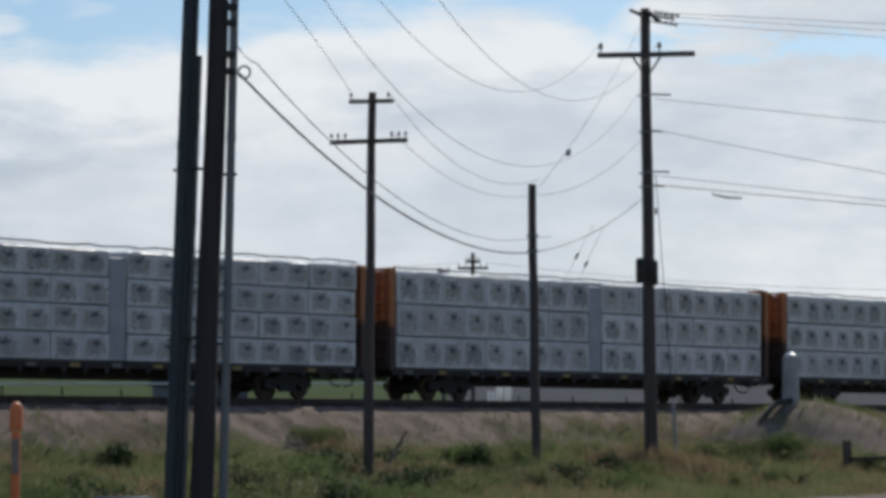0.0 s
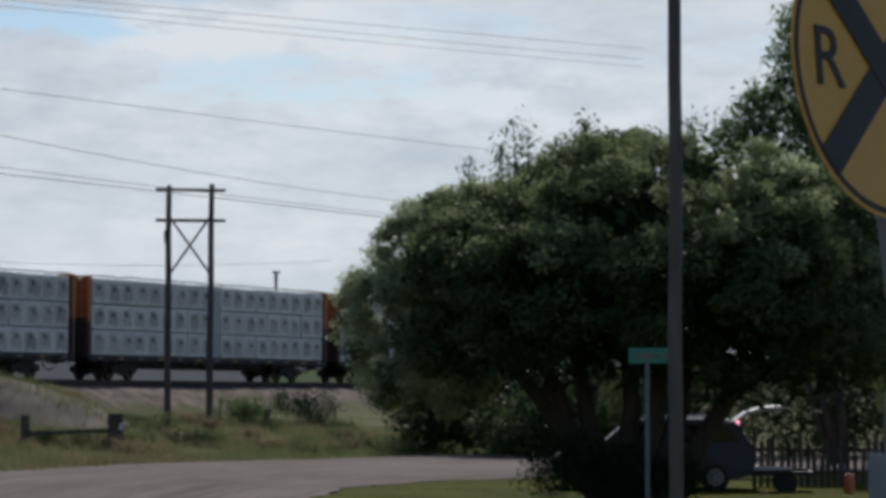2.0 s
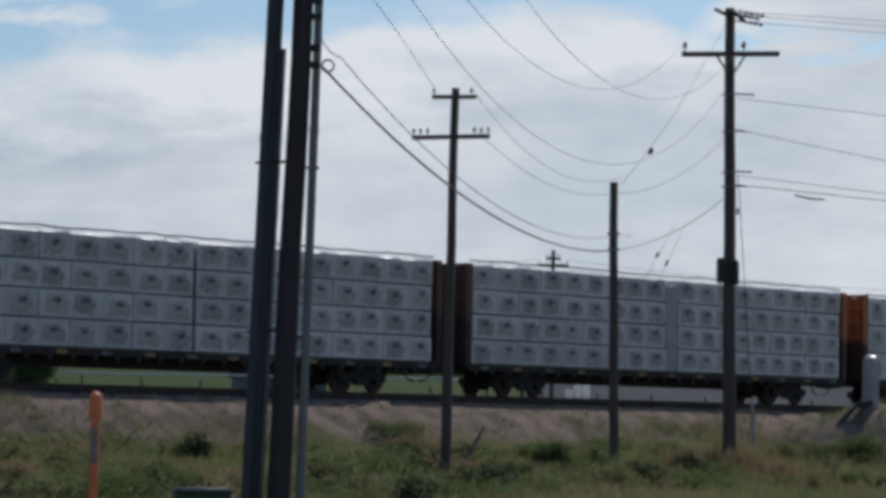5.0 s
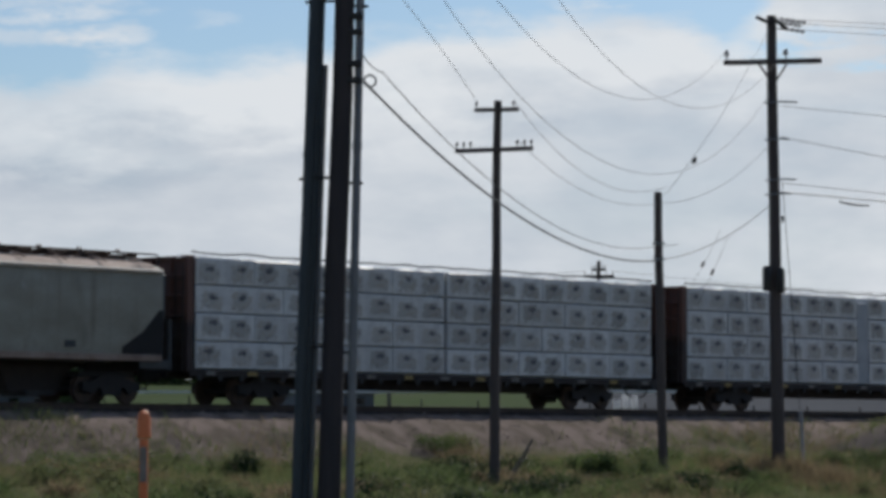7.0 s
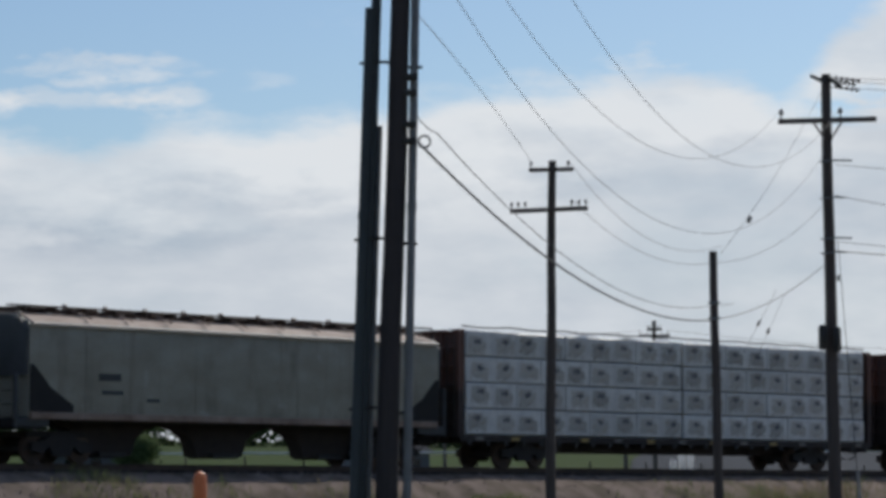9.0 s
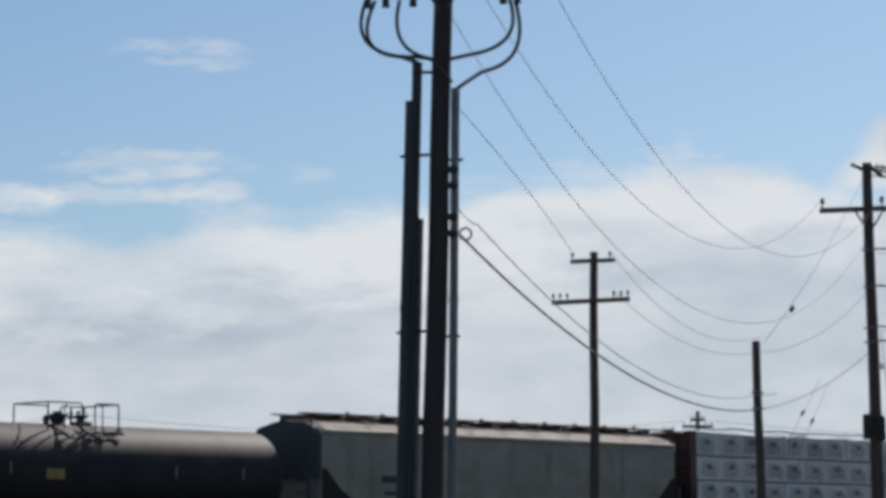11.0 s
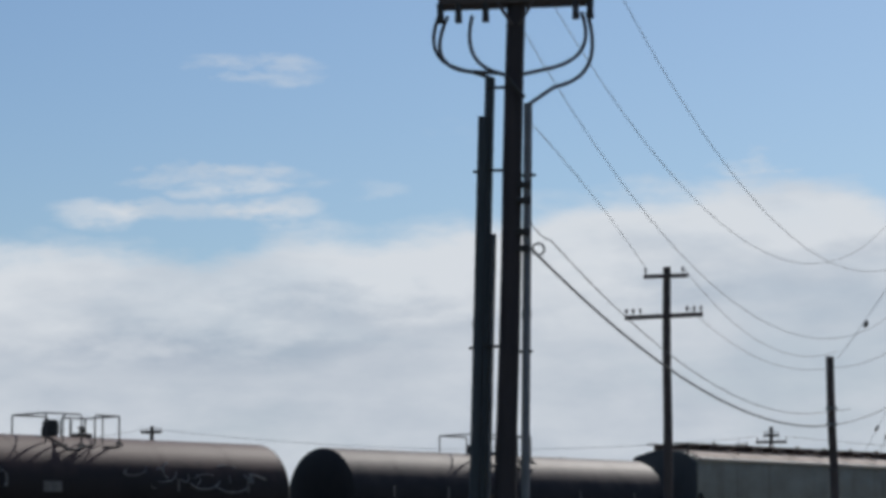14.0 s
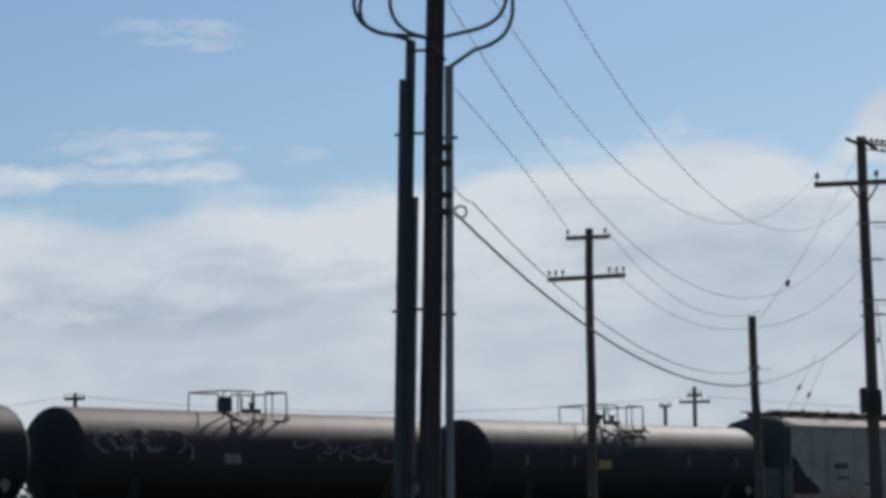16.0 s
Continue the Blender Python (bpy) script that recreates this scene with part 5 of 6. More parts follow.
for e0, e1, mid, r in ((4.12, 2.40, 3.53, 0.018), (4.30, 2.54, 3.62, 0.012), (5.17, 2.98, 4.05, 0.012), (5.76, 3.92, 5.10, 0.011), (7.34, 6.0, 6.88, 0.010), (7.22, 5.85, 6.75, 0.010), (7.4, 6.2, 7.02, 0.010)):
    wire_by(spot(5.6, e0, 95.4), spot(21, e1, 150), 11.3, mid, r)
b = Build()
q0, q1 = spot(6.7, 3.93, 97.0), spot(7.25, 3.85, 97.7)
b.tube([q0, q0.lerp(q1, 0.5) + Vector((0, 0, -0.04)), q1], [0.03, 0.035, 0.03], M_WIRE, 8)
thing("splice_case", "long black cable splice case hung under the message cables", "cable splice", b=b)
for x0, x1 in ((spot(4.6, 3.3, 93), spot(4.0, 2.0, 97)), (spot(4.45, 3.4, 93), spot(3.8, 2.2, 97))):
    wire(x0, x1, 0.02, 0.006)
    b = Build().tube([x0.lerp(x1, 0.49), x0.lerp(x1, 0.55)], 0.045, M_GLASS_INS, 6)
    thing("strain_insulator", "small dark strain insulator hanging in a guy wire", "insulator", b=b)


def far_pole(bearing, climb, reach, arms):
    p = thing("utility_pole", "distant grey utility pole with short crossarms beyond the tracks", "utility pole", "distant poles")
    top = spot(bearing, climb, reach)
    base = Vector((top.x, top.y, ground_height(top.x, top.y) - 0.3))
    b = Build()
    wood_pole(b, base, top, 0.16, 0.12, M_POLE_GREY, 10)
    part("shaft", b, p)
    for dz, half in arms:
        c = top + Vector((0, -0.2, -dz))
        f = crossarm(p, c, half, 0.16)
        for u in (-half * 0.9, -half * 0.45, half * 0.5, half * 0.9):
            pin_insulator(p, f(u), 0.8)
    return top


t1 = far_pole(2.114, 2.83, 185, [(0.55, 0.45), (0.95, 0.95)])
t2 = far_pole(-9.686, 2.96, 175, [(0.35, 0.6)])
t3 = far_pole(1.55, 2.50, 200, [(0.1, 0.4)])
far_pole(-1.9, 2.3, 240, [(0.3, 0.5)])
for dz in (0.2,):
    wire(t2 + Vector((0.3, 0, -dz)), t1 + Vector((-0.8, 0, -dz - 0.4)), 0.95, 0.0125)
    wire(t1 + Vector((0.8, 0, -dz - 0.4)), spot(15, 2.1 + 0.35 * dz, 210), 1.0, 0.0125)
    wire(t2 + Vector((-0.5, 0, -dz)), spot(-18, 2.6, 190), 0.9, 0.0125)
p = thing("yard_light", "distant dark yard light on a mast beyond the train", "street lamp")
q = spot(13.95, 1.93, 190)
b = Build()
b.tube([(q.x, q.y, 1.0), tuple(q)], 0.09, M_IRON, 8)
part("mast", b, p)
part("lamp_head", Build().box(q + Vector((0, 0, 0.05)), (0.5, 0.3, 0.14), M_IRON, 0.05).box(q + Vector((0, 0, -0.28)), (0.26, 0.26, 0.1), M_IRON, 0.03), p)


# ---------------------------------------------------------------- beside the line
def post_thing(x, y, high, wide, name="fence_post", label="short weathered dark wooden fence post", rail_to=None):
    z = ground_height(x, y)
    b = Build()
    b.box((x, y, z + high / 2 - 0.15), (wide, wide, high + 0.3), M_FENCE, 0.02, Euler((0, 0, random.uniform(-0.4, 0.4))).to_matrix())
    return thing(name, label, "fence post", "old fence posts", b=b)


barrier = thing("timber_barrier", "dark weathered timber rail between stout wooden posts", "barrier")
for bx, by, h in ((16.40, 101.2, 0.98), (19.35, 101.0, 1.25), (19.75, 101.9, 1.2)):
    z = ground_height(bx, by)
    part("post", Build().box((bx, by, z + h / 2 - 0.2), (0.27, 0.27, h + 0.4), M_FENCE, 0.03), barrier)
part("rail", Build().box((17.85, 101.05, ground_height(17.8, 101) + 0.52), (3.1, 0.12, 0.15), M_FENCE, 0.02, Euler((0, radians(-1.5), radians(-3))).to_matrix()), barrier)
part("reflector", Build().box((19.80, 101.70, ground_height(19.8, 101.8) + 0.75), (0.16, 0.02, 0.24), M_WHITE, 0.005), barrier, "pale reflector plate")
post_thing(28.8, 117.4, 0.85, 0.2)
post_thing(27.75, 121.2, 0.9, 0.1)
post_thing(-9.6, 83.0, 0.8, 0.06)


def riser_pipe():
    p = thing("culvert_riser", "grey concrete riser pipe with a bright cap on dirt", "concrete pipe")
    x, y = 16.05, 112.0
    z = ground_height(x, y)
    b = Build()
    b.tube([(x, y, z - 0.5), (x, y, z + 0.6), (x, y, z + 1.75)], [0.36, 0.31, 0.29], M_CONCRETE, 24)
    part("barrel", b, p)
    b = Build()
    b.tube([(x, y, z + 1.75), (x, y, z + 1.83), (x, y, z + 1.90)], [0.22, 0.21, 0.1], M_WHITE, 20)
    part("cap", b, p, "bright white metal cap")
    b = Build()
    b.tube([(x - 0.05, y - 0.5, z + 0.12), (x - 0.7, y - 0.9, z + 0.0), (x - 1.25, y - 1.4, z - 0.55), (x - 1.6, y - 1.8, z - 1.0)], [0.12, 0.11, 0.095, 0.085], M_IRON, 12)
    part("outlet_hose", b, p, "dark corrugated outlet hose")


riser_pipe()


def marker_post():
    p = thing("marker_post", "orange plastic marker post with a domed top in the grass", "marker post")
    x, y = spot(-6.56, 0, 36).xy
    z = ground_height(x, y)
    b = Build()
    b.tube([(x - 0.02, y, z - 0.2), (x, y, 1.85)], 0.055, M_MARKER, 14)
    part("shaft", b, p)
    b = Build()
    b.tube([(x, y, 1.86), (x, y, 1.88), (x, y, 2.10), (x, y, 2.17), (x, y, 2.20)], [0.06, 0.082, 0.082, 0.06, 0.015], M_MARKER, 18)
    part("dome", b, p)
    part("label_plate", Build().box((x, y - 0.06, 1.55), (0.085, 0.012, 0.42), M_PALEPLATE, 0.004), p, "faded pale label plate")


marker_post()


def cabinet():
    x, y = spot(-4.52, 0, 50.5).xy
    z = ground_height(x, y)
    p = thing("utility_cabinet", "squat dark green utility cabinet in the grass by the pole", "utility cabinet", at=pose(x, y, z, 0, 0, 12))
    part("body", Build().box((0, 0, 0.28), (0.90, 0.75, 0.6), M_CABINET, 0.03), p)
    part("lid", Build().box((0, 0, 0.62), (0.96, 0.82, 0.10), M_CABINET, 0.04), p)
    part("door", Build().box((0, -0.385, 0.3), (0.76, 0.025, 0.44), M_CABINET, 0.01), p)
    part("handle", Build().box((0.24, -0.41, 0.32), (0.05, 0.03, 0.12), M_IRON, 0.01), p)


cabinet()


# ---------------------------------------------------------------- crossing sign, street sign, lamp pole
def text_mesh(body, size, mat, depth=0.002):
    c = bpy.data.curves.new("letter", "FONT")
    c.body, c.size, c.extrude, c.align_x, c.align_y = body, size, depth, "CENTER", "CENTER"
    ob = bpy.data.objects.new("letter", c)
    scene.collection.objects.link(ob)
    me = bpy.data.meshes.new_from_object(ob.evaluated_get(bpy.context.evaluated_depsgraph_get()))
    bpy.data.objects.remove(ob)
    me.materials.clear()
    me.materials.append(mat)
    return me


def crossing_sign():
    c = spot(25.55, 5.74, 9.1)
    turn = Euler((0, radians(-7.0), 0)).to_matrix().to_4x4()
    yaw = Matrix.Rotation(radians(-25.6 - 57.0), 4, "Z")
    p = thing("crossing_sign", "round yellow railroad advance warning sign with a black cross", "road sign", at=Matrix.Translation(c) @ Matrix.Rotation(radians(-25.6), 4, "Z") @ turn @ Matrix.Rotation(radians(55), 4, "Z"))
    R = 0.457
    disc = Build().tube([(0, 0.002, 0), (0, -0.002, 0)], R, M_SIGN_YELLOW, 72)
    disc = part("disc", disc, p, at=pose(0, 0, 0, 0, 6.0))
    v, f = [], []
    for i in range(72):
        t = 2 * math.pi * i / 72
        for r, y in ((R - 0.012, -0.0045), (R - 0.030, -0.0045), (R - 0.030, -0.002), (R - 0.012, -0.002)):
            v.append((r * math.cos(t), y, r * math.sin(t)))
    for i in range(72):
        j = (i + 1) % 72
        for k in range(4):
            f.append((i * 4 + k, i * 4 + (k + 1) % 4, j * 4 + (k + 1) % 4, j * 4 + k))
    rim = Build()
    rim.add(v, f, M_SIGN_BLACK)
    part("border", rim, disc, "thin black border ring")
    cross = Build()
    for k, a in enumerate((45, -45)):
        cross.box((0, -0.005 - 0.002 * k, 0), (0.108, 0.004, 2 * R - 0.05), M_SIGN_BLACK, 0, Euler((0, radians(a), 0)).to_matrix())
    part("cross", cross, disc, "black diagonal cross")
    letter = text_mesh("R", 0.26, M_SIGN_BLACK)
    for x in (-0.285, 0.285):
        part("letter", letter, disc, "black letter R", at=Matrix.Translation((x, -0.005, 0)) @ Matrix.Rotation(radians(90), 4, "X"))
    for z in (0.38, -0.38):
        part("bolt", Build().tube([(0, 0.0, z), (0, -0.012, z)], 0.014, M_IRON, 8), disc)
    b = Build()
    b.box((0, 0.06, -1.62), (0.060, 0.045, 4.15), M_GALV, 0.008)
    part("post", b, p, "galvanised steel sign post")


crossing_sign()


def street_sign():
    x, y = 16.0, 41.6
    z = ground_height(x, y)
    p = thing("street_sign", "small green street name sign on a thin grey post", "street sign")
    part("post", Build().tube([(x, y, z - 0.2), (x, y, 2.40)], 0.032, M_GALV, 10), p)
    c = Vector((x + 0.08, y - 0.03, 2.47))
    t = Euler((0, radians(-0.5), radians(-18))).to_matrix()
    blade = part("name_blade", Build().box(c, (0.72, 0.012, 0.225), M_SIGN_GREEN, 0.004, t), p, "green street name blade")
    for u, w in ((-0.24, 0.07), (-0.05, 0.26), (0.19, 0.09)):
        part("lettering_bar", Build().box(c + t @ Vector((u, -0.009, 0)), (w, 0.004, 0.085), M_PALEPLATE, 0, t), blade, "pale lettering bar")


street_sign()
x, y = 16.25, 41.1
p = thing("roadside_pole", "slender grey-brown timber pole at the lawn's edge", "utility pole")
b = Build()
wood_pole(b, (x, y, ground_height(x, y) - 0.3), (x + 0.02, y, 9.0), 0.105, 0.095, M_POLE_GREY)
part("shaft", b, p)
part("base_collar", Build().tube([(x, y, ground_height(x, y) - 0.1), (x, y, ground_height(x, y) + 0.25)], [0.15, 0.12], M_POLE_GREY, 14), p)


def utility_box(bearing, reach):
    c = spot(bearing, 0.17, reach)
    z = ground_height(c.x, c.y)
    p = thing("utility_box", "white three-section metal utility box beyond the tracks", "utility box", at=pose(c.x, c.y, z, 0, 0, 4))
    part("plinth", Build().box((0, 0.05, 0.3), (1.15, 0.5, 0.9), M_IRON, 0.02), p)
    for x, h in ((-0.38, 0.75), (0.0, 1.0), (0.38, 0.95)):
        # translucent film material lets sun through, so the backlit sections look bright
        part("cabinet_section", Build().box((x, 0, 0.55 + h / 2), (0.27, 0.5, h + 0.4), M_FLAP, 0.02), p)


def leaning_stake():
    lo, hi = spot(0.27, -1.50, 83.0), spot(0.84, -0.58, 83.2)
    thing("stake", "thin weathered wooden stake leaning in the weeds", "stake", b=Build().tube([lo + (lo - hi) * 0.1, lo.lerp(hi, 0.5), hi], [0.04, 0.036, 0.03], M_POLE_GREY, 7))


def boulder(bearing, climb, reach, size, seed):
    q = spot(bearing, climb, reach)
    z = ground_height(q.x, q.y)
    rn = random.Random(seed)
    bm = bmesh.new()
    bmesh.ops.create_icosphere(bm, subdivisions=2, radius=1.0)
    for v in bm.verts:
        k = 1 + 0.35 * noise.noise(v.co * 1.3 + Vector((seed, 0, 0)))
        v.co = Vector((v.co.x * size * k, v.co.y * size * 0.8 * k, v.co.z * size * 0.6 * k))
    me = bpy.data.meshes.new("rock")
    bm.to_mesh(me)
    bm.free()
    me.materials.append(M_CONCRETE)
    ob = new("rock", me)
    ob.matrix_basis = pose(q.x, q.y, z + size * 0.2, 0, rn.uniform(-15, 15), rn.uniform(0, 90))
    tagged(ob, "pale angular rock lying in the weeds", "rock")


utility_box(2.62, 134.0)
leaning_stake()
boulder(2.30, -1.05, 95.0, 0.38, 3)
boulder(-0.1, -1.75, 78.0, 0.25, 5)


# ---------------------------------------------------------------- plants
def leaf_cloud(name, lobes, count, size, mat, parent, seed, droop=0.3, shell=0.55, upper=False):
    """Many small bent leaves spread through the outer part of a set of ellipsoid lobes ((x, y, z), (rx, ry, rz))."""
    rng = np.random.default_rng(seed)
    vol = np.array([r[0] * r[1] + r[1] * r[2] + r[0] * r[2] for c, r in lobes])
    pick = rng.choice(len(lobes), count, p=vol / vol.sum())
    C = np.array([c for c, r in lobes])[pick]
    R = np.array([r for c, r in lobes])[pick]
    d = rng.normal(size=(count, 3))
    d /= np.linalg.norm(d, axis=1)[:, None]
    if upper:
        d[:, 2] = np.abs(d[:, 2]) + 0.25
        d /= np.linalg.norm(d, axis=1)[:, None]
    rad = shell + (1.03 - shell) * rng.random(count) ** 0.6
    # twiggy clumps: pull leaves towards sub-centres
    nsub = max(40, count // 40)
    sub = rng.integers(0, count, nsub)
    P = C + d * R * rad[:, None]
    home = P[sub[rng.integers(0, nsub, count)]]
    near = rng.random(count) < 0.72
    spreadv = np.clip(rng.normal(size=(count, 3)), -1.7, 1.7) * size * 1.55
    P = np.where(near[:, None], home + spreadv, P)
    n = rng.normal(size=(count, 3))
    n[:, 2] = np.abs(n[:, 2]) + 0.2
    n /= np.linalg.norm(n, axis=1)[:, None]
    t = np.cross(n, rng.normal(size=(count, 3)))
    t /= np.linalg.norm(t, axis=1)[:, None]
    t[:, 2] -= droop
    u = np.cross(n, t)
    L = size * (0.6 + 0.8 * rng.random(count))[:, None]
    W = L * 0.42
    v0, v1, v2, v3 = P - t * L * 0.5, P + u * W * 0.5 + n * L * 0.08, P + t * L * 0.5, P - u * W * 0.5 + n * L * 0.08
    V = np.stack([v0, v1, v2, v3], 1).reshape(-1, 3)
    idx = np.arange(count)[:, None] * 4 + np.array([[0, 1, 2, 3]])
    me = bpy.data.meshes.new(name)
    me.from_pydata(V.tolist(), [], idx.tolist())
    me.materials.append(mat)
    return part(name, me, parent)


def leaf_clumps(name, lobes, clumps, per, radius, size, mat, parent, seed, lowest=-0.75):
    """Leaves gathered in many small clumps that sit on the outer skin of a set of lobes."""
    rng = np.random.default_rng(seed)
    C, R = np.array([c for c, r in lobes]), np.array([r for c, r in lobes])
    vol = R[:, 0] * R[:, 2]
    homes = []
    while len(homes) < clumps:
        k = rng.choice(len(lobes), p=vol / vol.sum())
        d = rng.normal(size=3)
        d /= np.linalg.norm(d)
        if d[2] < lowest:
            continue
        q = C[k] + d * R[k] * rng.uniform(0.86, 1.02)
        deep = (((q - C) / R) ** 2).sum(1)
        deep[k] = 2.0
        if deep.min() < 0.72:
            continue
        homes.append((q, radius * rng.uniform(0.6, 1.4)))
    count = clumps * per
    which = np.repeat(np.arange(clumps), per)
    H, S = np.array([h for h, s in homes])[which], np.array([s for h, s in homes])[which]
    d = rng.normal(size=(count, 3))
    d /= np.linalg.norm(d, axis=1)[:, None]
    P = H + d * (S * rng.random(count) ** 0.45)[:, None] * np.array((1.0, 1.0, 0.72))
    n = rng.normal(size=(count, 3)) * 0.7 + d
    n[:, 2] = np.abs(n[:, 2]) + 0.3
    n /= np.linalg.norm(n, axis=1)[:, None]
    t = np.cross(n, rng.normal(size=(count, 3)))
    t /= np.linalg.norm(t, axis=1)[:, None]
    u = np.cross(n, t)
    L = size * (0.6 + 0.8 * rng.random(count))[:, None]
    W = L * 0.5
    V = np.stack([P - t * L * 0.5, P + u * W * 0.5 + n * L * 0.08, P + t * L * 0.5, P - u * W * 0.5 + n * L * 0.08], 1).reshape(-1, 3)
    me = bpy.data.meshes.new(name)
    me.from_pydata(V.tolist(), [], (np.arange(count)[:, None] * 4 + np.array([[0, 1, 2, 3]])).tolist())
    me.materials.append(mat)
    return part(name, me, parent)


def limbs(b, base, tips, r0, mat, seed):
    rnd = random.Random(seed)
    for tip, start in tips:
        base_v, tip = Vector(base) + Vector(start), Vector(tip)
        pts = []
        for i in range(7):
            t = i / 6
            q = base_v.lerp(tip, t)
            q += Vector((rnd.uniform(-0.1, 0.1), rnd.uniform(-0.1, 0.1), 0.25 * math.sin(t * math.pi))) * (1 if 0 < i < 6 else 0)
            pts.append(q)
        b.tube(pts, [r0 * (1 - 0.8 * i / 6) for i in range(7)], mat, 8)
        for k in range(4):
            s = pts[3 + k % 3]
            e = s + Vector((rnd.uniform(-1, 1), rnd.uniform(-1, 1), rnd.uniform(0.2, 1.1)))
            b.tube([s, s.lerp(e, 0.5) + Vector((0, 0, 0.1)), e], [r0 * 0.3, r0 * 0.2, r0 * 0.08], mat, 6)


RIGHT, FORWARD = Vector((0.937, -0.35, 0)), Vector((0.35, 0.937, 0))


def frame_at(origin):
    o = Vector(origin)
    return lambda r, f, z: tuple(o + RIGHT * r + FORWARD * f + Vector((0, 0, z)))


def big_tree():
    p = thing("tree", "broad dense shade tree with several dark leaning trunks", "tree")
    g = frame_at((23.35, 62.0, -0.6))
    lobes = []
    for r, f, z, sx, sy, sz in ((-2.6, -0.5, 5.2, 2.0, 2.3, 1.7), (-0.3, 0.3, 6.4, 2.2, 2.4, 1.7), (2.0, 0.0, 6.2, 2.2, 2.4, 1.7),
                                (4.2, 0.4, 5.2, 1.9, 2.2, 1.9), (5.1, 0.2, 3.8, 1.3, 2.0, 1.6), (4.4, -0.6, 3.5, 1.3, 1.6, 0.9), (2.2, -0.9, 3.3, 1.6, 1.4, 0.9), (-0.5, -1.0, 3.5, 1.8, 1.3, 0.8), (-2.8, -1.2, 3.9, 2.0, 1.8, 1.4), (0.0, -1.4, 4.6, 2.4, 1.7, 1.6),
                                (2.6, -1.2, 4.3, 2.2, 1.8, 1.5), (0.6, 0.8, 5.0, 3.0, 2.4, 2.0), (3.6, -0.6, 3.6, 1.6, 1.7, 1.1), (-3.4, 0.6, 4.6, 1.5, 2, 1.6)):
        lobes.append((g(r, f * 1.9, z), (sx, sy, sz)))
    for r, f, z, sx, sy, sz in ((-1.4, -3.9, 4.5, 2.1, 1.7, 1.5), (1.6, -4.0, 4.4, 2.2, 1.7, 1.5), (-0.2, -3.0, 5.6, 2.2, 1.6, 1.5), (2.6, -2.8, 5.3, 1.8, 1.6, 1.5),
                                (-3.0, -2.6, 4.8, 1.7, 1.6, 1.4), (-1.0, 3.4, 5.2, 2.4, 1.8, 1.9), (2.2, 3.2, 5.0, 2.2, 1.8, 1.9), (-3.2, 2.8, 4.4, 1.8, 1.7, 1.7)):
        lobes.append((g(r, f, z), (sx, sy, sz)))
    b = Build()
    tips = [(g(-2.6, 0, 4.4), RIGHT * -0.5), (g(-3.4, -0.3, 4.0), RIGHT * -0.35), (g(-1.6, 0.6, 5.4), RIGHT * -0.5), (g(0.2, 0, 6.0), RIGHT * 0.0), (g(2.2, 0.4, 5.6), RIGHT * 0.55), (g(3.8, 0.2, 4.8), RIGHT * 0.95), (g(1.0, -0.8, 5.0), RIGHT * 0.3)]
    limbs(b, g(0, 0, -0.2), tips, 0.30, M_BARK, 4)
    part("trunk", b, p)
    leaf_clumps("crown", lobes, 520, 230, 0.46, 0.125, M_LEAF, p, 21)
    # darker leaves inside: the crown's inner shade is painted by colour
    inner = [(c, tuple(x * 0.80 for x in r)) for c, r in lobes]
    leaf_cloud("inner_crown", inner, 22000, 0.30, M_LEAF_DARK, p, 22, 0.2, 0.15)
    pale = [(g(-5.3, 0.0, 4.2), (1.0, 1.4, 1.0)), (g(-4.4, 0.2, 5.6), (1.1, 1.3, 1.0)), (g(-5.0, -0.4, 3.2), (1.0, 1.2, 0.9)), (g(-3.5, -0.6, 6.1), (1.0, 1.2, 0.8)), (g(-4.2, -1.0, 4.4), (1.1, 1.2, 1.2)), (g(-4.3, -0.8, 2.6), (1.2, 1.2, 0.8))]
    leaf_clumps("pale_lit_crown", pale, 230, 230, 0.36, 0.10, M_LEAF_PALE, p, 24)
    leaf_clumps("left_crown", pale, 45, 200, 0.34, 0.11, M_LEAF, p, 27)
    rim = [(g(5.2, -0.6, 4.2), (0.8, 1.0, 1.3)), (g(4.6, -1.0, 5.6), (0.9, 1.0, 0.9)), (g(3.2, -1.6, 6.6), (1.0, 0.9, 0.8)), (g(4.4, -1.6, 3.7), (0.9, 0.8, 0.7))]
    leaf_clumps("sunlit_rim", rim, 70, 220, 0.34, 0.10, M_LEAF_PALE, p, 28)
    # clumps in the lighter sunlit copy over the crown's upper side
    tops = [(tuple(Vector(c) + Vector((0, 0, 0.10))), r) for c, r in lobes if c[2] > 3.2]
    leaf_clumps("sunlit_growth", tops, 330, 210, 0.40, 0.11, M_LEAF_TOP, p, 25, 0.30)
    for k, (r0, z0, h) in enumerate(((-2.45, 7.0, 1.45), (-2.15, 7.0, 1.15), (-2.75, 6.9, 0.95), (-3.45, 6.6, 0.9), (-0.9, 7.9, 0.5), (1.5, 7.9, 0.45))):
        twig = [g(r0, 0.4, z0 - 0.9), g(r0 + 0.04, 0.4, z0), g(r0 - 0.05, 0.4, z0 + h)]
        sprig = part("sprig", Build().tube(twig, [0.03, 0.02, 0.008], M_BARK, 5), p, "thin upright shoot above the crown")
        leaf_cloud("shoot_leaves", [(g(r0, 0.4, z0 + h * f), (0.17, 0.17, 0.16)) for f in (0.25, 0.5, 0.75, 0.98)], 190, 0.11, M_LEAF, sprig, 80 + k, 0.2, 0.2)


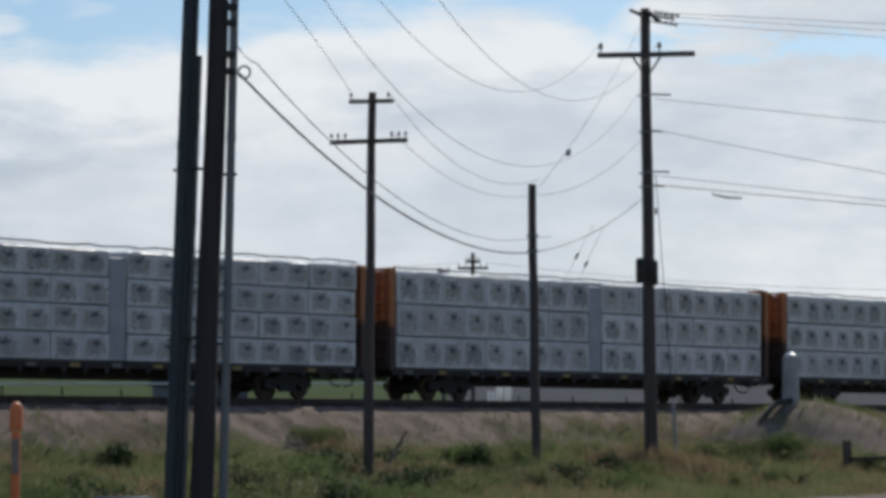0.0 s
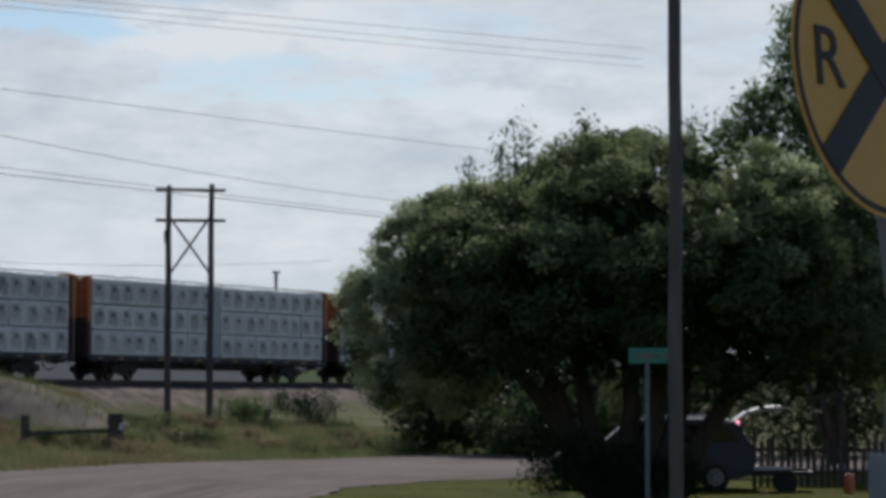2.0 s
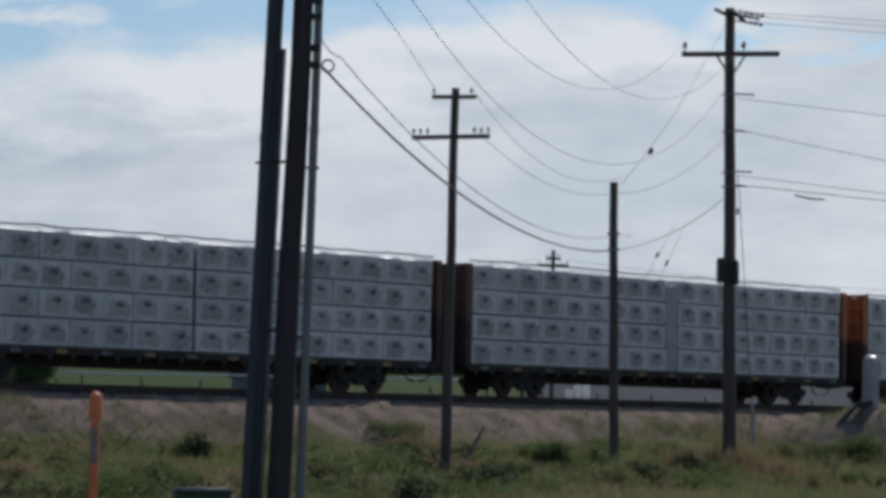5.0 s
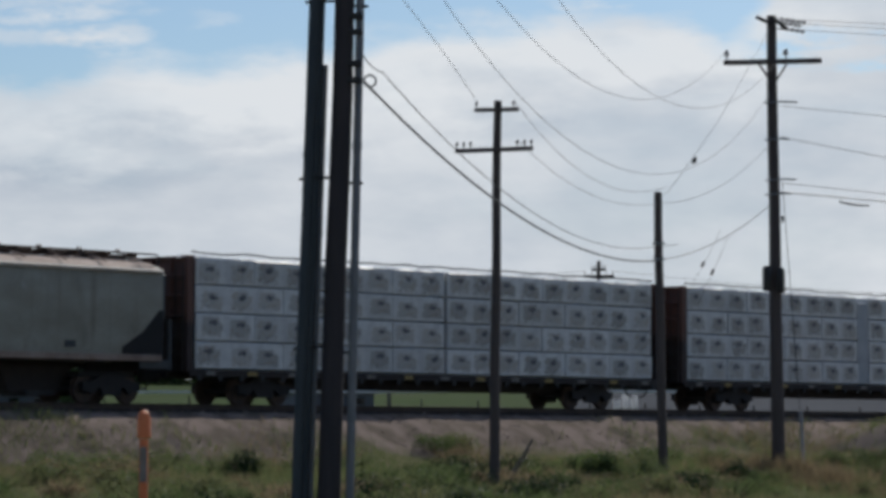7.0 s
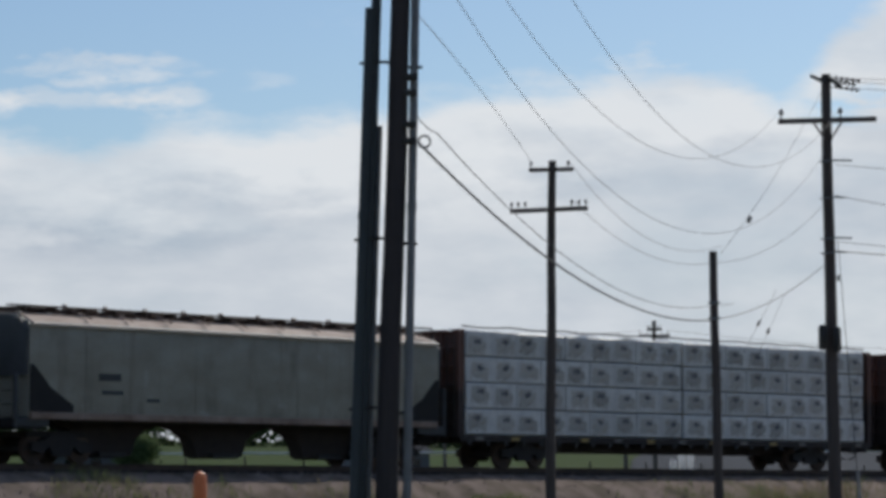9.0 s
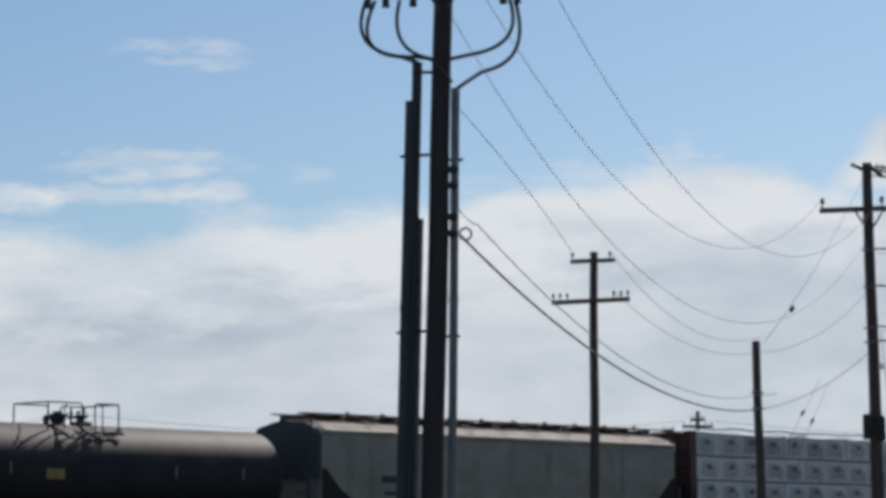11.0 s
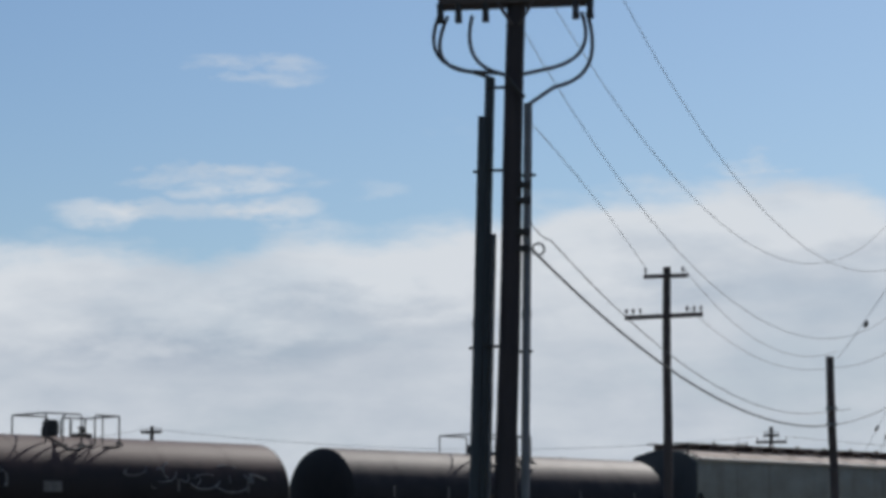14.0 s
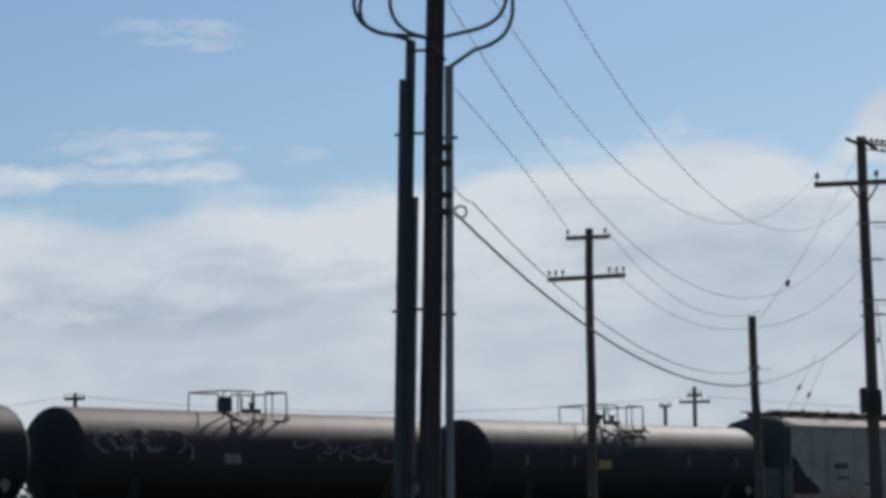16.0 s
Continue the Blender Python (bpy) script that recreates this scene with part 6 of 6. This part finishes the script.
def simple_tree(origin, lobes, count, size, mat, label, seed, trunk=0.2, name="tree", dense=6):
    p = thing(name, label, "tree")
    g = frame_at(origin)
    ls = [(g(*c), r) for c, r in lobes]
    b = Build()
    limbs(b, g(0, 0, -0.3), [(ls[i][0], Vector((0.1 * i, 0, 0))) for i in range(min(4, len(ls)))], trunk, M_BARK, seed)
    part("trunk", b, p)
    leaf_cloud("crown", ls, count, size, mat, p, seed)
    # inner leaves darker than the crown: inside shade put into the colour
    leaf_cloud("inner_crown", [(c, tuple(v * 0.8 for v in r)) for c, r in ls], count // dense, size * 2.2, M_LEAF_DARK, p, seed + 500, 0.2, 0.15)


def bush(x, y, w, h, mat, label, seed, count=3000, size=0.10, name="shrub"):
    z = ground_height(x, y)
    p = thing(name, label, "shrub")
    rnd = random.Random(seed)
    b = Build()
    for k in range(6):
        e = Vector((x + rnd.uniform(-w, w) * 0.35, y + rnd.uniform(-w, w) * 0.3, z + h * rnd.uniform(0.6, 0.9)))
        b.tube([(x, y, z - 0.05), (x * 0.5 + e.x * 0.5, y * 0.5 + e.y * 0.5, z + h * 0.4), e], [0.03, 0.02, 0.008], M_BARK, 5)
    tagged(part("stem", b, p), kind="stuff")
    ls = [((x + rnd.uniform(-0.3, 0.3) * w, y + rnd.uniform(-0.2, 0.2) * w, z + h * rnd.uniform(0.35, 0.62)), (w * rnd.uniform(0.25, 0.38), w * 0.3, h * rnd.uniform(0.3, 0.42))) for k in range(5)]
    leaf_cloud("foliage", ls, count, size, mat, p, seed, 0.2, 0.3)


def bank_rubble():
    """Loose stones strewn over the bare bank beside the track."""
    rng = np.random.default_rng(91)
    cube = np.array([(x, y, z) for x in (-1, 1) for y in (-1, 1) for z in (-1, 1)], float)
    quads = [(0, 1, 3, 2), (4, 6, 7, 5), (0, 4, 5, 1), (2, 3, 7, 6), (0, 2, 6, 4), (1, 5, 7, 3)]
    V, F = [], []
    while len(F) < 6 * 3600:
        x, y = rng.uniform(-24, 40), rng.uniform(80, 128)
        s, q, zr = along(x, y)
        if q < 2.6 or q > 7.2 or abs(x) > 0.36 * y:
            continue
        r = 0.014 + 0.024 * rng.random() ** 3
        pts = cube * r * (0.55 + 0.6 * rng.random((8, 3))) * np.array((1.2, 1.0, 0.55))
        o = len(V)
        V += (pts + np.array((x, y, ground_height(x, y) + r * 0.2))).tolist()
        F += [tuple(o + i for i in k) for k in quads]
    me = bpy.data.meshes.new("bank_rubble")
    me.from_pydata(V, [], F)
    me.materials.append(M_STONE)
    tagged(new("bank_rubble", me), "loose brown-grey stones strewn over the railway bank", "stones", kind="stuff")


bank_rubble()
big_tree()
simple_tree((38.5, 84.0, -0.6), [((-3.3, 0, 10.0), (0.5, 0.7, 0.6)), ((-2.3, 0, 10.5), (0.6, 0.8, 1.2)), ((-1.1, 0, 12.3), (0.8, 0.9, 2.0)), ((-0.3, 0, 9.4), (1.4, 1.2, 1.8)), ((0.4, 0, 13.4), (1.2, 1.2, 2.4)), ((2.0, 0, 9.6), (1.9, 1.6, 2.8)), ((0.6, 0, 6.5), (2.4, 1.9, 2.2)), ((3.4, 0, 6.6), (2.2, 1.8, 2.4))],
            60000, 0.16, M_LEAF_MID, "tall dark cottonwood with an uneven leafy top", 32, 0.14, dense=24)
simple_tree((37.5, 70.5, -0.6), [((-2.4, 0, 3.2), (1.7, 1.5, 1.8)), ((-2.6, 0, 5.6), (1.5, 1.4, 1.6)), ((-0.6, 0, 4.2), (1.6, 1.5, 1.9)), ((1.2, 0, 5.4), (2.0, 1.6, 2.1)), ((0.8, 0, 2.6), (2.2, 1.7, 1.7)), ((3.0, 0, 4.4), (2.0, 1.7, 2.2))],
            36000, 0.14, M_LEAF_YELLOW, "sunlit yellow-green garden tree behind the parked camper", 33, 0.1, dense=40)
simple_tree((33.0, 97.5, -0.6), [((-3.0, 0, 1.5), (2.0, 1.2, 1.5)), ((-0.6, 0, 1.7), (2.2, 1.2, 1.7)), ((1.9, 0, 1.9), (2.2, 1.2, 1.8)), ((4.4, 0, 1.8), (2.2, 1.2, 1.8))], 20000, 0.15, M_LEAF_DARK, "dark thicket across the gravel road", 35, 0.08, "thicket")
simple_tree((40.0, 92.0, -0.6), [((-7.5, 0, 1.0), (3.0, 1.2, 1.3)), ((-3.0, 0, 1.6), (3.0, 1.2, 2.1)), ((1.5, 0, 1.8), (3.0, 1.2, 2.4)), ((6, 0, 1.9), (3.2, 1.2, 2.5)), ((10, 0, 1.9), (3.2, 1.2, 2.5))], 42000, 0.13, M_LEAF, "olive brush along the far side of the yard", 36, 0.06, "thicket")
bush(22.1, 61.0, 2.6, 1.75, M_LEAF_DARK, "dark round shrub at the foot of the shade tree", 41, 9000, 0.085)
bush(23.4, 60.2, 1.8, 1.1, M_LEAF_DARK, "low dark shrub at the foot of the shade tree", 42, 4500, 0.08)
bush(28.4, 119.5, 2.6, 1.25, M_SAGE, "grey-green sagebrush on the bank", 43)
bush(31.6, 121.0, 3.4, 1.7, M_LEAF_DARK, "dark sagebrush on the bank", 44, 4200)
bush(14.6, 103.5, 1.9, 0.9, M_SAGE, "low dark weed clump by the dirt mound", 45)
bush(3.35, 86.0, 1.3, 0.9, M_SAGE, "low dark weed clump near the poles", 46)
rnd = random.Random(78)
made = 0
while made < 85:
    by = rnd.uniform(58, 100)
    bx = rnd.uniform(-0.15, 0.16) * by
    s, q, zr = along(bx, by)
    if q < 5 or bx > 0.32 * (by - 40) - 6:
        continue
    kind = (M_GRASS, M_SAGE, M_LEAF_DARK, M_GRASS, M_STRAW)[made % 5]
    bush(bx, by, rnd.uniform(0.9, 2.6), rnd.uniform(0.4, 0.8), kind, "tan clump of dry straw in the rough grass" if kind is M_STRAW else "lumpy green mound of weeds in the rough grass", 300 + made, 1300, 0.085, "weed_clump")
    made += 1
rnd = random.Random(79)
made = 0
while made < 60:
    by = rnd.uniform(96, 124)
    bx = rnd.uniform(10, 36)
    s, q, zr = along(bx, by)
    if q < 6.5 or by < 90.5 + 0.42 * max(bx - 16.8, 0) + 1.5 or math.hypot(bx - 17.5, by - 112) < 5:
        continue
    kind = (M_STRAW, M_GRASS, M_SAGE, M_STRAW, M_GRASS, M_LEAF)[made % 6]
    bush(bx, by, rnd.uniform(0.8, 2.4), rnd.uniform(0.3, 0.75), kind, "tan clump of dry straw in the rough grass" if kind is M_STRAW else "lumpy green mound of weeds in the rough grass", 500 + made, 900, 0.09, "weed_clump")
    made += 1
rnd = random.Random(77)
made = 0
while made < 90:
    bx, by = rnd.uniform(-14, 14), rnd.uniform(62, 104)
    s, q, zr = along(bx, by)
    if q < 8 or bx > 0.32 * (by - 40) - 6 and by < 88:
        continue
    bush(bx, by, rnd.uniform(0.7, 2.0), rnd.uniform(0.25, 0.6), M_SAGE if made % 3 else M_GRASS, "low grey-green weed clump in dry grass", 100 + made, 420, 0.085, "weed_clump")
    made += 1


def blades(name, label, mat, count, where, tall, wide, seed, clump=0.35, per=14):
    """Grass: bent three-sided blades in tufts."""
    rng = np.random.default_rng(seed)
    V, F = [], []
    n = 0
    while n < count:
        x, y = where(rng)
        if x is None:
            continue
        k = int(rng.integers(per // 2, per))
        h = tall * (0.55 + 0.8 * rng.random())
        for _ in range(k):
            px, py = x + rng.normal() * clump, y + rng.normal() * clump
            pz = ground_height(px, py) - 0.02
            a = rng.random() * math.pi
            w = wide * (0.6 + 0.8 * rng.random())
            dx, dy = math.cos(a) * w / 2, math.sin(a) * w / 2
            hh = h * (0.6 + 0.7 * rng.random())
            lx, ly = rng.normal() * 0.28 * hh, rng.normal() * 0.28 * hh
            o = len(V)
            V += [(px - dx, py - dy, pz), (px + dx, py + dy, pz), (px + lx * 0.4 + dx * 0.7, py + ly * 0.4 + dy * 0.7, pz + hh * 0.6), (px + lx * 0.4 - dx * 0.7, py + ly * 0.4 - dy * 0.7, pz + hh * 0.6), (px + lx, py + ly, pz + hh)]
            F += [(o, o + 1, o + 2, o + 3), (o + 3, o + 2, o + 4)]
            n += 1
    me = bpy.data.meshes.new(name)
    me.from_pydata(V, [], F)
    me.materials.append(mat)
    return tagged(new(name, me), label, "grass", kind="stuff")


def edge_x(pts, y):
    for (x0, y0), (x1, y1) in zip(pts, pts[1:]):
        if y0 <= y <= y1:
            return x0 + (x1 - x0) * (y - y0) / (y1 - y0)
    return None


def wild(rng):
    y = rng.uniform(40, 122)
    x = rng.uniform(-0.19 * y - 1, 0.34 * y)
    s, q, zr = along(x, y)
    e = edge_x(ROAD_FAR, y)
    if q < 4.3 + 2.6 * noise.noise((x * 0.3, y * 0.3, 15.0)) or (e is not None and x > e - 0.2) or rng.random() > 0.25 + 0.75 * (noise.noise((x * 0.25, y * 0.25, 6.0)) > -0.1):
        return None, None
    return x, y


def strawy(rng):
    x, y = wild(rng)
    if x is None or noise.noise((x * 0.14, y * 0.14, 12.0)) < 0.08:
        return None, None
    return x, y


def lawny(rng):
    y = rng.uniform(36, 78)
    x = rng.uniform(8, 0.56 * y)
    e = edge_x(LAWN_EDGE, y)
    if e is None or x < e + 0.1:
        return None, None
    return x, y


blades("wild_grass", "uneven green wild grass on rough ground", M_GRASS, 125000, wild, 0.27, 0.021, 61)
blades("dry_grass", "tufts of pale dry grass on rough ground", M_STRAW, 52000, strawy, 0.30, 0.020, 62)
def pole_foot(rng):
    a, d = rng.uniform(0, 6.28), abs(rng.normal()) * 1.1
    return 9.6 + d * 1.3 * math.cos(a), 94.2 + d * math.sin(a)


blades("dry_grass", "tall tan dry grass round the foot of a pole", M_STRAW, 5000, pole_foot, 0.62, 0.022, 64, 0.2)
blades("lawn_grass", "short yellow-green lawn grass", M_LAWN_BLADE, 32000, lawny, 0.07, 0.022, 63, 0.3, 18)


# ---------------------------------------------------------------- parked vehicles and the yard
def wheel(parent, x, y, r, w=0.2):
    b = Build()
    b.tube([(x, y - w / 2, r), (x, y - w / 2 + 0.03, r), (x, y + w / 2 - 0.03, r), (x, y + w / 2, r)], [r * 0.9, r, r, r * 0.9], M_TYRE, 24)
    t = part("tyre", b, parent)
    b = Build()
    b.tube([(x, y - w / 2 - 0.012, r), (x, y + w / 2 + 0.012, r)], r * 0.6, M_CHROME, 16)
    for k in range(5):
        a = 2 * math.pi * k / 5
        b.box((x + 0.32 * r * math.cos(a), y - w / 2 - 0.014, r + 0.32 * r * math.sin(a)), (r * 0.14, 0.012, r * 0.14), M_IRON, 0, Euler((0, -a, 0)).to_matrix())
    part("rim", b, t)


def minivan():
    # length along x, rear towards +x
    x, y = spot(22.55, 0, 73.0).xy
    p = thing("minivan", "dark blue minivan parked with its tailgate raised", "car", at=pose(x - 1.66, y + 0.6, ground_height(x, y), 0, 0, -20.5))
    prof = [(-2.45, 0.42), (-2.45, 0.80), (-2.25, 0.95), (-1.35, 1.10), (-0.75, 1.60), (-0.35, 1.72), (1.55, 1.74), (1.95, 1.66), (2.28, 1.12), (2.40, 0.95), (2.42, 0.42), (1.95, 0.30), (-2.1, 0.30)]
    b = Build().prism(prof, 1, -0.93, 0.93, M_VAN)
    body = part("body", b, p)
    glass = [(-0.72, 1.16), (-0.45, 1.58), (0.35, 1.62), (0.35, 1.16)]
    glass2 = [(0.45, 1.16), (0.45, 1.62), (1.75, 1.58), (2.05, 1.18)]
    for g in (glass, glass2):
        part("side_window", Build().prism(g, 1, -0.942, -0.925, M_WINDOW), p, "dark tinted window")
    part("roof_rack", Build().box((0.7, -0.78, 1.79), (1.9, 0.05, 0.06), M_CHROME, 0.015).box((0.7, 0.78, 1.79), (1.9, 0.05, 0.06), M_CHROME, 0.015), p, "bright roof rails")
    # white strip painted where sun glints along the blue roof's edge
    part("roof_edge", Build().box((0.6, -0.86, 1.735), (2.3, 0.10, 0.03), M_WHITE, 0.01), p, "white strip for the sunlit edge of the roof")
    gate = Build()
    gate.tube([(1.9, 0, 1.72), (2.2, 0, 1.92), (2.6, 0, 2.04), (3.05, 0, 2.06), (3.2, 0, 2.0)], 0.05, M_VAN, 8)
    pts = [(1.9, 1.70), (2.2, 1.90), (2.6, 2.02), (3.05, 2.05), (3.22, 1.98), (3.05, 1.97), (2.6, 1.93), (2.2, 1.80)]
    # white on a blue van: the light on the tailgate, as colour
    gate = Build().prism(pts, 1, -0.78, 0.78, M_WHITE)
    part("tailgate", gate, p, "raised tailgate catching the light")
    part("tail_light", Build().box((1.98, -0.80, 1.66), (0.10, 0.16, 0.10), M_RED, 0.02), p, "red tail light")
    part("tail_light", Build().box((2.36, -0.86, 1.0), (0.10, 0.14, 0.30), M_RED_DARK, 0.02), p, "dark red tail light")
    part("bumper", Build().box((2.44, 0, 0.5), (0.12, 1.8, 0.24), M_VAN, 0.04), p)
    for wx in (-1.55, 1.45):
        for wy in (-0.84, 0.84):
            wheel(p, wx, wy, 0.34)


def camper():
    # nose towards +x
    x, y = 25.95, 52.4
    p = thing("camper_van", "old white camper van with a raised roof on the lawn", "camper van", at=pose(x + 0.95, y + 0.1, ground_height(x, y), 0, 0, -101.5))
    b = Build().prism([(-2.9, 0.45), (-2.9, 2.25), (-2.7, 2.50), (0.9, 2.56), (1.30, 2.30), (1.42, 2.02), (1.95, 1.35), (2.75, 1.18), (2.85, 0.95), (2.85, 0.42)], 1, -1.0, 1.0, M_CAMPER)
    part("body", b, p)
    part("raised_roof", Build().box((-0.9, 0, 2.56), (3.4, 1.8, 0.16), M_CAMPER, 0.06), p)
    part("windscreen", Build().prism([(1.44, 2.0), (1.93, 1.40), (1.99, 1.42), (1.50, 2.02)], 1, -0.86, 0.86, M_WINDOW), p, "dark windscreen")
    for sg in (-1, 1):
        lo, hi = (1.003, 1.012) if sg > 0 else (-1.012, -1.003)
        part("door_window", Build().prism([(0.55, 1.38), (0.55, 1.98), (1.15, 1.98), (1.62, 1.38)], 1, lo, hi, M_WINDOW), p)
        part("side_window", Build().prism([(-2.4, 1.35), (-2.4, 1.95), (-1.85, 1.95), (-1.85, 1.35)], 1, lo, hi, M_WINDOW), p)
        part("mirror", Build().box((1.35, sg * 1.16, 1.5), (0.1, 0.22, 0.3), M_IRON, 0.03), p)
        part("headlight", Build().tube([(2.84, sg * 0.75, 0.85), (2.875, sg * 0.75, 0.85)], 0.11, M_CHROME, 14), p)
    part("grille", Build().box((2.86, 0, 0.82), (0.03, 1.2, 0.26), M_IRON, 0.01), p)
    part("bumper", Build().box((2.92, 0, 0.5), (0.14, 1.95, 0.2), M_CHROME, 0.04), p)
    for wx in (-1.75, 1.85):
        for wy in (-0.88, 0.88):
            wheel(p, wx, wy, 0.37)


minivan()
camper()


def picket_fence():
    a, c = Vector((29.2, 68.6, 0)), Vector((33.2, 65.8, 0))
    p = thing("picket_fence", "weathered grey picket fence with uneven pales", "fence")
    rnd = random.Random(5)
    n = 30
    for i in range(n):
        q = a.lerp(c, i / (n - 1))
        z = ground_height(q.x, q.y)
        h = rnd.uniform(0.95, 1.3) if i % 7 else 1.45
        b = Build().prism([(-0.05, 0), (0.05, 0), (0.05, h - 0.06), (0, h), (-0.05, h - 0.06)], 1, -0.012, 0.012, M_FENCE)
        part("pale", b, p, at=pose(q.x, q.y, z - 0.03, 0, rnd.uniform(-2.5, 2.5), -35))
    for z in (0.35, 0.9):
        b = Build().box(a.lerp(c, 0.5) + Vector((0, 0.03, ground_height(31, 67) + z)), ((c - a).length + 0.1, 0.04, 0.08), M_FENCE, 0.01, Euler((0, 0, math.atan2(c.y - a.y, c.x - a.x))).to_matrix())
        part("fence_rail", b, p)


picket_fence()


def flat_trailer():
    x, y = spot(23.55, 0, 71.5).xy
    p = thing("utility_trailer", "low dark flat trailer with scrap wood behind the minivan", "trailer", at=pose(x, y, ground_height(x, y), 0, 0, -20))
    part("bed", Build().box((0, 0, 0.46), (1.5, 1.1, 0.10), M_IRON, 0.02), p)
    part("load", Build().box((0.0, -0.2, 0.56), (1.3, 0.3, 0.08), M_FENCE, 0.01, Euler((0, 0.05, 0.06)).to_matrix()).box((-0.2, -0.45, 0.58), (0.9, 0.14, 0.06), M_WHITE, 0.01), p, "loose pale boards")
    for yy in (-0.6, 0.6):
        part("tyre", Build().tube([(0.1, yy - 0.07, 0.27), (0.1, yy + 0.07, 0.27)], 0.27, M_TYRE, 20), p)


flat_trailer()
x, y = spot(25.5, 0, 60.5).xy
panel = thing("board_panel", "pale grey boarded panel standing beside the camper", "fence panel", at=pose(x, y, ground_height(x, y), 0, 0, -24))
for k in range(3):
    part("board", Build().box((-0.21 + 0.21 * k, 0, 0.58), (0.20, 0.025, 1.18), M_CAMPER, 0.006), panel)
for z in (0.25, 1.0):
    part("batten", Build().box((0, 0.03, z), (0.60, 0.035, 0.08), M_FENCE, 0.006), panel)
x, y = spot(24.85, 0, 70.5).xy
thing("safety_barrel", "small faded orange barrel by the fence", "barrel", b=Build().tube([(x, y, ground_height(x, y)), (x, y, ground_height(x, y) + 0.2), (x, y, ground_height(x, y) + 0.48)], [0.12, 0.13, 0.11], M_MARKER, 16))


# ---------------------------------------------------------------- beyond the railway
def far_house(bearing, reach, w, h, roof_h, label):
    q = spot(bearing, 0, reach)
    z = ground_height(q.x, q.y)
    p = thing("house", label, "house", at=pose(q.x, q.y, z, 0, 0, -bearing + 14))
    part("wall", Build().box((0, 0, h / 2), (w, 6.0, h), M_SIDING, 0.03), p)
    part("roof", Build().prism([(-3.4, h - 0.05), (3.4, h - 0.05), (0, h + roof_h)], 0, -w / 2 - 0.3, w / 2 + 0.3, M_SLATE), p, "grey pitched roof")
    for i in range(3):
        part("window", Build().box((-w * 0.32 + i * w * 0.32, -3.02, h * 0.55), (w * 0.12, 0.05, h * 0.4), M_WINDOW, 0.01), p)


simple_tree(spot(-7.75, 0.0, 178), [((-0.5, 0, 1.1), (0.9, 0.9, 0.8)), ((0.4, 0, 1.3), (0.9, 0.9, 0.8))], 9000, 0.12, M_LEAF_MID, "small olive tree in the field beyond the tracks", 37, 0.06)
# added house shape stands in for a low blue-grey box here
far_house(-8.75, 190, 5.2, 1.1, 0.4, "small house shape standing in for a low blue-grey box")
far_house(-3.1, 230, 6.0, 1.4, 0.9, "low blue-grey building with a dark roof beyond the tracks")
# made-up cylinders that repeat the white utility box at this bearing
for i, dx in enumerate((-0.55, 0.0, 0.55)):
    q = spot(2.62, 0, 150)
    z = ground_height(q.x, q.y)
    thing("white_tank", "upright white cylinder repeating the white utility box", "tank", "white tanks in the field",
          b=Build().tube([(q.x + dx, q.y, z - 0.1), (q.x + dx, q.y, z + 0.85), (q.x + dx, q.y, z + 0.92)], [0.22, 0.22, 0.12], M_WHITE, 14))
fence = thing("field_fence", "low white rail fence along the green field", "fence")
f0, f1 = spot(-16, 0.33, 210), spot(9, 0.33, 230)
for k in range(24):
    q = f0.lerp(f1, k / 23)
    z = ground_height(q.x, q.y)
    part("post", Build().box((q.x, q.y, z + 0.5), (0.12, 0.12, 1.2), M_FENCE, 0.01), fence)
part("fence_rail", Build().tube([f0, f0.lerp(f1, 0.5), f1], 0.07, M_WHITE, 6), fence)


def far_woods():
    """A dark uneven belt of trees along the far edge of the fields."""
    rn = random.Random(51)
    lobes = []
    for k in range(70):
        q = spot(-16 + 30 * k / 69 + rn.uniform(-0.2, 0.2), 0, 640 + rn.uniform(-12, 12))
        h = rn.uniform(4.5, 8.5)
        lobes.append(((q.x, q.y, ground_height(q.x, q.y) + h * 0.40), (rn.uniform(3.6, 6.0), 4.0, h * 0.60)))
    p = thing("far_woods", "dark green belt of distant trees beyond the fields", "woods", kind="stuff")
    leaf_clumps("foliage", lobes, 900, 40, 1.3, 0.8, M_LEAF, p, 52)
    leaf_cloud("inner_foliage", lobes, 24000, 1.6, M_LEAF_DARK, p, 53, 0.2, 0.1)


far_woods()


# ---------------------------------------------------------------- motion of the train
def motions():
    for car, start in TRAIN:
        walk(car, [(t, track_pose(start + travel(t))) for t in range(0, 17, 2)])
    # the wheels roll: 0.42 m radius
    times = [round(0.1 * i, 1) for i in range(161)]
    for wheelset, x in WHEELS:
        walk(wheelset, [(t, pose(x, 0, 0.42, 0, math.degrees(travel(t) / 0.42), 0)) for t in times])


motions()
